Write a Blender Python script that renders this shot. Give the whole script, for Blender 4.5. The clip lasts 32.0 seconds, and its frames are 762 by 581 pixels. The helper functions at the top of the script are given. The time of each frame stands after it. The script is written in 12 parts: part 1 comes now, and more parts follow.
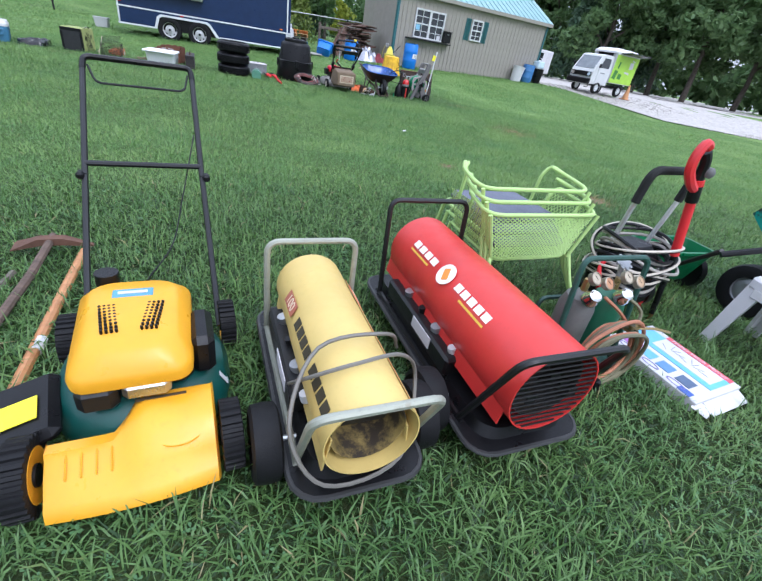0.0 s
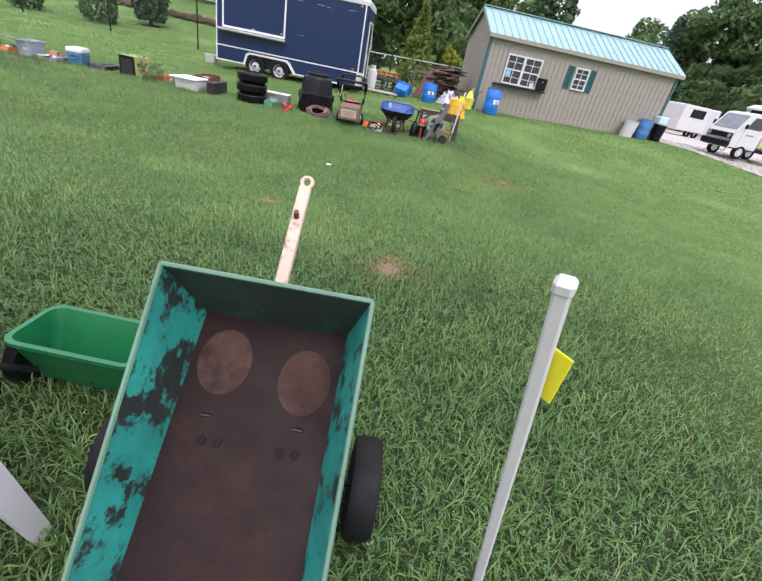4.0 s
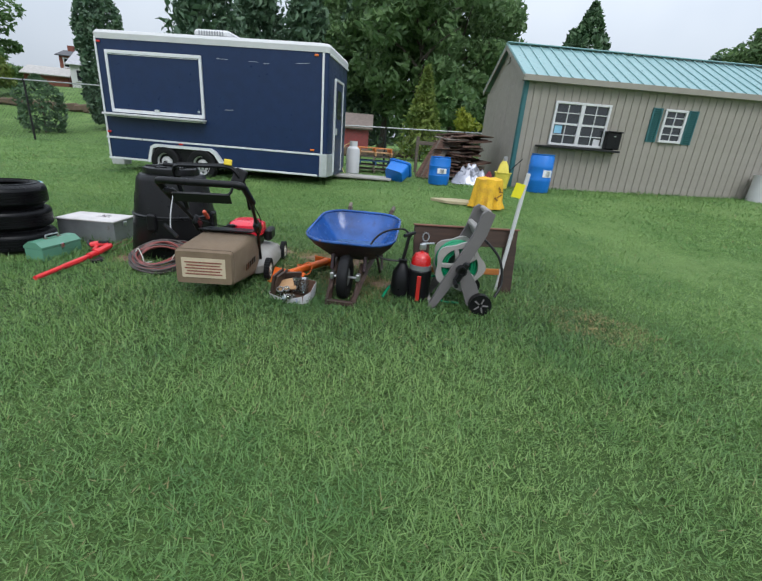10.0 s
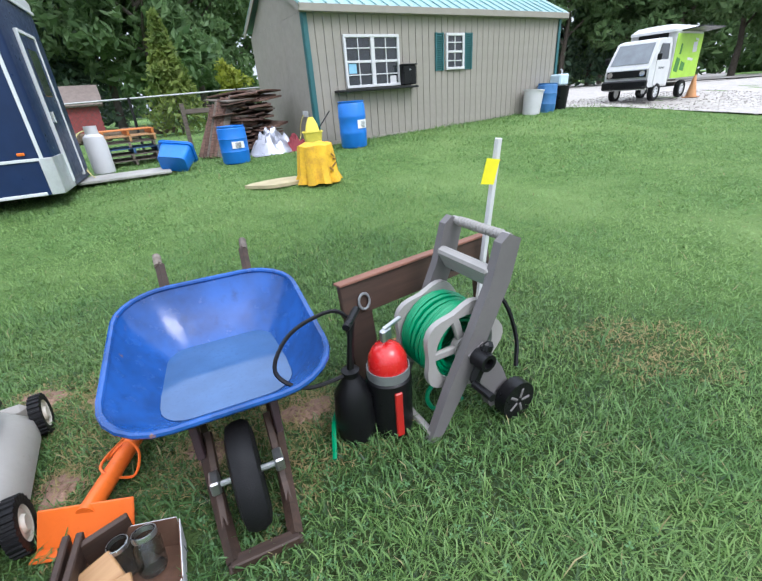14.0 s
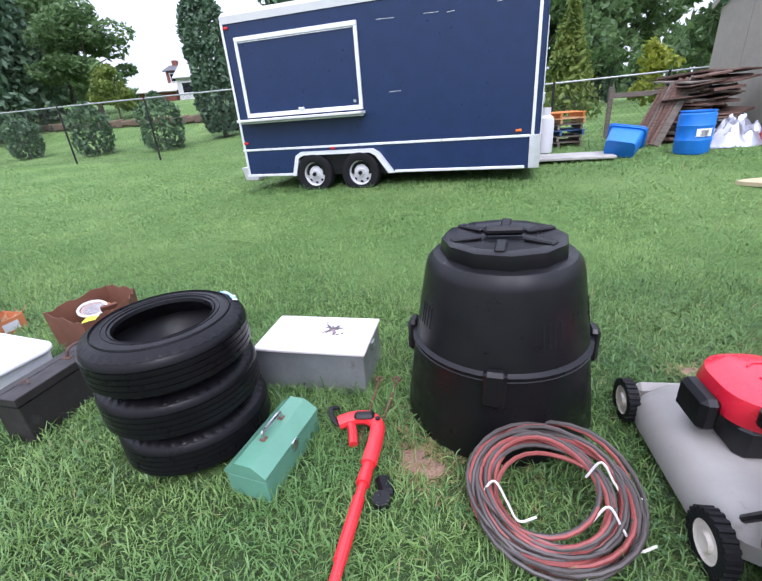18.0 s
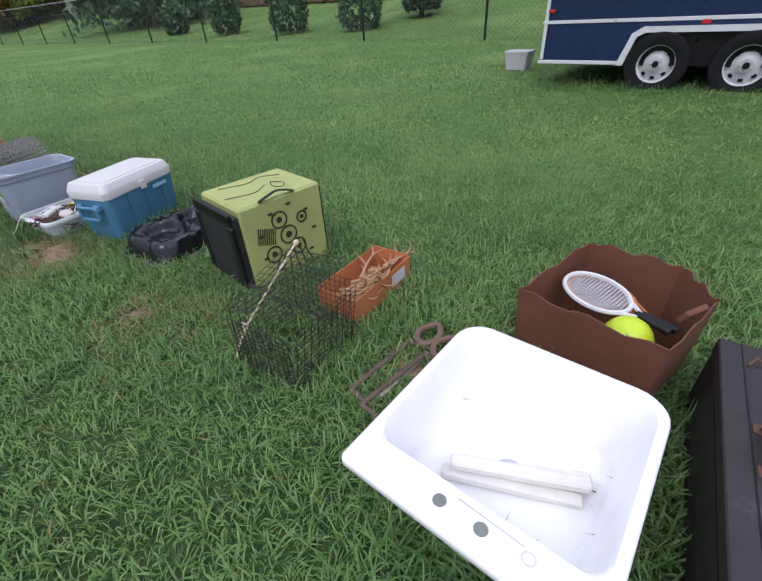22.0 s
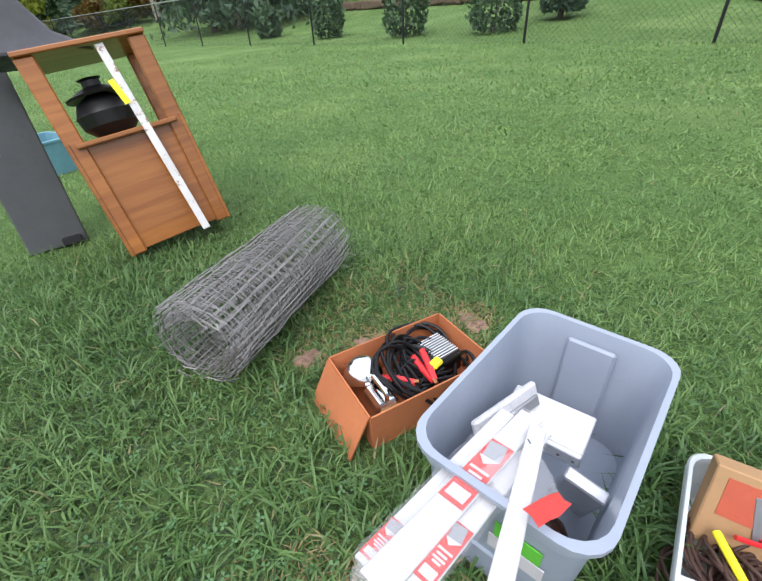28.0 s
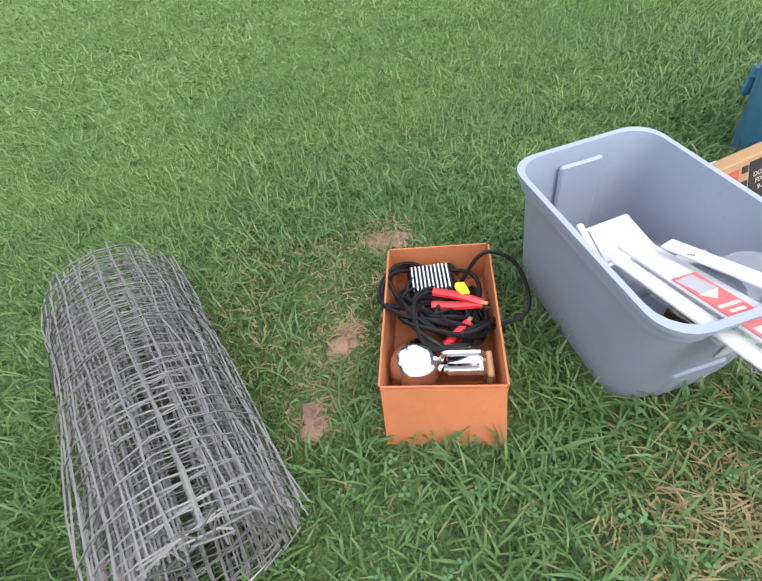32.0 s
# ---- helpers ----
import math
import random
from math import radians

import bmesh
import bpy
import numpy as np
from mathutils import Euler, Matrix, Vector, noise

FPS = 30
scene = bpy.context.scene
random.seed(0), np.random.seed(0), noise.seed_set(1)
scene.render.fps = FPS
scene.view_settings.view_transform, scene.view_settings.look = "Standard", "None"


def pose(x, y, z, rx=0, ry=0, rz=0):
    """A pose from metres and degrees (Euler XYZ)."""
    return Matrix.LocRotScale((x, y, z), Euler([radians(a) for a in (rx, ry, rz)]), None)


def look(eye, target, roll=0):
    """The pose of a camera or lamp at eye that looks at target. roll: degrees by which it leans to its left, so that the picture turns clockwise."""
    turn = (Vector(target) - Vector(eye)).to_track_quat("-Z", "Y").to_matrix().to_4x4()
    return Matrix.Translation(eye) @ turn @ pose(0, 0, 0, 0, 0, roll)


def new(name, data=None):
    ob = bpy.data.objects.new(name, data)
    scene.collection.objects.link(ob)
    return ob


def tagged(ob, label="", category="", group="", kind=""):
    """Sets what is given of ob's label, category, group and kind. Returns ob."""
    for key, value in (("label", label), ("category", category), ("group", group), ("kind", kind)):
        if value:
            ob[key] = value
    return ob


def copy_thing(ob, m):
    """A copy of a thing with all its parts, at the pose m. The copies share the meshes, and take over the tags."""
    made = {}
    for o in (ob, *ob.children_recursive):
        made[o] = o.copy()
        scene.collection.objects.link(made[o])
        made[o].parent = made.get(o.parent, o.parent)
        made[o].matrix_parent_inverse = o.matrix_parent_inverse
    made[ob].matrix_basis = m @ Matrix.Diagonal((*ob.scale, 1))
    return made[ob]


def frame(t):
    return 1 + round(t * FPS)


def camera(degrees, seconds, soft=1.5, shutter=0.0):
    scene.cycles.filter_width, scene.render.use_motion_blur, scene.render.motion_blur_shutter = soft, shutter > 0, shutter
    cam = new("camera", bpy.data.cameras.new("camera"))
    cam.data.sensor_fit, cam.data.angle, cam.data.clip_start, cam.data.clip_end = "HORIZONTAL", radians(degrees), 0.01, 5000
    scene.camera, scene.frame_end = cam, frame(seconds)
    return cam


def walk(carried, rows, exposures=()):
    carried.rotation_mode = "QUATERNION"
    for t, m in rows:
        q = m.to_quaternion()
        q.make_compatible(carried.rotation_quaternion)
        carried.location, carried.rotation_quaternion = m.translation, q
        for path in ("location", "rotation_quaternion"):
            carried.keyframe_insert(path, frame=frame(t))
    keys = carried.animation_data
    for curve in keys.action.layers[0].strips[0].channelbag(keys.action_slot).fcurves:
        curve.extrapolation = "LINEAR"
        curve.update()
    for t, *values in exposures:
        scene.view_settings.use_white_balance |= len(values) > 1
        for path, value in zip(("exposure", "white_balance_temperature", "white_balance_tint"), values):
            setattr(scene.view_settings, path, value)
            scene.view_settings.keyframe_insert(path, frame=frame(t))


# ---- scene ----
cam = camera(85.89, 32.0)
PATH = [
    (0, (0.484, -0.919, 1.155), (1.334, 0.574, 0.132), 10.12),
    (0.5, (0.879, -0.944, 1.184), (1.590, 0.582, 0.104), 10.53),
    (1, (1.301, -1.051, 1.227), (1.862, 0.530, 0.138), 10.97),
    (1.5, (1.789, -1.084, 1.287), (2.188, 0.563, 0.225), 10.21),
    (2, (2.306, -1.170, 1.275), (2.741, 0.471, 0.219), 9.38),
    (2.5, (2.741, -1.218, 1.314), (3.144, 0.443, 0.275), 9.03),
    (3, (3.223, -1.207, 1.340), (3.576, 0.455, 0.284), 9.90),
    (3.5, (3.803, -1.158, 1.372), (4.151, 0.511, 0.326), 9.50),
    (4, (4.277, -0.913, 1.458), (4.554, 0.818, 0.496), 11.87),
    (4.5, (4.784, -0.657, 1.461), (4.994, 1.125, 0.576), 12.78),
    (6.5, (5.661, 1.658, 1.217), (5.290, 3.426, 0.359), 2.13),
    (7, (5.699, 2.272, 1.238), (5.321, 4.027, 0.357), -0.50),
    (7.5, (5.624, 2.917, 1.281), (5.189, 4.683, 0.450), -1.15),
    (8, (5.583, 3.537, 1.311), (5.175, 5.317, 0.495), -0.69),
    (8.5, (5.516, 4.198, 1.342), (5.142, 6.008, 0.578), -0.40),
    (9, (5.472, 4.761, 1.384), (5.242, 6.619, 0.679), 2.42),
    (9.5, (5.586, 5.422, 1.353), (5.537, 7.309, 0.692), 4.41),
    (10, (5.573, 6.037, 1.362), (5.672, 7.912, 0.672), 4.66),
    (10.5, (5.576, 6.589, 1.340), (5.827, 8.447, 0.643), 6.23),
    (11, (5.574, 7.046, 1.401), (5.927, 8.880, 0.686), 6.62),
    (11.5, (5.512, 7.399, 1.452), (5.969, 9.214, 0.749), 6.63),
    (12, (5.546, 7.766, 1.433), (6.083, 9.563, 0.738), 7.45),
    (12.5, (5.557, 8.036, 1.439), (6.133, 9.824, 0.752), 6.54),
    (13, (5.505, 8.141, 1.387), (6.178, 9.865, 0.629), 3.37),
    (13.5, (5.401, 8.195, 1.422), (6.213, 9.816, 0.578), -1.78),
    (15.5, (4.999, 8.541, 1.406), (6.060, 10.014, 0.567), -4.53),
    (16, (4.660, 8.503, 1.421), (5.394, 10.171, 0.596), -6.08),
    (16.5, (4.299, 8.465, 1.511), (4.697, 10.245, 0.692), -6.20),
    (17, (3.943, 8.585, 1.474), (4.038, 10.402, 0.643), -6.10),
    (17.5, (3.626, 8.707, 1.460), (3.500, 10.522, 0.628), -7.00),
    (18, (3.237, 8.836, 1.464), (2.901, 10.635, 0.658), -4.52),
    (18.5, (2.896, 9.036, 1.415), (2.279, 10.758, 0.606), -2.08),
    (19, (2.591, 9.168, 1.368), (1.734, 10.749, 0.492), -1.16),
    (19.5, (2.248, 9.303, 1.393), (1.320, 10.836, 0.504), -0.02),
    (20, (1.877, 9.489, 1.321), (0.865, 10.961, 0.421), 0.69),
    (20.5, (1.516, 9.565, 1.316), (0.396, 10.927, 0.374), 2.00),
    (21, (1.159, 9.631, 1.318), (0.004, 10.937, 0.338), 3.42),
    (21.5, (0.807, 9.713, 1.246), (-0.255, 11.050, 0.206), 0.67),
    (22, (0.533, 9.651, 1.238), (-0.294, 11.072, 0.099), -3.73),
    (22.5, (0.283, 9.644, 1.259), (-0.168, 11.192, 0.075), -2.61),
    (23, (0.073, 9.713, 1.236), (-0.083, 11.291, 0.018), -4.81),
    (23.5, (-0.284, 9.788, 1.240), (-0.295, 11.399, 0.054), -4.07),
    (24, (-0.642, 9.868, 1.208), (-0.673, 11.468, 0.007), -4.02),
    (24.5, (-1.000, 9.964, 1.182), (-1.275, 11.509, -0.057), -6.71),
    (25, (-1.388, 10.060, 1.202), (-2.051, 11.504, -0.012), -10.49),
    (25.5, (-1.750, 10.126, 1.182), (-2.690, 11.480, 0.050), -11.59),
    (26, (-2.103, 10.243, 1.125), (-3.259, 11.502, 0.086), -9.89),
    (26.5, (-2.475, 10.271, 1.118), (-3.740, 11.422, 0.081), -5.98),
    (28.5, (-3.492, 10.580, 1.040), (-4.097, 12.090, -0.123), -0.45),
    (29, (-3.459, 10.697, 1.046), (-3.340, 12.261, -0.194), -4.66),
    (29.5, (-3.482, 10.626, 1.037), (-3.033, 11.987, -0.359), -8.20),
    (30, (-3.481, 10.566, 1.058), (-2.834, 11.757, -0.412), -11.18),
    (30.5, (-3.544, 10.603, 1.079), (-2.849, 11.735, -0.417), -14.62),
    (31, (-3.771, 10.645, 1.058), (-3.180, 11.824, -0.446), -15.16),
    (31.5, (-3.951, 10.632, 1.046), (-3.568, 11.865, -0.481), -15.32),
    (32, (-4.176, 10.688, 0.985), (-3.902, 11.970, -0.525), -13.46),
]
walk(cam, [(t, look(eye, target, roll)) for t, eye, target, roll in PATH], exposures=[(0, 0.84, 5550, 15), (2, 0.88, 5900, 15), (4, 0.95, 6350, 22), (7, 0.8, 6050, 8), (8.5, 0.75, 6150, 2), (10, 0.42, 6050, 9), (11.5, 0.68, 6050, 12), (13, 1.0, 5950, 12), (15.5, 1.12, 5850, 15), (17, 1.22, 5800, 20), (20, 1.05, 5850, 24), (21.5, 0.52, 6000, 23), (22, 0.3, 5950, 21), (23, 0.25, 6050, 19), (24, 0.72, 6050, 21), (25, 1.15, 6100, 21), (26, 1.05, 6250, 17), (29, 0.8, 6200, 14), (30.5, 0.7, 6150, 13), (32, 1, 6250, 14)])


# ---- light ----
world = bpy.data.worlds.new("overcast")
scene.world = world
world.use_nodes = True
wt = world.node_tree
sky = wt.nodes.new("ShaderNodeTexSky")
sky.sky_type = 'NISHITA'
sky.sun_disc = False
sky.sun_elevation = radians(52)
sky.sun_rotation = radians(200)
sky.dust_density = 4.0
cloud = wt.nodes.new("ShaderNodeTexNoise")
cloud.inputs["Scale"].default_value = 2.2
cloud.inputs["Detail"].default_value = 4
cramp = wt.nodes.new("ShaderNodeValToRGB")
cramp.color_ramp.elements[0].position, cramp.color_ramp.elements[0].color = 0.3, (7.6, 8.2, 9.0, 1)
cramp.color_ramp.elements[1].position, cramp.color_ramp.elements[1].color = 0.7, (10.2, 10.5, 10.8, 1)
wmix = wt.nodes.new("ShaderNodeMix")
wmix.data_type = 'RGBA'
wmix.inputs[0].default_value = 0.85
wt.links.new(cloud.outputs[0], cramp.inputs[0])
wt.links.new(sky.outputs[0], wmix.inputs[6])
wt.links.new(cramp.outputs[0], wmix.inputs[7])
# an overcast dome is three times brighter overhead than at the horizon
wco = wt.nodes.new("ShaderNodeTexCoord")
wxyz = wt.nodes.new("ShaderNodeSeparateXYZ")
dome = wt.nodes.new("ShaderNodeMapRange")
dome.inputs[3].default_value, dome.inputs[4].default_value = 0.46, 1.34
wsc = wt.nodes.new("ShaderNodeVectorMath")
wsc.operation = 'SCALE'
wt.links.new(wco.outputs["Generated"], wxyz.inputs[0])
wt.links.new(wxyz.outputs[2], dome.inputs[0])
wt.links.new(wmix.outputs[2], wsc.inputs[0])
wt.links.new(dome.outputs[0], wsc.inputs[3])
wt.links.new(wsc.outputs[0], wt.nodes["Background"].inputs[0])
wt.nodes["Background"].inputs[1].default_value = 0.11
sun = new("sun", bpy.data.lights.new("sun", 'SUN'))
sun.data.energy, sun.data.angle, sun.data.color = 1.0, radians(25), (1.0, 0.97, 0.92)
sun.matrix_world = pose(0, 0, 30, 38, 0, 20)


# ---- materials ----
def ramp_mix(nt, fac, a, b):
    m = nt.nodes.new("ShaderNodeMix")
    m.data_type = 'RGBA'
    nt.links.new(fac, m.inputs[0])
    for k, c in ((6, a), (7, b)):
        if isinstance(c, tuple):
            m.inputs[k].default_value = (*c, 1)
        else:
            nt.links.new(c, m.inputs[k])
    return m.outputs[2]


def noise_fac(nt, vec, scale, lo, hi, detail=4.0, rough=0.6):
    n = nt.nodes.new("ShaderNodeTexNoise")
    n.inputs["Scale"].default_value, n.inputs["Detail"].default_value, n.inputs["Roughness"].default_value = scale, detail, rough
    nt.links.new(vec, n.inputs["Vector"])
    r = nt.nodes.new("ShaderNodeMapRange")
    r.inputs[1].default_value, r.inputs[2].default_value = lo, hi
    nt.links.new(n.outputs[0], r.inputs[0])
    return r.outputs[0]


def base_mat(name):
    m = bpy.data.materials.new(name)
    m.use_nodes = True
    nt = m.node_tree
    b = nt.nodes["Principled BSDF"]
    tc = nt.nodes.new("ShaderNodeTexCoord")
    return m, nt, b, tc.outputs["Object"]


def bump(nt, b, fac, strength, dist=0.004):
    n = nt.nodes.new("ShaderNodeBump")
    n.inputs["Strength"].default_value, n.inputs["Distance"].default_value = strength, dist
    nt.links.new(fac, n.inputs["Height"])
    nt.links.new(n.outputs[0], b.inputs["Normal"])


def mat(name, col, rough=0.5, metal=0.0, wear=None, wear_at=(0.6, 0.72), wear_scale=7.0, var=0.18, fine=60.0, relief=0.15, coat=0.0, spec=0.5):
    """A surface: two scales of tone, worn or dirty patches, fine relief."""
    m, nt, b, vec = base_mat(name)
    dark = tuple(c * (1 - var) for c in col)
    light = tuple(min(1, c * (1 + var * 0.7)) for c in col)
    c = ramp_mix(nt, noise_fac(nt, vec, 4.0, 0.3, 0.7), dark, light)
    c = ramp_mix(nt, noise_fac(nt, vec, fine, 0.55, 0.8), c, tuple(x * (1 - var) for x in col))
    if wear:
        c = ramp_mix(nt, noise_fac(nt, vec, wear_scale, *wear_at, detail=8.0, rough=0.7), c, wear)
    nt.links.new(c, b.inputs["Base Color"])
    r = nt.nodes.new("ShaderNodeMapRange")
    r.inputs[3].default_value, r.inputs[4].default_value = max(0.04, rough - 0.1), min(1, rough + 0.12)
    nt.links.new(noise_fac(nt, vec, 11.0, 0.3, 0.7), r.inputs[0])
    nt.links.new(r.outputs[0], b.inputs["Roughness"])
    b.inputs["Metallic"].default_value = metal
    b.inputs["Coat Weight"].default_value = coat
    b.inputs["Specular IOR Level"].default_value = spec
    if relief:
        bump(nt, b, noise_fac(nt, vec, fine * 1.5, 0.2, 0.8), relief, 0.002)
    return m


def wood_mat(name, a, c, rough=0.5, scale=(2, 30, 30), relief=0.2, coat=0.0):
    m, nt, b, vec = base_mat(name)
    mp = nt.nodes.new("ShaderNodeMapping")
    mp.inputs["Scale"].default_value = scale
    nt.links.new(vec, mp.inputs[0])
    n = nt.nodes.new("ShaderNodeTexNoise")
    n.inputs["Scale"].default_value, n.inputs["Detail"].default_value, n.inputs["Distortion"].default_value = 1.0, 6, 0.8
    nt.links.new(mp.outputs[0], n.inputs["Vector"])
    r = nt.nodes.new("ShaderNodeMapRange")
    r.inputs[1].default_value, r.inputs[2].default_value = 0.3, 0.7
    nt.links.new(n.outputs[0], r.inputs[0])
    col = ramp_mix(nt, r.outputs[0], a, c)
    inf = nt.nodes.new("ShaderNodeObjectInfo")
    hs = nt.nodes.new("ShaderNodeHueSaturation")
    vr = nt.nodes.new("ShaderNodeMapRange")
    vr.inputs[3].default_value, vr.inputs[4].default_value = 0.75, 1.2
    nt.links.new(inf.outputs["Random"], vr.inputs[0])
    nt.links.new(vr.outputs[0], hs.inputs["Value"])
    nt.links.new(col, hs.inputs["Color"])
    nt.links.new(hs.outputs[0], b.inputs["Base Color"])
    b.inputs["Roughness"].default_value, b.inputs["Coat Weight"].default_value = rough, coat
    bump(nt, b, r.outputs[0], relief, 0.003)
    return m


def glass_mat(name, col=(1, 1, 1), rough=0.02):
    m, nt, b, vec = base_mat(name)
    b.inputs["Base Color"].default_value = (*col, 1)
    b.inputs["Roughness"].default_value = rough
    b.inputs["Transmission Weight"].default_value = 1.0
    b.inputs["IOR"].default_value = 1.45
    return m


def leaf_mat(name, a, c, rough=0.5, trans=0.46, third=None):
    m, nt, b, vec = base_mat(name)
    geo = nt.nodes.new("ShaderNodeNewGeometry")
    col = ramp_mix(nt, geo.outputs["Random Per Island"], a, c)
    col = ramp_mix(nt, noise_fac(nt, vec, 0.9, 0.45, 0.7), col, third or tuple(x * 0.7 for x in a))
    nt.links.new(col, b.inputs["Base Color"])
    b.inputs["Roughness"].default_value = rough
    b.inputs["Specular IOR Level"].default_value = 0.3
    tr = nt.nodes.new("ShaderNodeBsdfTranslucent")
    nt.links.new(col, tr.inputs[0])
    mx = nt.nodes.new("ShaderNodeMixShader")
    mx.inputs[0].default_value = trans
    nt.links.new(b.outputs[0], mx.inputs[1])
    nt.links.new(tr.outputs[0], mx.inputs[2])
    nt.links.new(mx.outputs[0], nt.nodes["Material Output"].inputs["Surface"])
    return m


BLACK_PLASTIC = mat("black_plastic", (0.007, 0.007, 0.008), 0.34, relief=0.2, fine=160, spec=0.25)
RUBBER = mat("rubber", (0.008, 0.008, 0.009), 0.6, relief=0.4, fine=120, wear=(0.028, 0.025, 0.022), wear_at=(0.66, 0.8), spec=0.22)
BLACK_METAL = mat("black_metal", (0.012, 0.012, 0.013), 0.38, 0.2, wear=(0.1, 0.07, 0.05), wear_at=(0.7, 0.78), wear_scale=14)
STEEL = mat("steel", (0.55, 0.56, 0.57), 0.32, 0.95, wear=(0.25, 0.2, 0.16), wear_at=(0.68, 0.8))
CHROME = mat("chrome", (0.8, 0.8, 0.8), 0.1, 1.0, relief=0.03)
ALU = mat("aluminium", (0.75, 0.76, 0.78), 0.38, 0.8, wear=(0.4, 0.4, 0.4), wear_at=(0.62, 0.8))
GREY_METAL = mat("grey_metal", (0.3, 0.31, 0.32), 0.45, 0.6, wear=(0.18, 0.14, 0.1), wear_at=(0.62, 0.74))
RUST = mat("rust", (0.14, 0.07, 0.045), 0.85, 0.1, wear=(0.07, 0.045, 0.035), var=0.4, relief=0.5)
WHITE_PLASTIC = mat("white_plastic", (0.54, 0.535, 0.545), 0.42, var=0.05, wear=(0.6, 0.58, 0.52), wear_at=(0.66, 0.85), relief=0.08)
WHITE_PAINT = mat("white_paint", (0.58, 0.58, 0.585), 0.45, var=0.05, relief=0.08, wear=(0.6, 0.6, 0.56), wear_at=(0.68, 0.85))
WHITE_PAPER = mat("white_paper", (0.55, 0.54, 0.56), 0.7, var=0.05, relief=0.1)
RED_PLASTIC = mat("red_plastic", (0.62, 0.025, 0.03), 0.35, var=0.12, relief=0.06)
YELLOW_PLASTIC = mat("yellow_plastic", (0.85, 0.48, 0.02), 0.36, var=0.08, relief=0.06, wear=(0.55, 0.33, 0.05), wear_at=(0.68, 0.8))
BROWN_CARD = mat("brown_card", (0.14, 0.054, 0.028), 0.8, var=0.2, wear=(0.12, 0.045, 0.02), wear_at=(0.58, 0.72), relief=0.3)
TAN_CARD = mat("tan_card", (0.42, 0.25, 0.12), 0.8, var=0.12, relief=0.2)
ORANGE_CARD = mat("orange_card", (0.45, 0.15, 0.055), 0.78, var=0.12, relief=0.2)
WOOD_RAW = wood_mat("wood_raw", (0.5, 0.3, 0.14), (0.36, 0.19, 0.08))
WOOD_DARK = wood_mat("wood_dark", (0.028, 0.016, 0.011), (0.055, 0.03, 0.02), 0.6)
WOOD_HONEY = wood_mat("wood_honey", (0.42, 0.155, 0.03), (0.27, 0.085, 0.014), 0.35, coat=0.3)
WOOD_GREY = wood_mat("wood_grey", (0.2, 0.17, 0.14), (0.1, 0.08, 0.065), 0.85)
YELLOW_TAG = mat("yellow_tag", (0.9, 0.8, 0.02), 0.6, var=0.05, relief=0.05)
ROPE = mat("rope", (0.6, 0.52, 0.38), 0.9, relief=0.5)


# ---- mesh building ----
def rotm(rx=0, ry=0, rz=0):
    return Euler([radians(a) for a in (rx, ry, rz)]).to_matrix()


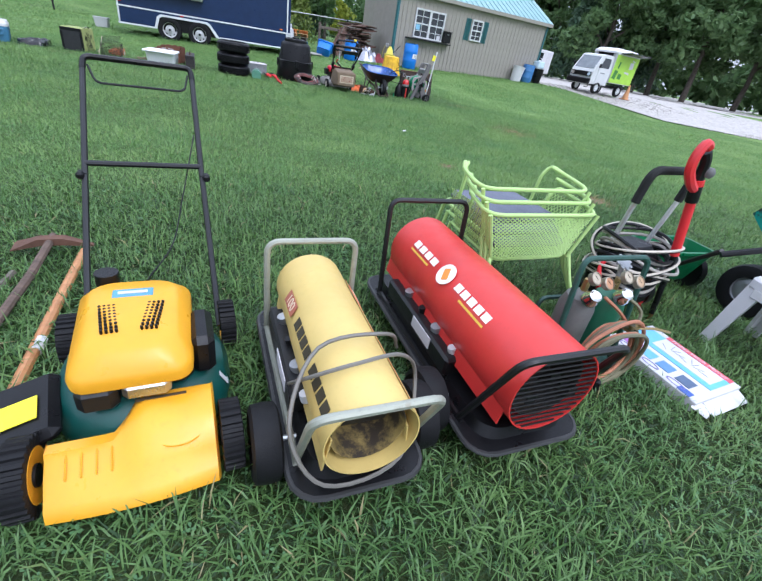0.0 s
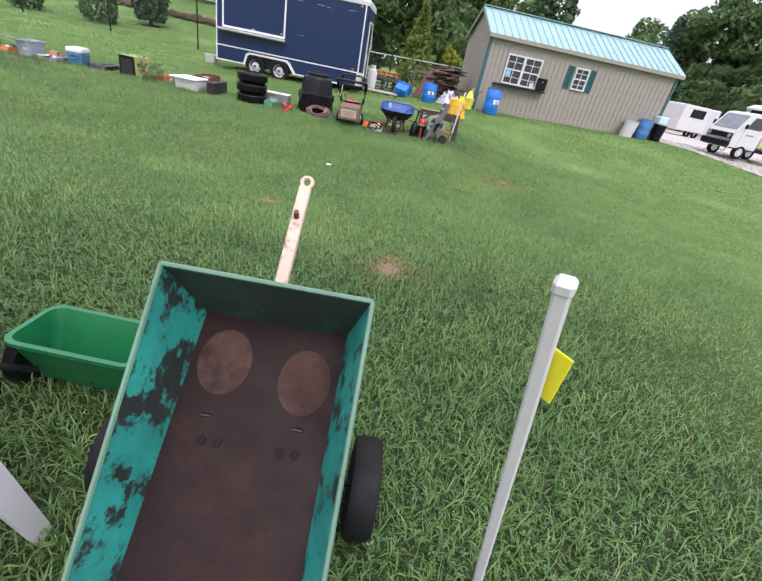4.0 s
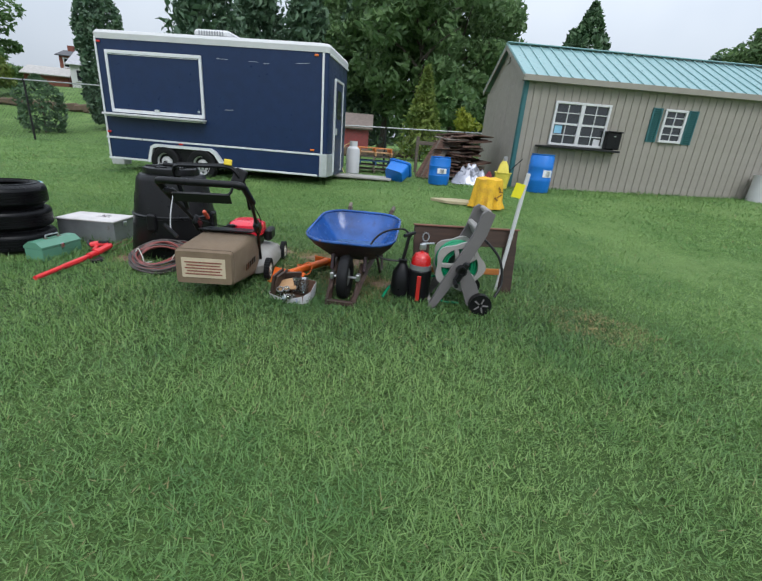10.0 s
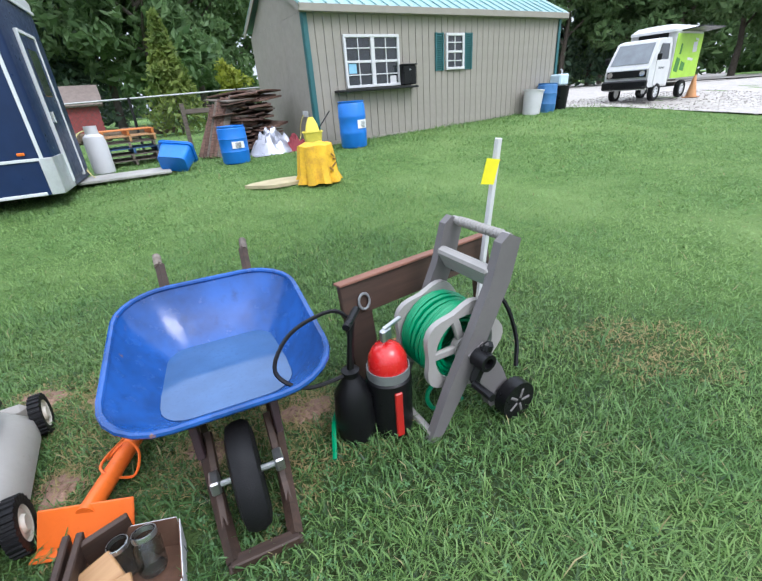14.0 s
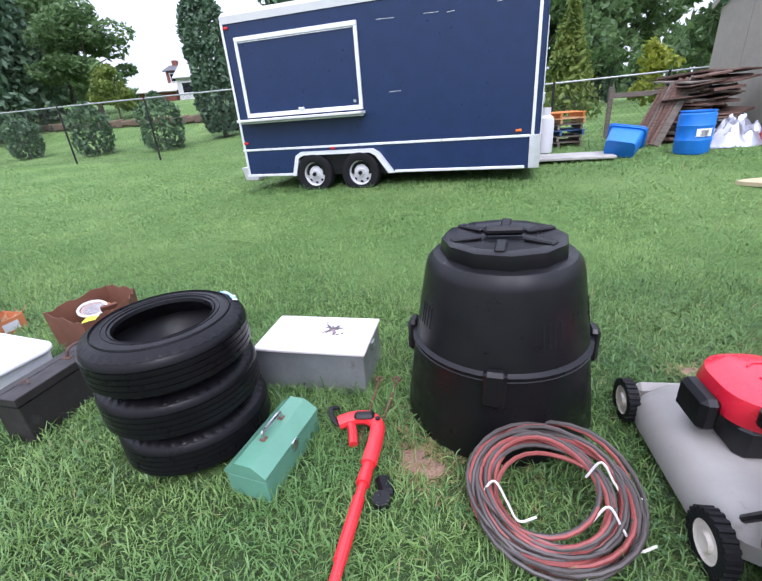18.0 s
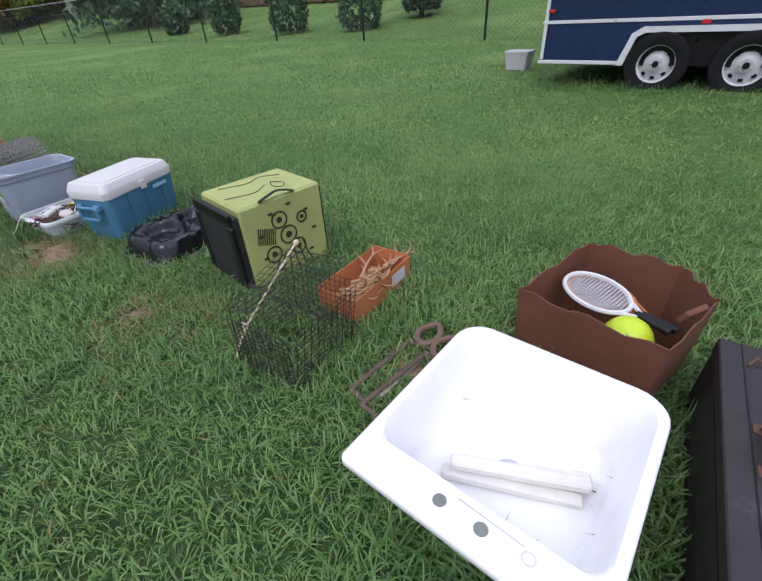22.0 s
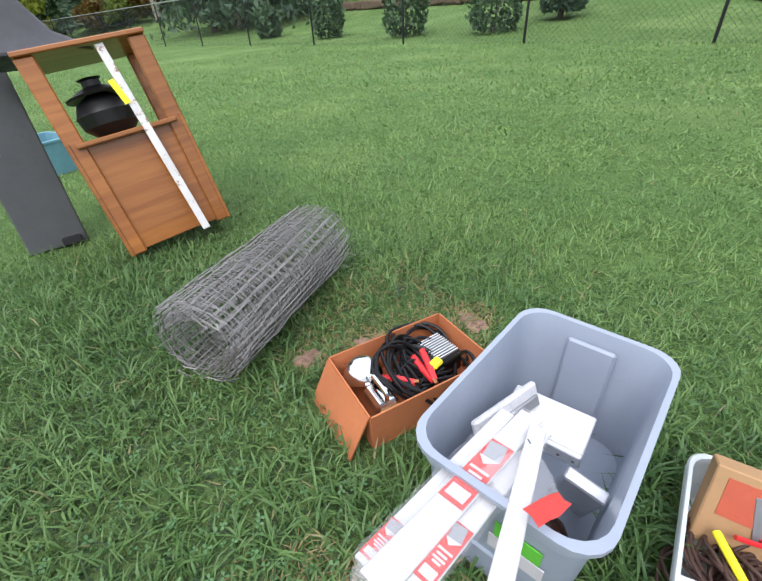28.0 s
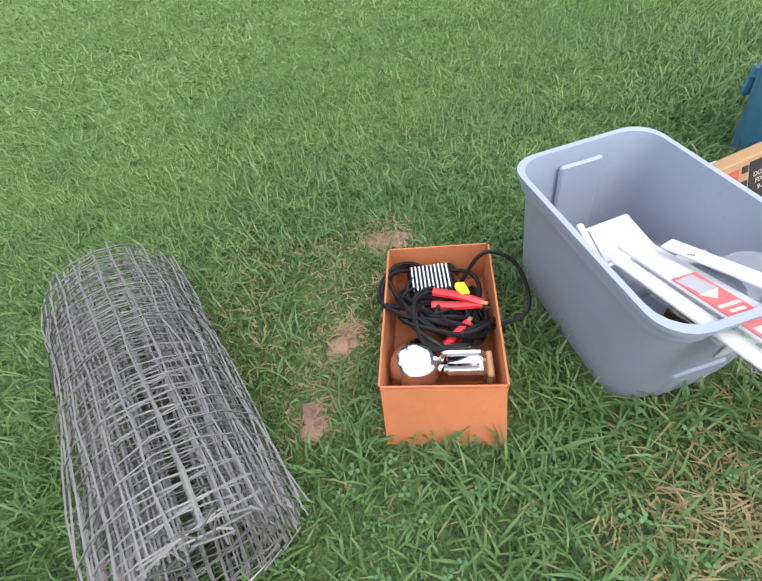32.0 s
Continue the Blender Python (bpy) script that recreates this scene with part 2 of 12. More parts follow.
class Geo:
    """Collects vertices and faces of one part."""

    def __init__(self):
        self.v, self.f = [], []

    def add(self, vs, fs, m=None):
        n = len(self.v)
        self.v += [tuple(m @ Vector(p)) for p in vs] if m is not None else [tuple(p) for p in vs]
        self.f += [tuple(n + i for i in f) for f in fs]
        return self

    def box(self, c, s, bev=0.0, rot=(0, 0, 0), m=None):
        hx, hy, hz = s[0] / 2, s[1] / 2, s[2] / 2
        mm = pose(*c, *rot)
        if m is not None:
            mm = m @ mm
        if bev <= 0:
            vs = [(x * hx, y * hy, z * hz) for x in (-1, 1) for y in (-1, 1) for z in (-1, 1)]
            return self.add(vs, [(0, 1, 3, 2), (4, 6, 7, 5), (0, 4, 5, 1), (2, 3, 7, 6), (0, 2, 6, 4), (1, 5, 7, 3)], mm)
        b = min(bev, hx * 0.9, hy * 0.9, hz * 0.9)
        vs, idx = [], {}
        for x in (-1, 1):
            for y in (-1, 1):
                for z in (-1, 1):
                    for k in range(3):
                        p = [x * (hx - b), y * (hy - b), z * (hz - b)]
                        p[k] = (x, y, z)[k] * (hx, hy, hz)[k]
                        idx[x, y, z, k] = len(vs)
                        vs.append(p)
        fs = []
        for k in range(3):
            i, j = [a for a in range(3) if a != k]
            for s_ in (-1, 1):
                q = []
                for a, c_ in ((-1, -1), (1, -1), (1, 1), (-1, 1)):
                    key = [0, 0, 0]
                    key[k], key[i], key[j] = s_, a, c_
                    q.append(idx[(*key, k)])
                fs.append(tuple(q if (s_ > 0) == (k != 1) else q[::-1]))
            for a in (-1, 1):
                for c_ in (-1, 1):
                    lo, hi = [0, 0, 0], [0, 0, 0]
                    lo[i] = hi[i] = a
                    lo[j] = hi[j] = c_
                    lo[k], hi[k] = -1, 1
                    q = (idx[(*lo, i)], idx[(*hi, i)], idx[(*hi, j)], idx[(*lo, j)])
                    fs.append(q if (a * c_ > 0) == (k != 1) else q[::-1])
        for x in (-1, 1):
            for y in (-1, 1):
                for z in (-1, 1):
                    q = tuple(idx[x, y, z, k] for k in range(3))
                    fs.append(q if x * y * z > 0 else q[::-1])
        return self.add(vs, fs, mm)

    def rings(self, rings, closed=False, cap0=True, cap1=True, m=None):
        n = len(rings[0])
        vs = [p for r in rings for p in r]
        fs = []
        k = len(rings)
        for a in range(k if closed else k - 1):
            b = (a + 1) % k
            for i in range(n):
                j = (i + 1) % n
                fs.append((a * n + i, a * n + j, b * n + j, b * n + i))
        if not closed:
            if cap0:
                fs.append(tuple(range(n))[::-1])
            if cap1:
                fs.append(tuple((k - 1) * n + i for i in range(n)))
        return self.add(vs, fs, m)

    def lathe(self, prof, seg=24, m=None, cap0=False, cap1=False, closed=False):
        rs = [[(r * math.cos(2 * math.pi * i / seg), r * math.sin(2 * math.pi * i / seg), z) for i in range(seg)] for r, z in prof]
        return self.rings(rs, closed, cap0, cap1, m)

    def cyl(self, a, b, r, seg=14, r2=None, m=None):
        return self.tube([a, b], r, seg, m=m, r_end=r2)

    def tube(self, pts, r, seg=8, closed=False, m=None, r_end=None, flat=1.0):
        pts = [Vector(p) for p in pts]
        n = len(pts)
        rings = []
        side = None
        for i, p in enumerate(pts):
            if closed:
                d = pts[(i + 1) % n] - pts[i - 1]
            else:
                d = pts[min(i + 1, n - 1)] - pts[max(i - 1, 0)]
            d.normalize()
            if side is None:
                side = d.cross((0, 0, 1)) if abs(d.z) < 0.95 else d.cross((0, 1, 0))
            side = (side - d * side.dot(d)).normalized()
            up = side.cross(d)
            rr = r if r_end is None else r + (r_end - r) * i / (n - 1)
            rings.append([tuple(p + side * (rr * math.cos(2 * math.pi * k / seg)) + up * (rr * flat * math.sin(2 * math.pi * k / seg))) for k in range(seg)])
        return self.rings(rings, closed, m=m)

    def prism(self, poly, z0, z1, m=None):
        return self.rings([[(x, y, z0) for x, y in poly], [(x, y, z1) for x, y in poly]], m=m)

    def ball(self, c, r, seg=12, m=None, squash=(1, 1, 1)):
        k = max(4, seg // 2)
        rs = []
        for a in range(1, k):
            t = math.pi * a / k
            rs.append([(c[0] + r * squash[0] * math.sin(t) * math.cos(2 * math.pi * i / seg), c[1] + r * squash[1] * math.sin(t) * math.sin(2 * math.pi * i / seg), c[2] - r * squash[2] * math.cos(t)) for i in range(seg)])
        return self.rings(rs, m=m)

    def mesh(self, name, smooth=35):
        me = bpy.data.meshes.new(name)
        me.from_pydata(self.v, [], self.f)
        me.update()
        if smooth:
            me.shade_smooth()
            me.set_sharp_from_angle(angle=radians(smooth))
        return me


def curve(pts, per=6, closed=False):
    """A smooth line through points (Catmull-Rom)."""
    pts = [Vector(p) for p in pts]
    n = len(pts)
    out = []
    for i in range(n if closed else n - 1):
        p0 = pts[i - 1] if closed or i > 0 else pts[0] * 2 - pts[1]
        p1, p2 = pts[i], pts[(i + 1) % n]
        p3 = pts[(i + 2) % n] if closed or i + 2 < n else p2 * 2 - p1
        for k in range(per):
            t = k / per
            out.append(0.5 * (2 * p1 + (p2 - p0) * t + (2 * p0 - 5 * p1 + 4 * p2 - p3) * t * t + (3 * p1 - p0 - 3 * p2 + p3) * t ** 3))
    if not closed:
        out.append(pts[-1])
    return out


def bend(pts, r=0.05, n=5, closed=False):
    """A polyline with rounded corners."""
    pts = [Vector(p) for p in pts]
    out = []
    k = len(pts)
    for i, p in enumerate(pts):
        if not closed and i in (0, k - 1):
            out.append(p)
            continue
        a, b = pts[i - 1] - p, pts[(i + 1) % k] - p
        ra = min(r, a.length * 0.45, b.length * 0.45)
        p1, p2 = p + a.normalized() * ra, p + b.normalized() * ra
        for j in range(n + 1):
            t = j / n
            out.append((1 - t) ** 2 * p1 + 2 * t * (1 - t) * p + t * t * p2)
    return out


def rrect(w, d, r, n=4):
    """A rounded rectangle in the plane."""
    out = []
    for cx, cy, a0 in ((w / 2 - r, d / 2 - r, 0), (-w / 2 + r, d / 2 - r, 90), (-w / 2 + r, -d / 2 + r, 180), (w / 2 - r, -d / 2 + r, 270)):
        for k in range(n + 1):
            a = radians(a0 + 90 * k / n)
            out.append((cx + r * math.cos(a), cy + r * math.sin(a)))
    return out


def thing(name, label, category, m, group=""):
    ob = new(name)
    ob.empty_display_size = 0.1
    ob.matrix_world = m
    return tagged(ob, label, category, group)


def part(name, geo, material, parent, label="", smooth=35, kind=""):
    ob = new(name, geo.mesh(name, smooth))
    ob.data.materials.append(material)
    ob.parent = parent
    if label or kind:
        tagged(ob, label, kind=kind)
    return ob


def solid(name, geo, material, label, category, m, group="", kind="", smooth=35):
    ob = new(name, geo.mesh(name, smooth))
    ob.data.materials.append(material)
    ob.matrix_world = m
    return tagged(ob, label, category, group, kind)


def text_part(name, words, size, material, parent, m, label="", depth=0.0006, spacing=1.0):
    """Raised lettering as a mesh."""
    cu = bpy.data.curves.new(name, 'FONT')
    cu.body, cu.size, cu.extrude, cu.align_x, cu.align_y = words, size, depth, 'CENTER', 'CENTER'
    cu.space_character = spacing
    tmp = bpy.data.objects.new("tmp", cu)
    me = bpy.data.meshes.new_from_object(tmp)
    bpy.data.objects.remove(tmp)
    bpy.data.curves.remove(cu)
    ob = new(name, me)
    me.materials.clear()
    me.materials.append(material)
    ob.parent = parent
    ob.matrix_local = m
    if label:
        tagged(ob, label)
    return ob


def smooth01(u):
    u = min(max(u, 0.0), 1.0)
    return u * u * (3 - 2 * u)


def lawn_height(x, y):
    """Height of the lawn: flat by the goods, a bank by the trailer, rising beyond the fence to the west."""
    s = np.clip((y - 11.5) / 6, 0, 1)
    z = s * s * (3 - 2 * s) * (0.2 + 0.022 * np.clip(x, -4, 18)) - 0.1 * np.exp(-((y - 5.4) / 2.1) ** 2)
    west = np.clip((3 - x) / 8, 0, 1)
    b = np.clip((y - 17) / 6, 0, 1)
    v = np.clip(y - 24.27 + 0.152 * (x + 11.94), 0, 30)
    up = 0.0095 * np.minimum(v, 16) ** 2 + 0.1 * np.maximum(v - 16, 0) + 0.09 * np.clip(-38 - x, 0, 30) * np.clip(v / 8, 0, 1)
    return z + west * (0.2 * b * b * (3 - 2 * b) + up)


def ground_z(x, y):
    return float(lawn_height(x, y))


def on(x, y, rz=0, dz=0.0):
    """A pose standing on the lawn."""
    return pose(x, y, ground_z(x, y) + dz, 0, 0, rz)


# ---- setting: lawn, trailer, shed ----
def ground_mat():
    m, nt, b, vec = base_mat("lawn_soil_gap_shade")
    c = ramp_mix(nt, noise_fac(nt, vec, 1.1, 0.3, 0.7), (0.135, 0.24, 0.064), (0.2, 0.33, 0.096))
    c = ramp_mix(nt, noise_fac(nt, vec, 7.0, 0.42, 0.66), c, (0.09, 0.17, 0.044))
    c = ramp_mix(nt, noise_fac(nt, vec, 38.0, 0.35, 0.7), c, (0.075, 0.14, 0.038))
    c = ramp_mix(nt, noise_fac(nt, vec, 0.35, 0.5, 0.68), c, (0.2, 0.3, 0.1))
    c = ramp_mix(nt, noise_fac(nt, vec, 140.0, 0.5, 0.75), c, (0.18, 0.28, 0.09))
    # soil between the blades, with gap shade in its colour; canopy colour further out
    xyz = nt.nodes.new("ShaderNodeSeparateXYZ")
    nt.links.new(vec, xyz.inputs[0])

    def calc(op, p, q):
        n = nt.nodes.new("ShaderNodeMath")
        n.operation = op
        for k, v in enumerate((p, q)):
            if isinstance(v, (int, float)):
                n.inputs[k].default_value = v
            else:
                nt.links.new(v, n.inputs[k])
        return n.outputs[0]

    def outside(cx, cy, hx, hy):
        dx = calc('SUBTRACT', calc('ABSOLUTE', calc('SUBTRACT', xyz.outputs[0], cx), 0), hx)
        dy = calc('SUBTRACT', calc('ABSOLUTE', calc('SUBTRACT', xyz.outputs[1], cy), 0), hy)
        return calc('MAXIMUM', dx, dy)

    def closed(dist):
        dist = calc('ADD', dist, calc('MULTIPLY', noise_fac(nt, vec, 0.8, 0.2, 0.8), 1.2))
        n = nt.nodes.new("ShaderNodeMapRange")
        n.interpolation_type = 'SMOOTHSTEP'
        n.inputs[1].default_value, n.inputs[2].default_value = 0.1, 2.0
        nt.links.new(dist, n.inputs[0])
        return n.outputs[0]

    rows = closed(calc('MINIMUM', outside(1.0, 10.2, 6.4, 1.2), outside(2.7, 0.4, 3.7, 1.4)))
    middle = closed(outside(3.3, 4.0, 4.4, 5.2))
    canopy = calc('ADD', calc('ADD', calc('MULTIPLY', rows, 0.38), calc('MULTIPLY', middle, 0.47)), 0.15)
    # dark green-brown soil tone, deepened for the shade low in the turf
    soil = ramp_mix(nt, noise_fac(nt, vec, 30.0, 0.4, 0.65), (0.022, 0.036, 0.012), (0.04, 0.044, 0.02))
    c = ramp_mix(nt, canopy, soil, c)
    nt.links.new(c, b.inputs["Base Color"])
    b.inputs["Roughness"].default_value = 0.9
    b.inputs["Specular IOR Level"].default_value = 0.15
    bump(nt, b, noise_fac(nt, vec, 70.0, 0.2, 0.8), 0.9, 0.03)
    return m


xs = sorted({*[-400, -250, -150, -110, -90], *[-80 + 4.0 * k for k in range(12)], *[x * 1.0 for x in range(-32, 33)], *[40, 60, 100, 180, 400]})
ys = sorted({*[-400, -200, -100, -50, -25, -12], *[y * 0.75 for y in range(-8, 44)], *[33.5 + 1.5 * k for k in range(18)], *[62, 70, 85, 110, 200, 400]})
gg = Geo()
gg.add([(x, y, ground_z(x, y)) for y in ys for x in xs],
       [(j * len(xs) + i, j * len(xs) + i + 1, (j + 1) * len(xs) + i + 1, (j + 1) * len(xs) + i) for j in range(len(ys) - 1) for i in range(len(xs) - 1)])
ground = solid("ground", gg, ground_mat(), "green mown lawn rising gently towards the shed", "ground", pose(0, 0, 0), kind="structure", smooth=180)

NAVY = mat("navy_paint", (0.009, 0.024, 0.075), 0.36, var=0.12, relief=0.05, fine=30, wear=(0.016, 0.036, 0.09), wear_at=(0.6, 0.85), wear_scale=2.0, spec=0.35)
TAN_SIDING = mat("tan_siding", (0.285, 0.262, 0.225), 0.75, var=0.08, relief=0.35, fine=40)
TEAL_TRIM = mat("teal_trim", (0.025, 0.115, 0.125), 0.5, var=0.12)
TEAL_ROOF = mat("teal_roof", (0.235, 0.385, 0.39), 0.35, 0.3, var=0.08, relief=0.03)
GLASS_DARK = mat("window_glass", (0.02, 0.024, 0.028), 0.04, var=0.3, relief=0.0, spec=0.8)
LAMP_RED = mat("red_lens", (0.55, 0.02, 0.02), 0.2, relief=0.02)
LAMP_AMBER = mat("amber_lens", (0.7, 0.16, 0.02), 0.2, relief=0.02)
TRIM_WHITE = mat("trim_white", (0.72, 0.73, 0.74), 0.4, 0.3, var=0.06, relief=0.04)
BLUE_PLASTIC = mat("blue_plastic", (0.015, 0.17, 0.6), 0.42, var=0.1, relief=0.06, wear=(0.05, 0.2, 0.5), wear_at=(0.66, 0.8))


def lug_tyre(r, w, rim, n):
    """A mower tyre round the local x axis with moulded cross lugs."""
    g, rs = Geo(), []
    for k in range(4 * n):
        a = 2 * math.pi * (k + 0.5 * (k % 2)) / (4 * n)
        q = r + 0.004 if k % 4 < 2 else r - 0.003
        rs.append([(x, p * math.cos(a), p * math.sin(a)) for x, p in ((-w * 0.46, rim), (-w * 0.5, r * 0.94), (-w * 0.46, q), (w * 0.46, q), (w * 0.5, r * 0.94), (w * 0.46, rim))])
    return g.rings(rs, closed=True)


def wheel_geo(r, w, tread=True):
    """A tyre lying round the local y axis."""
    g = Geo()
    turn = pose(0, 0, 0, 90, 0, 0)
    rim = r * 0.6
    prof = [(rim, -w * 0.42), (r * 0.8, -w * 0.5), (r * 0.95, -w * 0.46), (r, -w * 0.33), (r, -w * 0.14), (r * 0.985, -w * 0.12), (r * 0.985, -w * 0.06), (r, -w * 0.04), (r, w * 0.04), (r * 0.985, w * 0.06), (r * 0.985, w * 0.12), (r, w * 0.14), (r, w * 0.33), (r * 0.95, w * 0.46), (r * 0.8, w * 0.5), (rim, w * 0.42)]
    g.lathe(prof, 32, turn, closed=True)
    return g


def build_trailer():
    t = thing("food_trailer", "dark navy concession trailer with white roof and closed serving hatch", "trailer", pose(-0.66, 16.58, 0.2, 0, 0, -8))
    L, D, Z0, Z1 = 5.31, 2.1, 0.25, 2.86
    body = Geo()
    r = 0.09
    ring = [(x + L / 2, y + D / 2) for x, y in rrect(L, D, r, 3)]
    body.prism(ring, Z0, Z1)
    part("body", body, NAVY, t)
    roof = Geo()
    rr = lambda o, q: [(x + L / 2, y + D / 2) for x, y in rrect(L + o, D + o, q, 4)]
    roof.rings([[(x, y, Z1 - 0.08) for x, y in rr(0.03, 0.1)], [(x, y, Z1 + 0.03) for x, y in rr(0.05, 0.12)], [(x, y, Z1 + 0.09) for x, y in rr(-0.02, 0.12)], [(x, y, Z1 + 0.12) for x, y in rr(-0.3, 0.12)]])
    part("roof", roof, WHITE_PAINT, t, "white rounded roof cap")
    for x, nm in ((0.02, "corner_trim"), (L - 0.13, "corner_trim")):
        part(nm, Geo().box((x + 0.02, -0.006, (Z0 + Z1) / 2), (0.045, 0.012, Z1 - Z0 - 0.1), 0.003), TRIM_WHITE, t, "pale aluminium corner strip")
    # belt and lower rails, broken at the wheel arch
    for a, b in ((0.0, L - 0.15),):
        part("belt_rail", Geo().box(((a + b) / 2, -0.008, 0.735), (b - a, 0.016, 0.04), 0.004), TRIM_WHITE, t)
    for a, b in ((0.0, 1.02), (2.98, L - 0.2)):
        part("lower_rail", Geo().box(((a + b) / 2, -0.01, Z0 + 0.02), (b - a, 0.02, 0.045), 0.005), TRIM_WHITE, t)
    for k in range(3):
        part("rivet", Geo().ball((0.9 + 1.45 * k, -0.018, 0.735), 0.012, 8), GREY_METAL, t)
    # wheel arch
    arch = [(1.02, Z0), (1.13, 0.6), (1.24, 0.665), (2.6, 0.665), (2.72, 0.6), (2.98, Z0)]
    outer = [(x - 0.0, z) for x, z in arch]
    g = Geo()
    inner = [(1.1, Z0), (1.19, 0.56), (1.28, 0.605), (2.56, 0.605), (2.66, 0.55), (2.88, Z0)]
    for k in range(len(arch) - 1):
        q = [arch[k], arch[k + 1], inner[k + 1], inner[k]]
        g.rings([[(x, -0.09, z) for x, z in q], [(x, 0.01, z) for x, z in q]])
    part("fender", g, TRIM_WHITE, t, "white aluminium double wheel fender")
    gi = Geo()
    gi.add([(x, -0.012, z) for x, z in inner], [tuple(range(len(inner)))[::-1]])
    part("wheel_well", gi, BLACK_PLASTIC, t)
    for x in (1.47, 2.36):
        w = part("wheel", Geo().lathe([(0.0, -0.05), (0.07, -0.055), (0.075, -0.02), (0.19, 0.03), (0.2, -0.04), (0.215, -0.05), (0.215, 0.06), (0.0, 0.06)], 24, pose(0, 0, 0, 90, 0, 0)), WHITE_PAINT, t, "white slotted steel wheel")
        w.location = (x, -0.02, 0.27)
        part("tyre", wheel_geo(0.35, 0.19), RUBBER, w)
        for k in range(8):
            a = 2 * math.pi * k / 8
            part("slot", Geo().box((0, 0, 0), (0.05, 0.012, 0.035), 0.006, m=pose(0.155 * math.cos(a), 0.012, 0.155 * math.sin(a), 0, -math.degrees(a) + 90, 0)), BLACK_PLASTIC, w)
        part("hub", Geo().cyl((0, -0.02, 0), (0, 0.09, 0), 0.035, 12), BLACK_PLASTIC, w)
        for k in range(5):
            a = 2 * math.pi * k / 5
            part("nut", Geo().cyl((0.055 * math.cos(a), 0, 0.055 * math.sin(a)), (0.055 * math.cos(a), 0.065, 0.055 * math.sin(a)), 0.01, 6), STEEL, w)
        w.rotation_euler = (0, 0, math.pi)
    part("axle", Geo().cyl((0.9, 0.15, 0.27), (2.9, 0.15, 0.27), 0.03), BLACK_METAL, t)
    # serving hatch
    x0, x1, z0, z1 = 0.26, 2.48, 1.27, 2.53
    hatch = part("hatch", Geo().box(((x0 + x1) / 2, -0.012, (z0 + z1) / 2), (x1 - x0 - 0.1, 0.024, z1 - z0 - 0.1), 0.004), NAVY, t)
    for nm, c, s in (("hatch_frame", ((x0 + x1) / 2, -0.02, z1), (x1 - x0 + 0.02, 0.045, 0.07)), ("hatch_frame", (x0 + 0.02, -0.02, (z0 + z1) / 2), (0.06, 0.045, z1 - z0 - 0.07)), ("hatch_frame", (x1 - 0.02, -0.02, (z0 + z1) / 2), (0.06, 0.045, z1 - z0 - 0.07)), ("hatch_frame", ((x0 + x1) / 2, -0.02, z0 + 0.06), (x1 - x0 + 0.02, 0.045, 0.07))):
        part(nm, Geo().box(c, s, 0.006), TRIM_WHITE, t)
    part("hatch_bead", Geo().box(((x0 + x1) / 2, -0.03, z1 - 0.05), (x1 - x0 - 0.14, 0.02, 0.012), 0.003), ALU, t)
    part("serving_shelf", Geo().box(((x0 + x1) / 2 - 0.04, -0.12, z0 - 0.02), (x1 - x0 + 0.16, 0.24, 0.045), 0.008).box(((x0 + x1) / 2 - 0.04, -0.09, z0 - 0.06), (x1 - x0 + 0.12, 0.16, 0.03), 0.005), WHITE_PAINT, t, "white folding serving shelf")
    part("latch", Geo().box(((x0 + x1) / 2, -0.05, z0 + 0.11), (0.12, 0.03, 0.05), 0.006), CHROME, t)
    part("lock", Geo().cyl((x1 - 0.12, -0.05, z0 + 0.16), (x1 - 0.12, -0.02, z0 + 0.16), 0.025, 12), STEEL, t)
    # roof cooler
    ac = part("roof_cooler", Geo().box((2.25, 1.0, Z1 + 0.16), (1.15, 0.8, 0.1), 0.03).box((2.4, 1.0, Z1 + 0.27), (0.85, 0.68, 0.16), 0.05), WHITE_PAINT, t, "white rooftop air conditioner")
    for k in range(10):
        part("vent_slot", Geo().box((2.12 + 0.062 * k, 0.655, Z1 + 0.27), (0.03, 0.012, 0.09), 0.003), GREY_METAL, ac)
    # lamps and scrapes
    for x, z, m_ in ((0.1, 0.86, LAMP_RED), (0.12, Z1 - 0.14, LAMP_RED), (L - 0.26, Z1 - 0.14, LAMP_AMBER), (L - 0.32, 0.82, LAMP_AMBER), (1.85, 0.7, LAMP_RED)):
        part("marker_lamp", Geo().box((x, -0.016, z), (0.09, 0.03, 0.04), 0.008), m_, t)
    for x, z, w in ((2.95, 2.53, 0.28), (3.66, 2.52, 0.22), (3.95, 2.5, 0.12), (4.75, 2.55, 0.3), (3.05, 1.52, 0.2)):
        part("scrape", Geo().box((x, -0.002, z), (w, 0.005, 0.007), 0.002, (0, random.uniform(-8, 4), 0)), WHITE_PAINT, t)
    # end wall with door and stone guard
    part("stone_guard", Geo().box((L - 0.07, -0.012, 0.5), (0.16, 0.012, 0.5), 0.003).box((L + 0.012, 0.35, 0.5), (0.012, 0.7, 0.5), 0.003), ALU, t, "scuffed tread-plate corner guard")
    door = part("door", Geo().box((L + 0.012, 1.05, 1.35), (0.03, 0.78, 1.95), 0.006), NAVY, t)
    for c, s in (((L + 0.02, 0.63, 1.35), (0.045, 0.05, 2.05)), ((L + 0.02, 1.47, 1.35), (0.045, 0.05, 2.05)), ((L + 0.02, 1.05, 2.36), (0.045, 0.79, 0.05))):
        part("door_frame", Geo().box(c, s, 0.006), TRIM_WHITE, t)
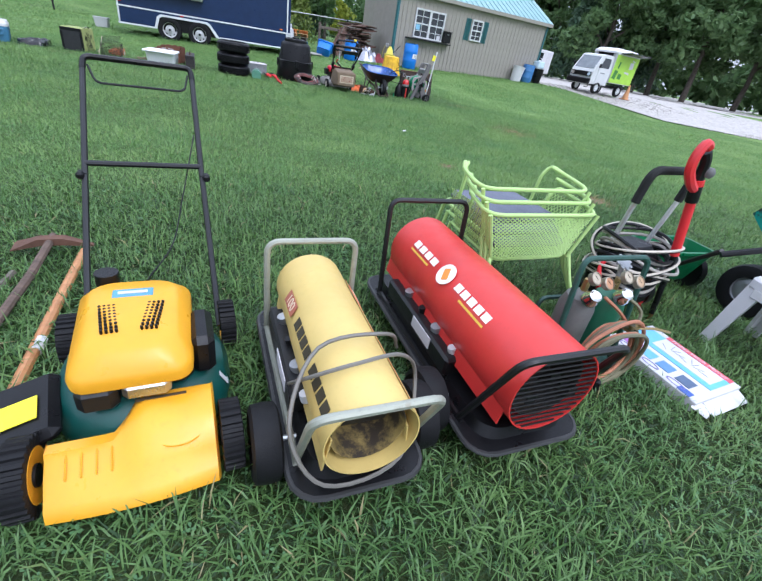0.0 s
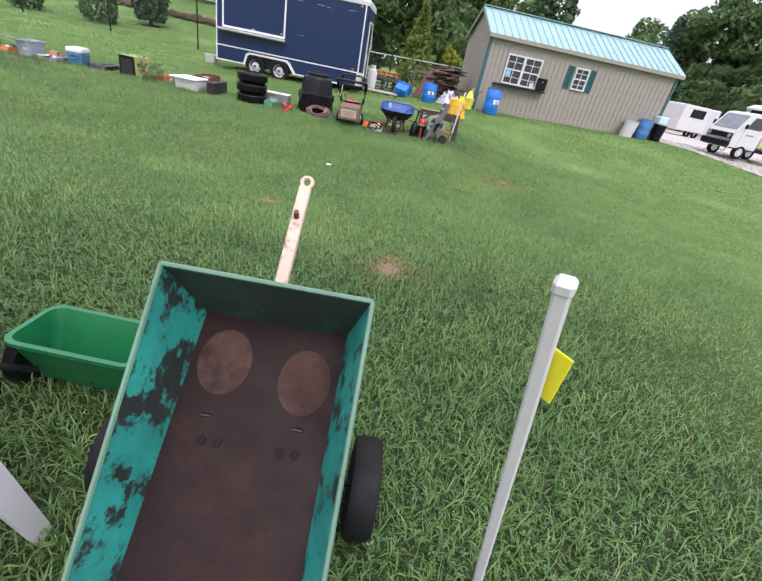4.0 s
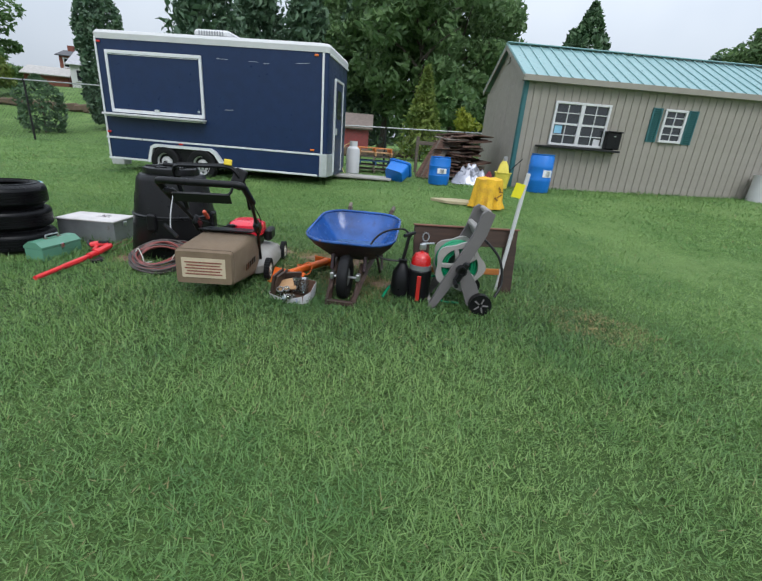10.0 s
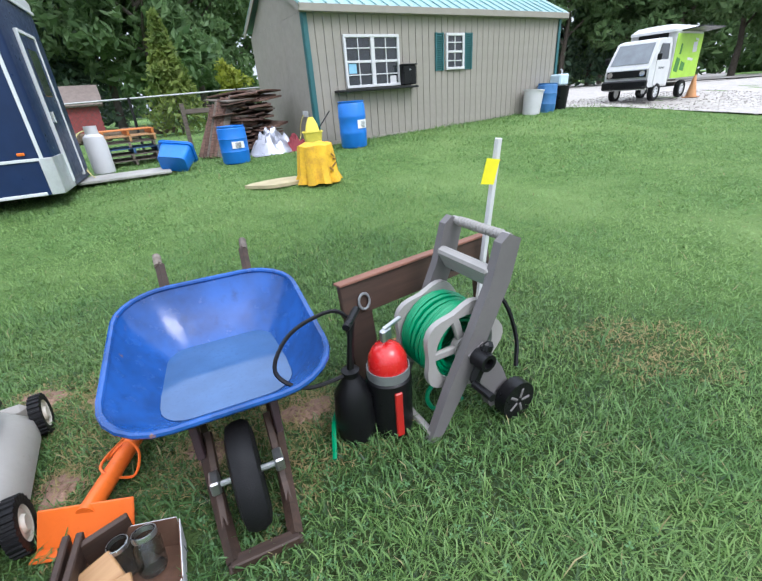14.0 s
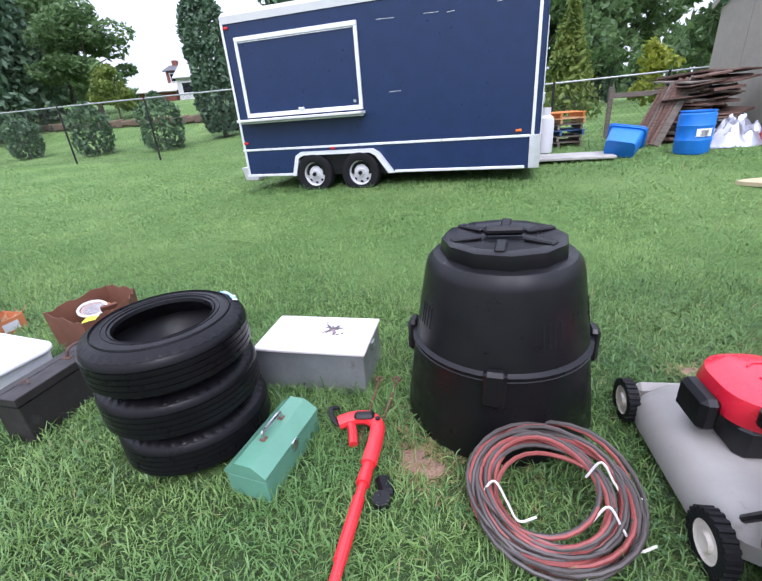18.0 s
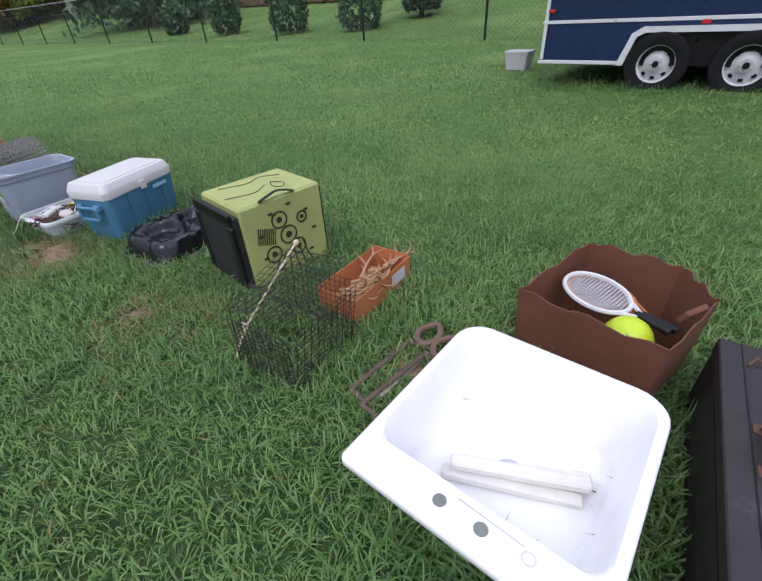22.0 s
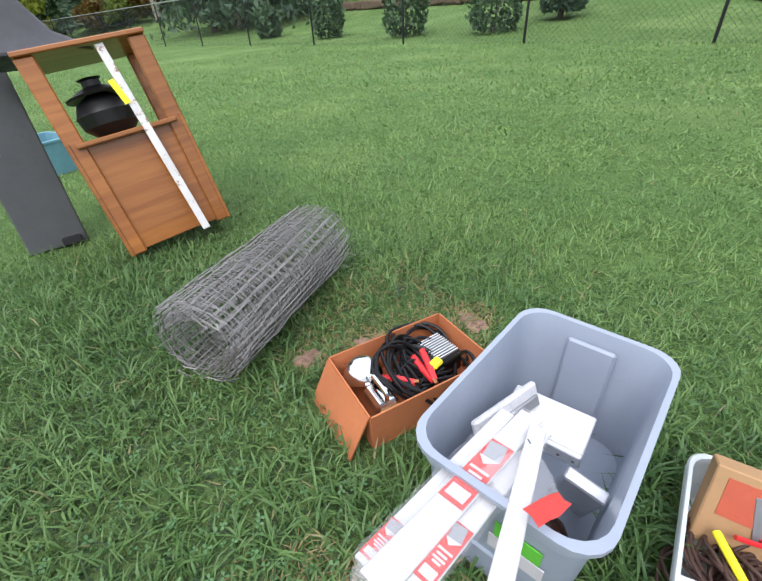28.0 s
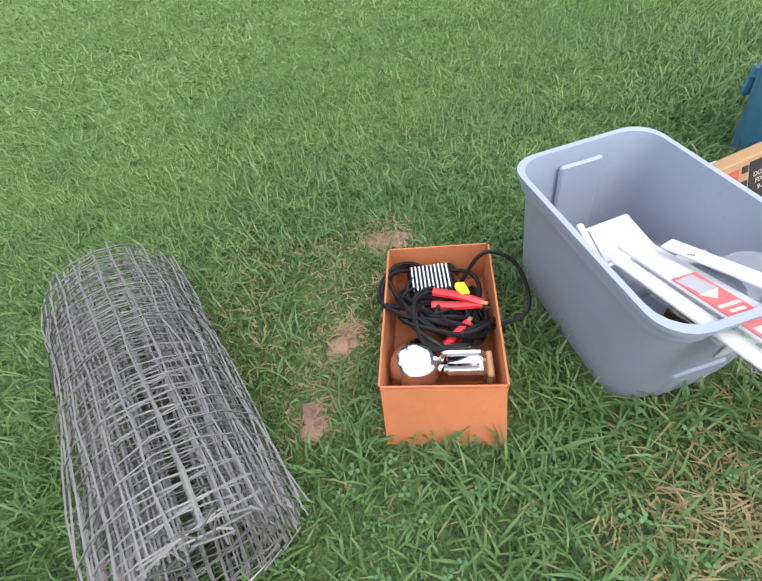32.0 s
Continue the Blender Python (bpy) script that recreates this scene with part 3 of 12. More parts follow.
    part("door_window", Geo().box((L + 0.03, 1.05, 1.85), (0.012, 0.42, 0.62), 0.003), GLASS_DARK, door)
    part("door_handle", Geo().box((L + 0.05, 0.72, 1.25), (0.05, 0.05, 0.16), 0.01), CHROME, door)
    part("roof_rail", Geo().box((L + 0.02, D / 2, Z1 - 0.1), (0.03, D - 0.15, 0.05), 0.006), TRIM_WHITE, t)


build_trailer()


def build_shed():
    s = thing("shed", "long tan wooden shed with a ribbed teal metal roof", "shed", pose(9.45, 17.59, 0))
    L, D, Z0, ZE = 8.28, 3.6, 0.3, 3.08
    part("wall_core", Geo().box((L / 2, D / 2, (Z0 + ZE) / 2), (L - 0.04, D - 0.04, ZE - Z0)), TAN_SIDING, s)
    # gable ends
    for x in (0.0, L - 0.03):
        part("gable", Geo().rings([[(x, 0.01, ZE - 0.03), (x, D - 0.01, ZE - 0.03), (x, D / 2, 4.12)], [(x + 0.03, 0.01, ZE - 0.03), (x + 0.03, D - 0.01, ZE - 0.03), (x + 0.03, D / 2, 4.12)]]), TAN_SIDING, s)
    part("gable_seam", Geo().box((-0.008, D / 2, ZE - 0.02), (0.016, D - 0.05, 0.025), 0.003), BLACK_PLASTIC, s)
    part("gable_vent", Geo().box((-0.01, D / 2, 3.78), (0.02, 0.2, 0.16), 0.01), TAN_SIDING, s)
    bw = 0.2032
    panel = Geo().box((0, 0, 0), (bw - 0.012, 0.02, ZE - Z0 - 0.12), 0.004).mesh("board")
    panel.materials.append(TAN_SIDING)
    n = int(L / bw)
    for k in range(n):
        b = new("board", panel)
        b.parent = s
        b.location = (0.03 + bw * (k + 0.5), -0.002, (Z0 + ZE) / 2 + 0.06)
    for k in range(int(D / 1.2)):
        b = part("side_panel", Geo().box((-0.008, 0.04 + 1.19 * (k + 0.5), (Z0 + ZE) / 2 + 0.04), (0.02, 1.182, ZE - Z0 - 0.1), 0.003), TAN_SIDING, s)
    part("base_board", Geo().box((L / 2, -0.012, Z0 + 0.1), (L, 0.03, 0.2), 0.005), TAN_SIDING, s)
    for x in (0.03, L - 0.03):
        part("corner_board", Geo().box((x, -0.02, (Z0 + ZE) / 2), (0.1, 0.03, ZE - Z0), 0.005), TEAL_TRIM, s)
    part("corner_board", Geo().box((-0.022, 0.03, (Z0 + ZE) / 2), (0.02, 0.1, ZE - Z0), 0.004), TEAL_TRIM, s)
    # roof
    slope = math.atan2(4.22 - 3.2, D / 2 + 0.15)
    half = (D / 2 + 0.18) / math.cos(slope)
    for sgn in (-1, 1):
        m = pose(L / 2, D / 2, 4.2) @ Matrix.Rotation(-sgn * slope, 4, 'X')
        part("roof_sheet", Geo().box((0, sgn * half / 2, 0), (L + 0.3, half, 0.025), 0.004, m=m), TEAL_ROOF, s)
    mf = pose(L / 2, D / 2, 4.2) @ Matrix.Rotation(slope, 4, 'X')
    rib = Geo().box((0, -half / 2, 0.024), (0.035, half - 0.01, 0.03), 0.008, m=mf).mesh("roof_rib")
    rib.materials.append(TEAL_ROOF)
    k = 0
    while -L / 2 - 0.12 + 0.305 * k < L / 2 + 0.14:
        b = new("roof_rib", rib)
        b.parent = s
        b.location = (-L / 2 - 0.12 + 0.305 * k, 0, 0)
        k += 1
    part("ridge_cap", Geo().box((L / 2, D / 2, 4.235), (L + 0.3, 0.22, 0.03), 0.008), TEAL_ROOF, s)
    part("fascia", Geo().box((L / 2, -0.17, 3.11), (L + 0.28, 0.03, 0.14), 0.005), TAN_SIDING, s)
    part("soffit", Geo().box((L / 2, -0.08, 3.05), (L + 0.2, 0.16, 0.02), 0.003), TAN_SIDING, s)
    for sgn in (-1, 1):
        m = pose(-0.13, D / 2, 4.13) @ Matrix.Rotation(-sgn * slope, 4, 'X')
        part("barge_board", Geo().box((0, sgn * half / 2, 0), (0.03, half, 0.13), 0.005, m=m), TAN_SIDING, s)

    def window(x0, x1, z0, z1, halves):
        w = part("window", Geo().box(((x0 + x1) / 2, -0.018, (z0 + z1) / 2), (x1 - x0 - 0.04, 0.012, z1 - z0 - 0.04)), GLASS_DARK, s, "white-framed window with small panes")
        for c, sz in ((((x0 + x1) / 2, -0.04, z1 - 0.03), (x1 - x0, 0.06, 0.06)), (((x0 + x1) / 2, -0.045, z0 + 0.03), (x1 - x0, 0.07, 0.06)), ((x0 + 0.03, -0.04, (z0 + z1) / 2), (0.06, 0.06, z1 - z0 - 0.12)), ((x1 - 0.03, -0.04, (z0 + z1) / 2), (0.06, 0.06, z1 - z0 - 0.12))):
            part("frame", Geo().box(c, sz, 0.006), WHITE_PAINT, w)
        hw = (x1 - x0) / halves
        for h in range(halves):
            a = x0 + hw * h
            if h:
                part("mullion", Geo().box((a, -0.042, (z0 + z1) / 2), (0.1, 0.055, z1 - z0 - 0.12), 0.005), WHITE_PAINT, w)
            part("muntin", Geo().box((a + hw / 2, -0.033, (z0 + z1) / 2), (0.022, 0.03, z1 - z0 - 0.12), 0.003), WHITE_PAINT, w)
            for q in range(1, 4):
                part("muntin", Geo().box((a + hw / 2, -0.035, z0 + (z1 - z0) * q / 4), (hw - 0.1, 0.032, 0.05 if q == 2 else 0.022), 0.003), WHITE_PAINT, w)
        return w

    w1 = window(0.86, 2.35, 1.58, 2.65, 2)
    part("paper_notice", Geo().box((1.06, -0.027, 1.98), (0.2, 0.004, 0.2)), mat("blue_paper", (0.25, 0.5, 0.68), 0.7), w1)
    part("paper_notice", Geo().box((2.16, -0.027, 1.72), (0.18, 0.004, 0.16)), WHITE_PAPER, w1)
    window(3.8, 4.42, 1.86, 2.68, 1)
    for x in (3.6, 4.58):
        sh = part("shutter", Geo().box((x, -0.02, 2.27), (0.27, 0.02, 0.84), 0.004), TEAL_TRIM, s, "teal louvred shutter")
        for dx in (-0.115, 0.115):
            part("stile", Geo().box((x + dx, -0.04, 2.27), (0.04, 0.025, 0.84), 0.004), TEAL_TRIM, sh)
        for k in range(16):
            part("slat", Geo().box((x, -0.036, 1.9 + 0.05 * k), (0.19, 0.008, 0.042), 0.002, (35, 0, 0)), TEAL_TRIM, sh)
    part("window_shelf", Geo().box((1.64, -0.14, 1.53), (2.2, 0.26, 0.05), 0.008), BLACK_METAL, s, "dark wooden serving shelf")
    box = part("letter_box", Geo().box((2.52, -0.13, 1.79), (0.38, 0.2, 0.42), 0.02), BLACK_PLASTIC, s, "black wall-mounted box")
    part("box_lid", Geo().box((2.52, -0.14, 2.01), (0.41, 0.24, 0.03), 0.01), BLACK_PLASTIC, box)
    part("box_latch", Geo().box((2.52, -0.24, 1.9), (0.05, 0.02, 0.03), 0.004), STEEL, box)
    for y in (0.36, 0.52):
        part("socket_box", Geo().box((-0.04, y, 1.12), (0.06, 0.08, 0.13), 0.01), WHITE_PLASTIC, s)
    part("cord", Geo().tube(curve([(-0.08, 0.5, 1.1), (-0.16, 0.55, 0.9), (-0.2, 0.6, 0.6), (-0.5, 0.4, 0.42), (-0.9, 0.1, 0.4)]), 0.012, 6), mat("yellow_cord", (0.6, 0.5, 0.15), 0.6), s)


build_shed()


# ---- yard: drums, woodpile, fence, drive, van ----
LABEL_WHITE = mat("label_white", (0.75, 0.76, 0.77), 0.6, var=0.05, relief=0.03)
GREY_INK = mat("grey_ink", (0.12, 0.13, 0.15), 0.6, relief=0.0)


def drum(m, r, h, material, label, lab=True):
    d = thing("barrel", label, "barrel", m, "plastic barrels")
    prof = [(0, 0), (r * 0.9, 0), (r * 0.97, 0.03), (r * 0.99, h * 0.3), (r * 1.02, h * 0.33), (r * 0.99, h * 0.36), (r * 1.0, h * 0.64), (r * 1.03, h * 0.67), (r, h * 0.7), (r * 0.98, h * 0.93), (r * 0.9, h * 0.965), (r * 0.95, h * 0.975), (r * 0.96, h), (r * 0.88, h), (r * 0.86, h * 0.97), (0, h * 0.965)]
    part("drum_body", Geo().lathe(prof, 32), material, d)
    for a in (60, 240):
        part("bung", Geo().cyl((r * 0.6 * math.cos(radians(a)), r * 0.6 * math.sin(radians(a)), h * 0.96), (r * 0.6 * math.cos(radians(a)), r * 0.6 * math.sin(radians(a)), h * 0.985), 0.035, 12), material, d)
    if lab:
        g = Geo()
        a0, a1, n = radians(-105), radians(-55), 8
        g.rings([[(r * 1.035 * math.cos(a0 + (a1 - a0) * k / n), r * 1.035 * math.sin(a0 + (a1 - a0) * k / n), z) for k in range(n + 1)] + [(r * 1.02 * math.cos(a0 + (a1 - a0) * k / n), r * 1.02 * math.sin(a0 + (a1 - a0) * k / n), z) for k in range(n, -1, -1)] for z in (h * 0.42, h * 0.6)])
        part("paper_label", g, LABEL_WHITE, d, "white paper label with small print")
        for k in range(5):
            part("print_line", Geo().box((r * 0.16, -r * 1.03, h * (0.45 + 0.028 * k)), (0.11, 0.012, 0.008)), GREY_INK, d)
    return d


drum(on(9.93, 16.75, 8), 0.29, 0.93, BLUE_PLASTIC, "tall blue plastic drum with white label beside shed wall")
drum(on(7.45, 17.25, -5), 0.275, 0.7, BLUE_PLASTIC, "short blue plastic drum with white labels by the woodpile")
drum(pose(16.95, 17.25, 0.5, 0, 3, 10), 0.29, 0.85, mat("blue_grey_plastic", (0.05, 0.17, 0.4), 0.5), "faded blue plastic drum at the shed end", False)

bt = thing("storage_tub", "bright blue plastic tub lying tipped on its side", "tub", pose(6.25, 17.2, 0.5, -58, 8, -30))
part("tub_shell", Geo().rings([[(x, y, z) for x, y in rrect(a, b, 0.07, 3)] for a, b, z in ((0.62, 0.44, 0.38), (0.62, 0.44, 0.34), (0.56, 0.38, 0.34), (0.5, 0.33, 0.0))], cap0=False), BLUE_PLASTIC, bt)
part("tub_rim", Geo().tube([(x, y, 0.38) for x, y in rrect(0.62, 0.44, 0.07, 4)], 0.016, 6, closed=True), BLUE_PLASTIC, bt)


def bin_can(m, r0, r1, h, material, label, name="waste_bin"):
    d = thing(name, label, "bin", m)
    part("bin_body", Geo().lathe([(0, 0), (r0, 0), (r1, h), (r1 + 0.02, h), (r1 + 0.02, h + 0.03), (r1 - 0.015, h + 0.03), (r0 - 0.01, 0.02), (0, 0.02)], 24), material, d)
    return d


bin_can(pose(16.25, 17.2, 0.48, 0, 6, 0), 0.24, 0.28, 0.7, WHITE_PLASTIC, "white plastic bin leaning against the shed")
bin_can(pose(17.75, 17.35, 0.5), 0.2, 0.26, 0.72, BLACK_PLASTIC, "black plastic bin holding a pale blue jug box")
wj = thing("water_jug", "pale blue square water container on the black bin", "container", pose(17.7, 17.4, 1.26))
part("jug_body", Geo().box((0, 0, 0.16), (0.42, 0.4, 0.32), 0.04), mat("pale_blue", (0.55, 0.68, 0.75), 0.4), wj)
part("jug_spout", Geo().tube(curve([(0.1, 0, 0.32), (0.1, 0, 0.42), (0.02, 0, 0.45)]), 0.02, 8), WHITE_PLASTIC, wj)

# yellow cloth over a low drum
YCLOTH = mat("yellow_cloth", (0.72, 0.42, 0.02), 0.8, var=0.25, relief=0.4, fine=25, wear=(0.55, 0.3, 0.03), wear_at=(0.5, 0.65))
yc = thing("covered_drum", "orange-yellow cloth draped over a round drum on the grass", "drum", on(8.05, 14.6, 20))
rs = []
for z, rr, amp in ((0.6, 0.02, 0), (0.605, 0.2, 0), (0.58, 0.27, 0.004), (0.4, 0.29, 0.012), (0.15, 0.31, 0.02), (0.02, 0.35, 0.045)):
    rs.append([((rr + amp * math.sin(9 * a) + amp * 0.6 * math.sin(17 * a + z)) * math.cos(a), (rr + amp * math.sin(9 * a) + amp * 0.6 * math.sin(17 * a + z)) * math.sin(a), z + 0.01 * math.sin(5 * a)) for a in [2 * math.pi * k / 48 for k in range(48)]])
part("drape", Geo().rings(rs), YCLOTH, yc)
for k, (a, z, w) in enumerate(((-80, 0.42, 0.1), (-70, 0.36, 0.12), (-75, 0.28, 0.14), (-90, 0.22, 0.1))):
    part("dark_marking", Geo().box((0, 0, 0), (w, 0.01, 0.03), 0.004, m=pose(0.318 * math.cos(radians(a)), 0.318 * math.sin(radians(a)), z, 0, 40 - 30 * (k % 3), a + 90)), mat("ochre_ink", (0.22, 0.11, 0.02), 0.8), yc)
sk = Geo()
sk.rings([[(0.5 * math.cos(a) * (1 + 0.2 * math.sin(3 * a)), 0.28 * math.sin(a), z) for a in [2 * math.pi * k / 16 for k in range(16)]] for z in (0.0, 0.05)])
solid("folded_sack", sk, mat("tan_sack", (0.42, 0.36, 0.22), 0.9, relief=0.5), "flattened tan sack lying beside the covered drum", "sack", on(7.5, 14.9, 0))

yb = thing("mop_bucket", "yellow plastic mop bucket with wringer by shed corner", "bucket", on(9.05, 16.95, -20))
YB = mat("pale_yellow_plastic", (0.72, 0.6, 0.08), 0.5)
part("bucket_body", Geo().rings([[(x, y, z) for x, y in rrect(a, b, 0.06, 3)] for a, b, z in ((0.3, 0.26, 0.03), (0.4, 0.34, 0.4), (0.43, 0.37, 0.4), (0.43, 0.37, 0.42), (0.38, 0.32, 0.42), (0.3, 0.25, 0.1))], cap1=True), YB, yb)
part("wringer", Geo().rings([[(x, y - 0.02, z) for x, y in rrect(a, b, 0.04, 3)] for a, b, z in ((0.3, 0.2, 0.42), (0.22, 0.14, 0.58), (0.1, 0.08, 0.7))]), YB, yb)
part("mop_handle", Geo().cyl((0.1, 0.05, 0.4), (0.42, 0.1, 0.78), 0.013, 8), BLACK_METAL, yb)

# propane cylinder, ramp, pallets
pt = thing("propane_tank", "white steel propane cylinder standing by the trailer door", "gas tank", on(5.12, 18.2, 0))
part("tank_shell", Geo().lathe([(0, 0.03), (0.12, 0.04), (0.185, 0.1), (0.19, 0.2), (0.19, 0.66), (0.17, 0.76), (0.1, 0.82), (0, 0.83)], 24), WHITE_PAINT, pt)
part("foot_ring", Geo().lathe([(0.14, 0), (0.15, 0), (0.15, 0.06), (0.14, 0.06)], 20, closed=True), WHITE_PAINT, pt)
part("collar", Geo().lathe([(0.1, 0.8), (0.11, 0.8), (0.11, 0.95), (0.1, 0.95)], 20, closed=True), WHITE_PAINT, pt)
part("valve", Geo().cyl((0, 0, 0.82), (0, 0, 0.92), 0.03, 10), mat("brass", (0.5, 0.35, 0.12), 0.35, 0.9), pt)
part("gas_hose", Geo().tube(curve([(-0.02, 0, 0.9), (-0.25, -0.1, 0.8), (-0.3, -0.3, 0.4), (-0.1, -0.7, 0.06), (0.6, -0.9, 0.03)]), 0.012, 6), mat("yellow_hose", (0.55, 0.48, 0.2), 0.6), pt)
rp = Geo().box((0, 0, 0.05), (1.5, 0.75, 0.05), 0.01)
solid("ramp_board", rp, mat("concrete_grey", (0.36, 0.35, 0.32), 0.85, relief=0.5), "weathered grey board ramp below the trailer door", "ramp", on(5.45, 17.45, -3, 0.02))
for k in range(6):
    p = thing("pallet", "stacked wooden pallet" if k else "wooden pallet at the bottom of the stack", "pallet", on(5.75 + random.uniform(-0.04, 0.04), 20.1, random.uniform(-5, 5), 0.13 * k), "pallet stack")
    tagged(p, "weathered wooden pallet in a stack beside the trailer")
    pm = [WOOD_GREY, WOOD_GREY, mat("blue_wood", (0.04, 0.1, 0.22), 0.8), WOOD_GREY, WOOD_RAW, mat("orange_wood", (0.5, 0.16, 0.03), 0.7)][k]
    for j in range(5):
        part("slat", Geo().box((0, -0.44 + 0.22 * j, 0.115), (1.1, 0.11, 0.018), 0.003), pm, p)
    for j in range(3):
        part("bearer", Geo().box((-0.5 + 0.5 * j, 0, 0.055), (0.05, 1.0, 0.1), 0.004), pm, p)

# woodpile of old boards heaped against the shed's end wall
wp = thing("woodpile", "heaped pile of old brown weathered boards against the fence", "woodpile", on(8.3, 19.2, 0))
rng = random.Random(5)
WOOD_PILE = wood_mat("wood_pile", (0.2, 0.115, 0.085), (0.075, 0.045, 0.035), 0.85)
for k in range(15):
    z = 0.04 + 0.088 * k
    half = 0.62 - 0.02 * k
    for j in range(5):
        x = -0.1 + half * (-0.8 + 0.4 * j) + rng.uniform(-0.08, 0.08) + 0.01 * k
        part("board", Geo().box((x, rng.uniform(-0.25, 0.1), z + rng.uniform(-0.015, 0.02)), (rng.uniform(0.35, 0.8), rng.uniform(0.6, 1.1), rng.uniform(0.022, 0.05)), 0.004, (rng.uniform(-7, 7), rng.uniform(-9, 9), rng.uniform(-40, 40))), WOOD_PILE if rng.random() < 0.8 else WOOD_GREY, wp)
for k in range(8):
    part("leaning_board", Geo().box((-0.62 - 0.055 * k, -0.62 + 0.04 * k, 0.62 - 0.02 * k), (rng.uniform(0.14, 0.24), 0.03, 1.45 - 0.05 * k), 0.004, (rng.uniform(-16, -8), 26 + rng.uniform(-4, 8), rng.uniform(-14, 14))), WOOD_PILE if k % 4 else WOOD_GREY, wp)


def crumpled(name, material, label, category, m, rx, ry, h, seed, n=22):
    g = Geo()
    noise_v = Vector((seed * 3.1, seed * 1.7, 0.3))
    vs = []
    for j in range(n + 1):
        for i in range(n + 1):
            u, v = i / n * 2 - 1, j / n * 2 - 1
            d = max(0.0, 1 - (u * u + v * v) ** 1.2)
            k = noise.noise(Vector((u * 2.4, v * 2.4, 0)) + noise_v) * 0.5 + abs(noise.noise(Vector((u * 6, v * 6, 2)) + noise_v)) * 0.5
            vs.append((u * rx, v * ry, h * d * (0.55 + 0.9 * k) + 0.005))
    g.add(vs, [(j * (n + 1) + i, j * (n + 1) + i + 1, (j + 1) * (n + 1) + i + 1, (j + 1) * (n + 1) + i) for j in range(n) for i in range(n)])
    ob = solid(name, g, material, label, category, m, smooth=30)
    return ob


crumpled("silver_tarp", mat("silver_tarp", (0.36, 0.37, 0.42), 0.35, 0.6, var=0.15, relief=0.3, fine=20), "crumpled silver tarpaulin heaped by the woodpile", "tarpaulin", on(8.45, 17.85), 0.55, 0.4, 0.62, 3)
crumpled("red_bag", mat("dark_red_cloth", (0.22, 0.03, 0.04), 0.8), "dark red crumpled bag on the ground", "bag", on(8.95, 17.75), 0.3, 0.3, 0.35, 8)
crumpled("white_sack", mat("white_sack", (0.7, 0.68, 0.66), 0.7), "small white sack by the shed wall", "sack", on(9.2, 17.45), 0.16, 0.16, 0.34, 6)

# chain link fence
MESHWIRE = mat("fence_wire", (0.03, 0.035, 0.035), 0.5, 0.3, relief=0.0)
FENCE_POST = mat("fence_post", (0.012, 0.012, 0.013), 0.45, 0.2)
TOP_RAIL = mat("fence_rail", (0.35, 0.36, 0.36), 0.5, 0.5)


def fence(points, h, post_gap, label):
    f = thing("fence", label, "fence", pose(0, 0, 0))
    wires, rails = Geo(), []
    for (xa, ya), (xb, yb_) in zip(points, points[1:]):
        n = max(1, round(math.hypot(xb - xa, yb_ - ya) / post_gap))
        for k in range(n + (1 if (xb, yb_) == points[-1] else 0)):
            x, y = xa + (xb - xa) * k / n, ya + (yb_ - ya) * k / n
            z = ground_z(x, y)
            p = part("post", Geo().cyl((x, y, z - 0.05), (x, y, z + h + 0.03), 0.036, 10), FENCE_POST, f)
        za, zb = ground_z(xa, ya), ground_z(xb, yb_)
        part("top_rail", Geo().cyl((xa, ya, za + h), (xb, yb_, zb + h), 0.024, 8), TOP_RAIL, f)
        # diamond mesh
        ln = math.hypot(xb - xa, yb_ - ya)
        ux, uy = (xb - xa) / ln, (yb_ - ya) / ln
        step = 0.14
        k = -int(h / step)
        while k * step < ln:
            for sg in (1, -1):
                s0, s1 = k * step, k * step + h
                z0, z1 = (0, h) if sg > 0 else (h, 0)
                a, b = max(s0, 0), min(s1, ln)
                if b <= a:
                    continue
                qa = z0 + (z1 - z0) * (a - s0) / h
                qb = z0 + (z1 - z0) * (b - s0) / h
                ga, gb = ground_z(xa + ux * a, ya + uy * a), ground_z(xa + ux * b, ya + uy * b)
                wires.tube([(xa + ux * a, ya + uy * a, ga + qa), (xa + ux * b, ya + uy * b, gb + qb)], 0.0028, 3)
            k += 1
    part("wire_mesh", wires, MESHWIRE, f, "dark chain-link mesh", smooth=0, kind="stuff")
    return f


fence([(-58.5, 31.35), (-30.8, 27.14), (-11.94, 24.27), (-3.3, 22.96), (3.2, 22.4)], 2.15, 4.6, "long black chain-link fence with a pale top rail")
fence([(3.2, 22.4), (12.0, 22.3)], 1.45, 2.8, "black chain-link fence behind the woodpile")
rf = thing("rail_fence", "short weathered wooden post and rail by the woodpile", "fence", on(7.2, 20.9))
part("post", Geo().box((0, 0, 0.6), (0.1, 0.1, 1.2), 0.01), WOOD_GREY, rf)
part("rail", Geo().box((0.9, 0, 1.0), (1.8, 0.05, 0.12), 0.008), WOOD_GREY, rf)

wb = thing("white_block", "white plastic crate on the grass by the trailer hitch", "crate", on(-1.25, 18.1, -8))
part("crate_body", Geo().rings([[(x, y, z) for x, y in rrect(a, b, 0.04, 3)] for a, b, z in ((0.36, 0.3, 0), (0.42, 0.36, 0.26), (0.44, 0.38, 0.26), (0.44, 0.38, 0.29))]), WHITE_PLASTIC, wb)

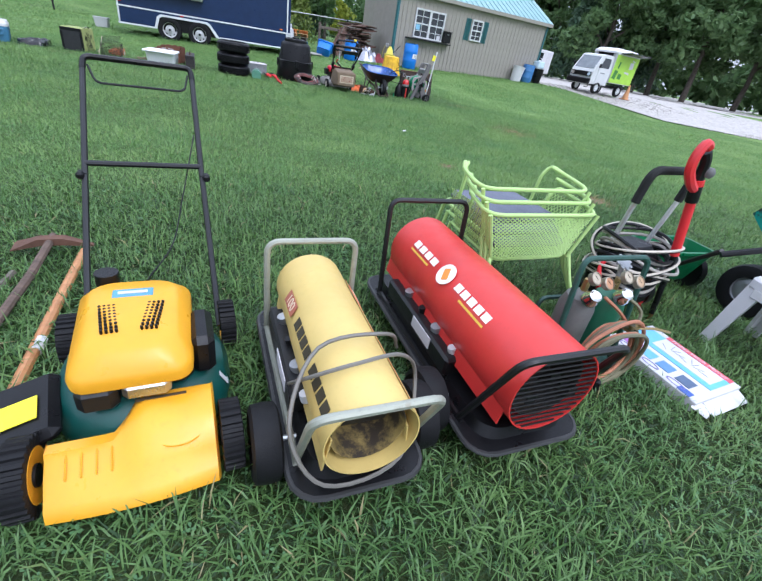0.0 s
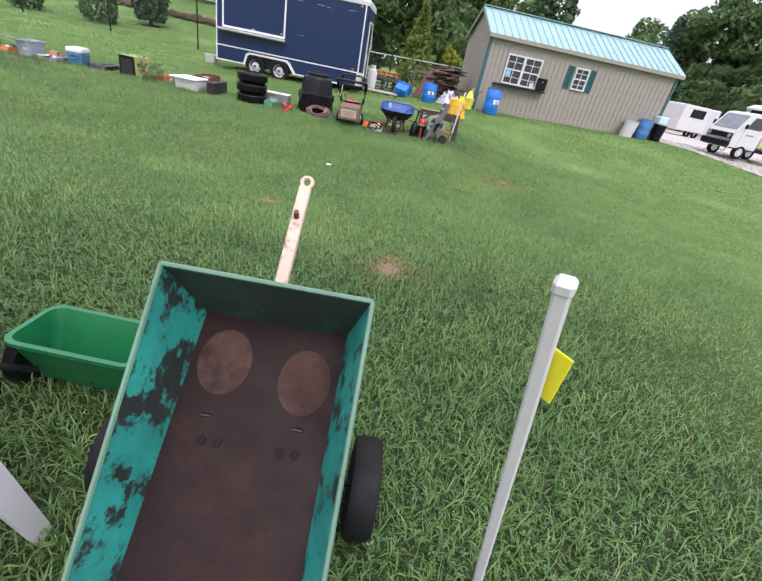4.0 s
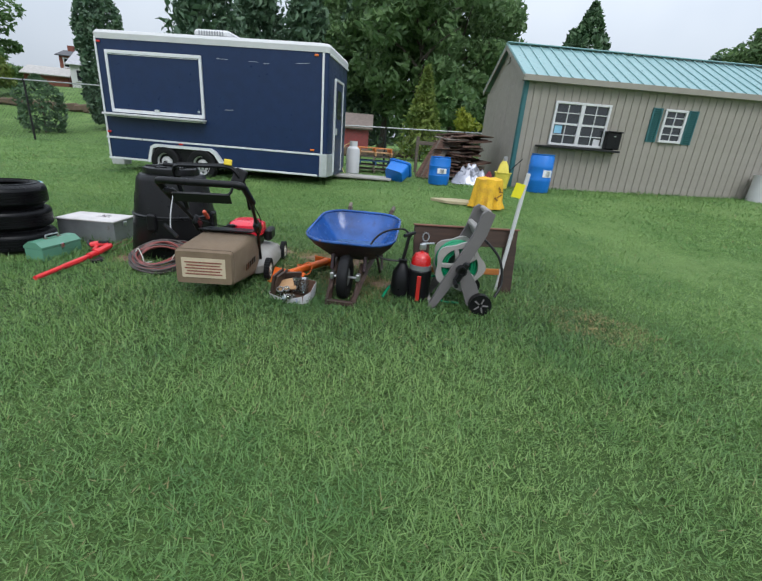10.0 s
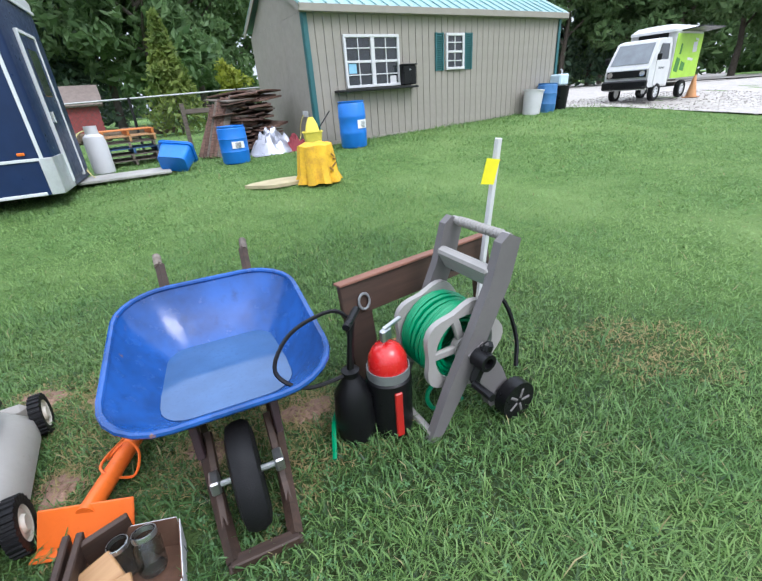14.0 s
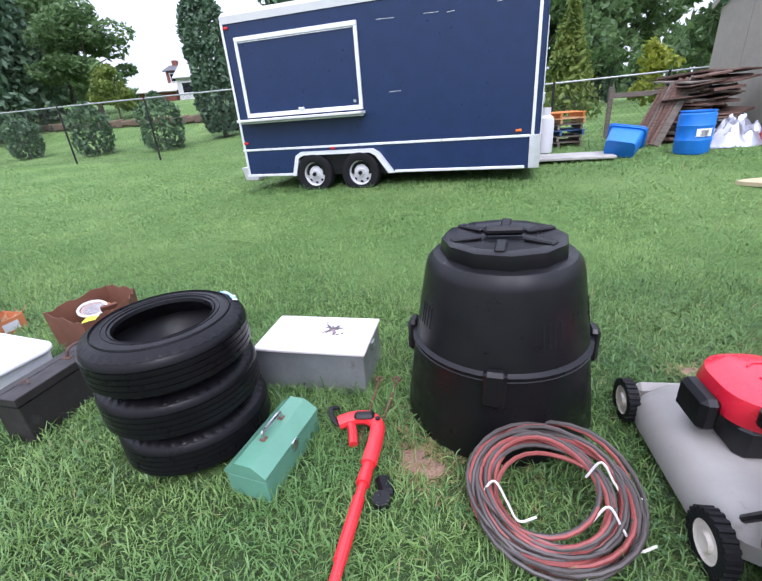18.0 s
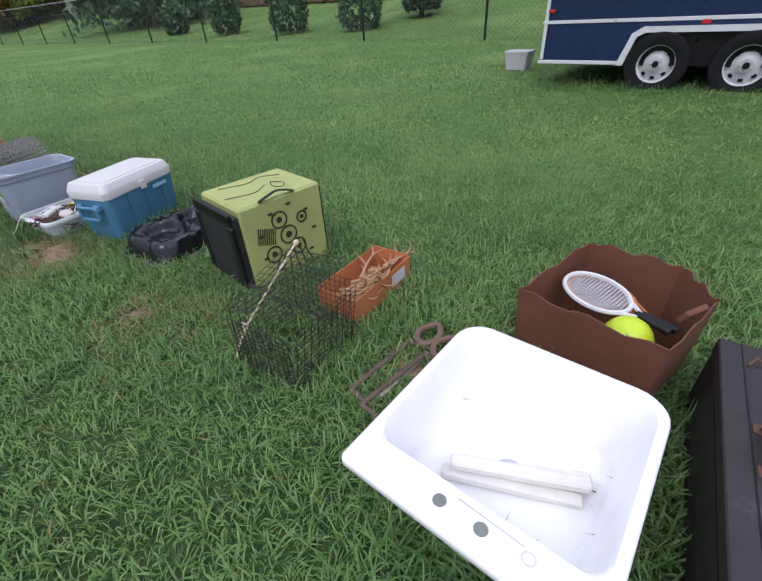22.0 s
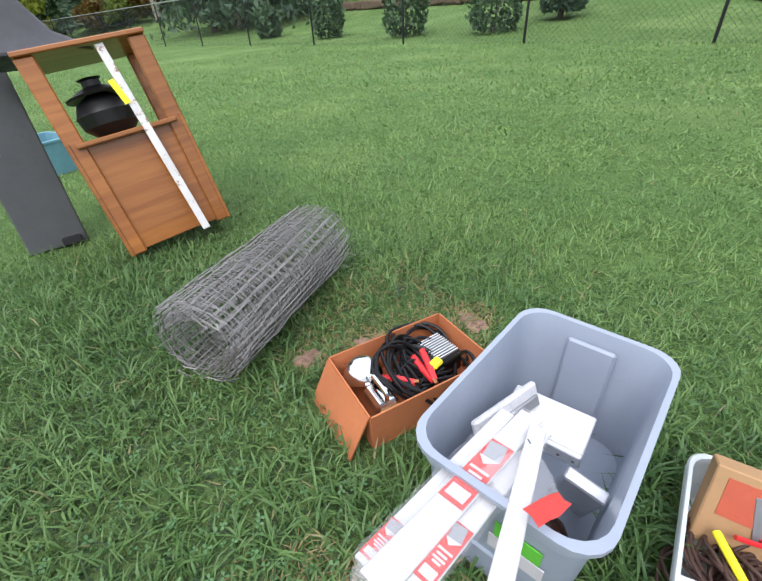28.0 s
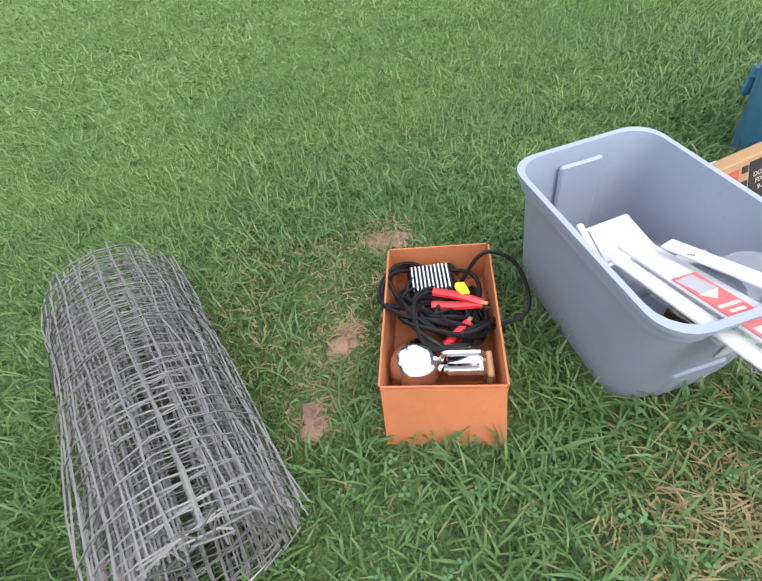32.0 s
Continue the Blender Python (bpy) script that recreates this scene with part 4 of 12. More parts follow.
# gravel drive
GRAVEL = mat("gravel", (0.43, 0.4, 0.37), 0.95, var=0.3, fine=26, relief=1.0, wear=(0.3, 0.28, 0.25), wear_at=(0.5, 0.7))
edge = [(17.9, 17.3), (18.9, 16.2), (20.2, 14.4), (21.6, 12.3), (24.5, 9.8), (30, 6.5), (60, -6), (140, -30), (150, 60), (60, 60), (30, 46), (19, 36), (17.9, 24)]
gg = Geo()
cx, cy = 40, 24
steps = 14
rows = []
for k in range(steps + 1):
    s_ = k / steps
    rows.append([(cx + (x - cx) * s_, cy + (y - cy) * s_) for x, y in edge])
vs = [(x, y, ground_z(x, y) + 0.03) for r in rows[1:] for x, y in r] + [(cx, cy, ground_z(cx, cy) + 0.03)]
n = len(edge)
fs = [(a * n + i, a * n + (i + 1) % n, (a + 1) * n + (i + 1) % n, (a + 1) * n + i) for a in range(steps - 1) for i in range(n)] + [(steps * n, i, (i + 1) % n) for i in range(n)]
gg.add(vs, fs)
solid("driveway", gg, GRAVEL, "pale grey gravel drive beside the shed", "driveway", pose(0, 0, 0), kind="structure", smooth=180)
pebbles = Geo()
rng = random.Random(11)
for k in range(2600):
    x, y = rng.uniform(18.2, 27), rng.uniform(9.5, 20)
    if (x - 17.9) * 0.62 + (y - 17.3) * 0.44 < 0.1:
        continue
    s_ = rng.uniform(0.012, 0.035)
    pebbles.ball((x, y, ground_z(x, y) + 0.03 + s_ * 0.3), s_, 5, squash=(1, rng.uniform(0.7, 1.2), 0.6))
solid("loose_gravel", pebbles, GRAVEL, "loose grey stones along the drive edge", "gravel", pose(0, 0, 0), kind="stuff")


def build_van():
    v = thing("mini_truck", "small white cab truck with a lime green box body", "truck", on(20.55, 16.6, 3, 0.03))
    LIME = mat("lime_panel", (0.36, 0.6, 0.05), 0.4, var=0.08, relief=0.03)
    # x runs backwards from the nose
    cab = Geo()
    W = 1.36
    sec = [(-0.62, 0.36, 0.62, 0.62), (-0.66, 0.4, 0.95, 0.66), (-0.6, 0.42, 1.05, 0.68), (-0.2, 0.42, 1.72, 0.62), (0.1, 0.42, 1.78, 0.6), (0.62, 0.42, 1.78, 0.6), (0.66, 0.42, 1.7, 0.62)]
    rings = []
    for x, z0, z1, hw in sec:
        zm = min(1.0, z1 - 0.05)
        rings.append([(x, -0.67, z0), (x, -0.68, zm), (x, -hw, z1), (x, hw, z1), (x, 0.68, zm), (x, 0.67, z0)])
    cab.rings(rings)
    part("cab", cab, WHITE_PAINT, v)
    part("windscreen", Geo().add([(-0.59, -0.58, 1.1), (-0.59, 0.58, 1.1), (-0.25, 0.54, 1.66), (-0.25, -0.54, 1.66), (-0.56, -0.58, 1.09), (-0.56, 0.58, 1.09), (-0.22, 0.54, 1.65), (-0.22, -0.54, 1.65)], [(0, 3, 2, 1), (4, 5, 6, 7), (0, 1, 5, 4), (2, 3, 7, 6), (0, 4, 7, 3), (1, 2, 6, 5)]), mat("windscreen", (0.16, 0.18, 0.2), 0.05, relief=0, spec=0.8), v)
    for sy in (-1, 1):
        dr = part("door", Geo().box((0.1, sy * 0.685, 0.82), (0.8, 0.02, 0.72), 0.008), WHITE_PAINT, v)
        part("door_window", Geo().rings([[(x, sy * 0.67 - sy * (z - 1.1) * 0.08, z) for x, z in ((-0.28, 1.1), (0.45, 1.1), (0.45, 1.62), (-0.02, 1.62))], [(x, sy * 0.695 - sy * (z - 1.1) * 0.08, z) for x, z in ((-0.28, 1.1), (0.45, 1.1), (0.45, 1.62), (-0.02, 1.62))]]), GLASS_DARK, dr)
        part("wing_mirror", Geo().box((-0.42, sy * 0.8, 1.25), (0.05, 0.12, 0.18), 0.015), BLACK_PLASTIC, v)
        part("headlight", Geo().cyl((-0.69, sy * 0.5, 0.83), (-0.62, sy * 0.5, 0.83), 0.085, 16), CHROME, v)
        for k in range(5):
            part("door_letter_bar", Geo().box((-0.1 + 0.08 * k, sy * 0.698, 0.95), (0.05, 0.006, 0.05)), GREY_INK, dr)
    part("grille", Geo().box((-0.665, 0, 0.83), (0.03, 1.22, 0.2), 0.01), BLACK_PLASTIC, v)
    part("bumper", Geo().box((-0.72, 0, 0.52), (0.16, 1.4, 0.26), 0.04), BLACK_PLASTIC, v)
    part("bull_bar", Geo().tube(bend([(-0.84, -0.62, 0.45), (-0.86, -0.8, 0.45), (-0.86, -0.8, 0.25), (-0.84, -0.55, 0.25)], 0.04), 0.018, 6), BLACK_METAL, v)
    part("chassis", Geo().box((1.2, 0, 0.42), (2.9, 0.8, 0.12), 0.01), BLACK_METAL, v)
    part("box_body", Geo().box((1.65, 0, 1.27), (1.9, 1.42, 1.36), 0.015), WHITE_PAINT, v)
    for sy in (-1, 1):
        part("side_panel", Geo().box((1.65, sy * 0.72, 1.25), (1.86, 0.02, 1.26), 0.004), LIME, v, "lime green printed side panel")
    # printed shapes on the side panel
    gmat = mat("dark_green_print", (0.05, 0.2, 0.03), 0.5)
    for x, z, w, h in ((1.0, 1.0, 0.28, 0.4), (1.1, 1.45, 0.12, 0.3), (1.4, 0.95, 0.3, 0.25), (2.1, 1.5, 0.3, 0.3), (1.9, 1.15, 0.4, 0.08), (2.15, 1.72, 0.25, 0.06)):
        part("printed_shape", Geo().box((x, -0.733, z), (w, 0.006, h), 0.002, (0, random.uniform(-12, 12), 0)), gmat if x < 1.7 else WHITE_PAPER, v)
    part("roof_dome", Geo().rings([[(x + 1.6, y, z) for x, y in rrect(a, b, 0.2, 4)] for a, b, z in ((2.1, 1.46, 1.93), (2.1, 1.46, 2.0), (1.8, 1.2, 2.13), (1.1, 0.7, 2.18))]), WHITE_PAINT, v)
    part("awning", Geo().box((1.75, -1.0, 1.98), (1.7, 0.6, 0.03), 0.005, (-6, 0, 0)), BLACK_METAL, v, "raised dark serving flap")
    part("roof_vent", Geo().box((0.7, 0, 1.85), (0.1, 0.9, 0.16), 0.02), BLACK_PLASTIC, v)
    for x in (0.0, 1.85):
        for sy in (-1, 1):
            w = part("wheel", Geo().lathe([(0, -0.06), (0.1, -0.05), (0.15, -0.04), (0.16, -0.06), (0.16, 0.06), (0, 0.06)], 20, pose(0, 0, 0, 90, 0, 0)), ALU, v)
            w.location = (x, sy * 0.62, 0.27)
            part("tyre", wheel_geo(0.27, 0.16), RUBBER, w)
            for k in range(6):
                a = radians(60 * k)
                part("spoke_gap", Geo().box((0.1 * math.cos(a), sy * 0.055, 0.1 * math.sin(a)), (0.045, 0.02, 0.045), 0.01), BLACK_PLASTIC, w)


build_van()
cone = thing("traffic_cone", "faded orange traffic cone on the gravel", "cone", on(23.2, 16.0, 0, 0.03))
part("cone_body", Geo().lathe([(0.17, 0.03), (0.03, 0.72), (0, 0.72)], 20), mat("faded_orange", (0.6, 0.3, 0.13), 0.7), cone)
part("cone_base", Geo().box((0, 0, 0.015), (0.4, 0.4, 0.03), 0.01), mat("faded_orange_base", (0.45, 0.2, 0.08), 0.7), cone)

cv = thing("camper_trailer", "small white box trailer parked on the far gravel", "trailer", on(31.8, 33.8, 15))
part("camper_body", Geo().box((0, 0, 1.35), (4.2, 2.1, 1.9), 0.06), WHITE_PAINT, cv)
part("camper_window", Geo().box((-0.4, -1.06, 1.75), (1.6, 0.02, 0.6), 0.005), GLASS_DARK, cv)
part("camper_door", Geo().box((1.4, -1.06, 1.35), (0.6, 0.02, 1.6), 0.005), WHITE_PLASTIC, cv)
for x in (-0.5, 0.4):
    w = part("wheel", wheel_geo(0.33, 0.2), RUBBER, cv)
    w.location = (x, -0.95, 0.33)


# ---- trees, shrubs, far buildings ----
BARK = mat("bark", (0.09, 0.075, 0.06), 0.95, var=0.35, relief=1.0, fine=14)
# oak and fir greens are paler and greyer to carry distance haze
LEAF_OAK = leaf_mat("leaf_oak", (0.1, 0.18, 0.07), (0.19, 0.29, 0.115))
LEAF_FIR = leaf_mat("leaf_fir", (0.07, 0.13, 0.08), (0.14, 0.215, 0.125), trans=0.25)
LEAF_THUJA = leaf_mat("leaf_thuja", (0.062, 0.12, 0.06), (0.12, 0.2, 0.095), trans=0.25)
LEAF_LARCH = leaf_mat("leaf_larch", (0.15, 0.21, 0.045), (0.25, 0.3, 0.075), third=(0.06, 0.12, 0.025))
LEAF_GOLD = leaf_mat("leaf_gold", (0.3, 0.33, 0.04), (0.2, 0.26, 0.03))
LEAF_RUST = leaf_mat("leaf_rust", (0.2, 0.11, 0.03), (0.13, 0.12, 0.03))
G_RNG = np.random.default_rng(7)


def leaf_mesh(name, centres, size, material, up=0.0, long=1.0):
    """Many small pointed leaf clumps, each a folded kite."""
    n = len(centres)
    a = G_RNG.normal(size=(n, 3))
    a[:, 2] -= up
    a /= np.linalg.norm(a, axis=1)[:, None]
    b = np.cross(a, G_RNG.normal(size=(n, 3)))
    b /= np.linalg.norm(b, axis=1)[:, None]
    nrm = np.cross(a, b)
    s = (size * G_RNG.uniform(0.6, 1.5, n))[:, None]
    c = np.asarray(centres)
    v = np.stack([c - a * s * long, c + b * s * 0.55 + nrm * s * 0.22, c + a * s * long, c - b * s * 0.55 + nrm * s * 0.22], 1).reshape(-1, 3)
    me = bpy.data.meshes.new(name)
    me.vertices.add(4 * n)
    me.vertices.foreach_set("co", v.astype(np.float32).ravel())
    me.loops.add(6 * n)
    base = np.arange(n)[:, None] * 4
    me.loops.foreach_set("vertex_index", (base + np.array([0, 1, 2, 0, 2, 3])).astype(np.int32).ravel())
    me.polygons.add(2 * n)
    me.polygons.foreach_set("loop_start", (np.arange(2 * n) * 3).astype(np.int32))
    me.update(calc_edges=True)
    me.materials.append(material)
    return me


def crown_points(kind, h, w, n):
    """Places of leaf clumps inside a crown."""
    if kind == "broad":
        k = 26
        t = G_RNG.uniform(0.25, 1.0, k)
        ang = G_RNG.uniform(0, 6.28, k)
        rad = w * np.sqrt(np.clip(1 - (2 * t - 1.05) ** 2, 0.08, 1)) * G_RNG.uniform(0.25, 0.85, k)
        cen = np.stack([rad * np.cos(ang), rad * np.sin(ang), h * t], 1)
        siz = w * G_RNG.uniform(0.22, 0.42, k)
        pick = G_RNG.integers(0, k, n)
        d = G_RNG.normal(size=(n, 3))
        d /= np.linalg.norm(d, axis=1)[:, None]
        r = G_RNG.uniform(0.6, 1.05, n) ** 0.6
        return cen[pick] + d * (siz[pick] * r)[:, None] * np.array([1, 1, 0.75])
    if kind == "fir":
        t = G_RNG.uniform(0, 1, n) ** 0.75
        tier = np.floor(t * 14) / 14
        frac = (t - tier) * 14
        rad = w * (1.02 - t) * (0.55 + 0.5 * (1 - frac))
        ang = np.floor(G_RNG.uniform(0, 11, n)) / 11 * 6.28 + tier * 40 + G_RNG.normal(0, 0.16, n)
        u = G_RNG.uniform(0.15, 1.0, n) ** 0.6
        z = h * (0.06 + 0.94 * t) - u * rad * 0.28
        return np.stack([rad * u * np.cos(ang), rad * u * np.sin(ang), z], 1) + G_RNG.normal(0, 0.03 * w, (n, 3))
    # column
    t = G_RNG.uniform(0.0, 1, n)
    prof = np.minimum(1, (1 - t) * 3.2 + 0.06) * (0.72 + 0.28 * np.minimum(1, t * 6))
    ang = G_RNG.uniform(0, 6.28, n)
    lump = 1 + 0.1 * np.sin(ang * 5 + t * 13) + 0.07 * np.sin(ang * 9 - t * 31)
    r = w * prof * lump * G_RNG.uniform(0.8, 1.03, n)
    return np.stack([r * np.cos(ang), r * np.sin(ang), h * (0.02 + 0.98 * t)], 1)


def tree(kind, h, w, n, size, material, label, m, name="tree", trunk=0.0, category="tree"):
    t = thing(name, label, category, m)
    base = h * (0.05 if kind == "broad" else 0.02)
    if trunk:
        g = Geo()
        top = h * (0.8 if kind != "column" else 0.5)
        g.tube([(0, 0, -0.1), (0.03 * w, 0, h * 0.2), (0, 0.05 * w, h * 0.45), (0.02 * w, 0, top)], trunk, 10, r_end=trunk * 0.2)
        if kind == "broad":
            for k in range(9):
                a = k * 2.4
                z = h * (0.28 + 0.05 * k)
                g.tube([(0, 0, z), (0.3 * w * math.cos(a), 0.3 * w * math.sin(a), z + h * 0.1), (0.62 * w * math.cos(a), 0.62 * w * math.sin(a), z + h * 0.17)], trunk * 0.42, 6, r_end=trunk * 0.08)
        part("trunk", g, BARK, t)
    pts = crown_points(kind, h - base, w, n)
    pts[:, 2] += base
    me = leaf_mesh("crown", pts, size, material, up=0.6 if kind == "fir" else 0.0, long=1.25 if kind != "column" else 1.0)
    c = new("crown", me)
    c.parent = t
    return t


def bearing(az, d, frm=(5.5, 4.7)):
    return frm[0] - d * math.sin(radians(az)), frm[1] + d * math.cos(radians(az))


def placed(x, y, rz=0, dz=0):
    return pose(x, y, ground_z(x, y) + dz, 0, 0, rz)


oak = tree("broad", 13.5, 5.2, 6800, 0.26, LEAF_OAK, "tall dark green leafy tree beyond the fence", placed(*bearing(-5.5, 39)), trunk=0.32)
fir = tree("fir", 14.5, 5.0, 7400, 0.25, LEAF_FIR, "tall dark spruce tree beyond the fence", placed(*bearing(19, 41)), trunk=0.25)
oak2 = tree("broad", 12.0, 4.6, 6000, 0.24, LEAF_OAK, "rounded green tree in the far tree line", placed(*bearing(47.5, 62)), trunk=0.3)
for az, d, s in ((45.5, 52, 1.0), (49.5, 48, 1.05), (54, 52, 1.0), (8, 43, 1.0), (13.5, 46, 0.92), (2.5, 45, 0.95), (-36, 62, 0.8), (-48, 55, 1.0), (-53.5, 58, 1.08), (-78, 60, 1.1)):
    copy_thing(fir, placed(*bearing(az, d), az * 7) @ Matrix.Diagonal((1, 1, s, 1)))
for az, d in ((-1.5, 43), (-10, 44), (-14, 49), (5.5, 50), (-40.5, 62), (-44, 60), (-50.5, 52), (-57, 55), (-61, 52), (-66, 56), (-71, 55), (-84, 60)):
    copy_thing(oak, placed(*bearing(az, d), az * 11))
for az, d in ((44.5, 60), (51, 62), (-33, 75), (-75, 66), (-80, 58), (-89, 62), (-37.5, 66), (-55, 64)):
    copy_thing(oak2, placed(*bearing(az, d), az * 5))
for k, (az, d) in enumerate(((52, 60), (56, 58), (61, 66), (65, 62), (69, 70), (73, 66), (76, 70), (80, 74), (84, 70), (88, 66), (93, 70))):
    copy_thing(oak2 if k % 3 else fir, placed(*bearing(az, d, (0, 10)), az * 3) @ Matrix.Diagonal((1, 1, 0.7 if az < 59 else 0.42, 1)))
for az, d, q in ((38.8, 50, 0.62), (41.0, 56, 0.8)):
    copy_thing(oak2, placed(*bearing(az, d, (5.58, 3.54)), az * 9) @ Matrix.Diagonal((0.8, 0.8, q, 1)))
tree("column", 8.9, 1.25, 3200, 0.2, LEAF_THUJA, "tall pointed columnar thuja behind the shed", placed(*bearing(-23.5, 31)), trunk=0.12)
tree("column", 7.8, 1.0, 2400, 0.2, LEAF_THUJA, "smaller pointed thuja behind the shed", placed(*bearing(-21.9, 32)), trunk=0.12)
tree("broad", 7.0, 2.2, 1500, 0.24, LEAF_OAK, "leafy tree top showing over the shed", placed(*bearing(-20.3, 34)), trunk=0.12)
tree("broad", 3.6, 1.6, 1600, 0.14, LEAF_LARCH, "light green young tree near the far house", placed(*bearing(38, 44)), trunk=0.08)
tree("column", 7.5, 1.0, 9000, 0.12, LEAF_FIR, "tall clipped columnar thuja beyond the fence", placed(-8.5, 30.5), trunk=0.12)
tree("fir", 4.7, 1.9, 3600, 0.12, LEAF_LARCH, "young yellow-green larch behind the fence", placed(8.4, 30.4), trunk=0.06)
tree("broad", 2.3, 0.75, 900, 0.09, LEAF_GOLD, "golden-leaved shrub beside the shed", placed(9.5, 24.2), name="shrub", category="shrub")
for k, az in enumerate((-25.5, -27, -11.5, -12.8)):
    tree("column", 6.5 + 0.6 * (k % 2), 0.9, 1200, 0.2, LEAF_THUJA, "slender dark cypress in the far hedge", placed(*bearing(az, 47)), trunk=0.1)
for (x, y), h, w in (((-24.7, 30.1), 1.7, 0.7), ((-18.9, 28.6), 2.2, 0.75), ((-14.0, 27.8), 2.45, 0.86), ((-10.1, 27.7), 2.5, 0.9)):
    tree("column", h, w, 1500, 0.1, LEAF_THUJA, "small rounded evergreen shrub beyond the fence", placed(x, y), name="shrub", category="shrub", trunk=0.05)
YARD = (2.59, 9.17)
LEAF_PLUM = leaf_mat("leaf_plum", (0.05, 0.035, 0.045), (0.09, 0.06, 0.075), trans=0.2)
for az, d, mt, lab in ((61.2, 60, LEAF_RUST, "rust-coloured low bush on the far lawn"), (63.4, 61, LEAF_LARCH, "yellow-green low bush on the far lawn"), (65.6, 62, LEAF_RUST, "browned low hedge bush on the far lawn")):
    tree("broad", 2.6, 1.9, 1500, 0.2, mt, lab, placed(*bearing(az, d, YARD)), name="shrub", category="shrub")
tree("broad", 7.4, 2.7, 3200, 0.22, LEAF_RUST, "brown-tinged tree thinning at the top", placed(*bearing(61.9, 64, YARD)), trunk=0.2)
tree("broad", 12.0, 3.0, 3600, 0.22, LEAF_PLUM, "dark plum-leaved tree in the far tree line", placed(*bearing(58.4, 68, YARD)), trunk=0.25)
tree("broad", 5.4, 1.7, 2600, 0.15, LEAF_LARCH, "young light green tree on the far lawn", placed(*bearing(56.7, 56, YARD)), trunk=0.12)
tree("broad", 4.4, 1.6, 1300, 0.16, LEAF_GOLD, "golden-leaved shrub before the far hedge", placed(*bearing(69.5, 61, (-2.1, 10.24))), name="shrub", category="shrub")
tree("broad", 9.5, 1.5, 1500, 0.26, LEAF_RUST, "brown-leaved tree among the far dark trees", placed(*bearing(-70.5, 46)), trunk=0.2)
hedge = tree("column", 6.4, 1.25, 2200, 0.2, LEAF_THUJA, "dark green conifer in the tall hedge by the barn", placed(*bearing(63.6, 71, (-2.1, 10.24))), trunk=0.1)
for k in range(1, 13):
    copy_thing(hedge, placed(*bearing(63.6 + 1.1 * k, 71 - 1.1 * k, (-2.1, 10.24)), 50 * k) @ Matrix.Diagonal((1, 1, 0.92 + 0.05 * ((k * 7) % 4), 1)))
# bare trunks leaning by the far lawn
for x, y in ((-34.15, 36.02), (-48.4, 38.0)):
    t = thing("bare_tree", "pale bare trunk with broken limbs on the far lawn", "tree", placed(x, y) @ pose(0, 0, 0, 0, -6, 42))
    part("trunk", Geo().tube([(0, 0, -0.1), (0.1, 0, 3), (0.0, 0.1, 6), (0.2, 0.1, 9), (0.1, 0, 13)], 0.34, 8, r_end=0.12), mat("pale_bark", (0.3, 0.27, 0.22), 0.95, relief=0.8), t)
    part("limb", Geo().tube([(0.1, 0, 4), (1.0, 0.2, 5.4), (1.8, 0.2, 7.2)], 0.09, 6, r_end=0.03), BARK, t)

n_ = 26000
az_ = G_RNG.uniform(-100, 105, n_)
lim = np.where((az_ > 21) & (az_ < 40), 1.9, 6.5 + 1.6 * np.sin(az_ * 0.7) + 1.2 * np.sin(az_ * 2.3))
d_ = 84 + G_RNG.uniform(-4, 4, n_)
far = np.stack([2 - d_ * np.sin(np.radians(az_)), 8 + d_ * np.cos(np.radians(az_)), lim * G_RNG.uniform(0, 1, n_) ** 0.8 + 0.2], 1)
far[:, 2] += lawn_height(far[:, 0], far[:, 1])
woods = new("far_woods", leaf_mesh("far_woods", far, 0.75, LEAF_OAK))
tagged(woods, "dense dark green woods along the horizon", "woods", kind="stuff")
BRICK = mat("brick_red", (0.2, 0.07, 0.05), 0.9, relief=0.6, fine=9)
DARKROOF = mat("dark_roof", (0.09, 0.09, 0.1), 0.8)


def house(m, w, d, h, ridge, wall, roof, label, windows):
    hs = thing("house", label, "house", m)
    part("wall", Geo().box((0, 0, h / 2), (w, d, h)), wall, hs)
    part("gable", Geo().rings([[(x, -d / 2, h), (x, d / 2, h), (x, 0, h + ridge)] for x in (-w / 2, w / 2)]), wall, hs)
    a = math.atan2(ridge, d / 2)
    ln = d / 2 / math.cos(a) + 0.4
    for sg in (-1, 1):
        part("roof", Geo().box((0, sg * ln / 2, 0), (w + 0.6, ln, 0.12), m=pose(0, 0, h + ridge + 0.06) @ Matrix.Rotation(-sg * a, 4, 'X')), roof, hs)
    for x, z, ww, hh in windows:
        wd = part("window", Geo().box((x, -d / 2 - 0.02, z), (ww, 0.06, hh)), GLASS_DARK, hs)
        for dx in (-ww / 2, ww / 2):
            part("frame", Geo().box((x + dx, -d / 2 - 0.05, z), (0.12, 0.08, hh + 0.2)), WHITE_PAINT, wd)
        for dz in (-hh / 2, hh / 2):
            part("frame", Geo().box((x, -d / 2 - 0.05, z + dz), (ww + 0.24, 0.08, 0.12)), WHITE_PAINT, wd)
    return hs


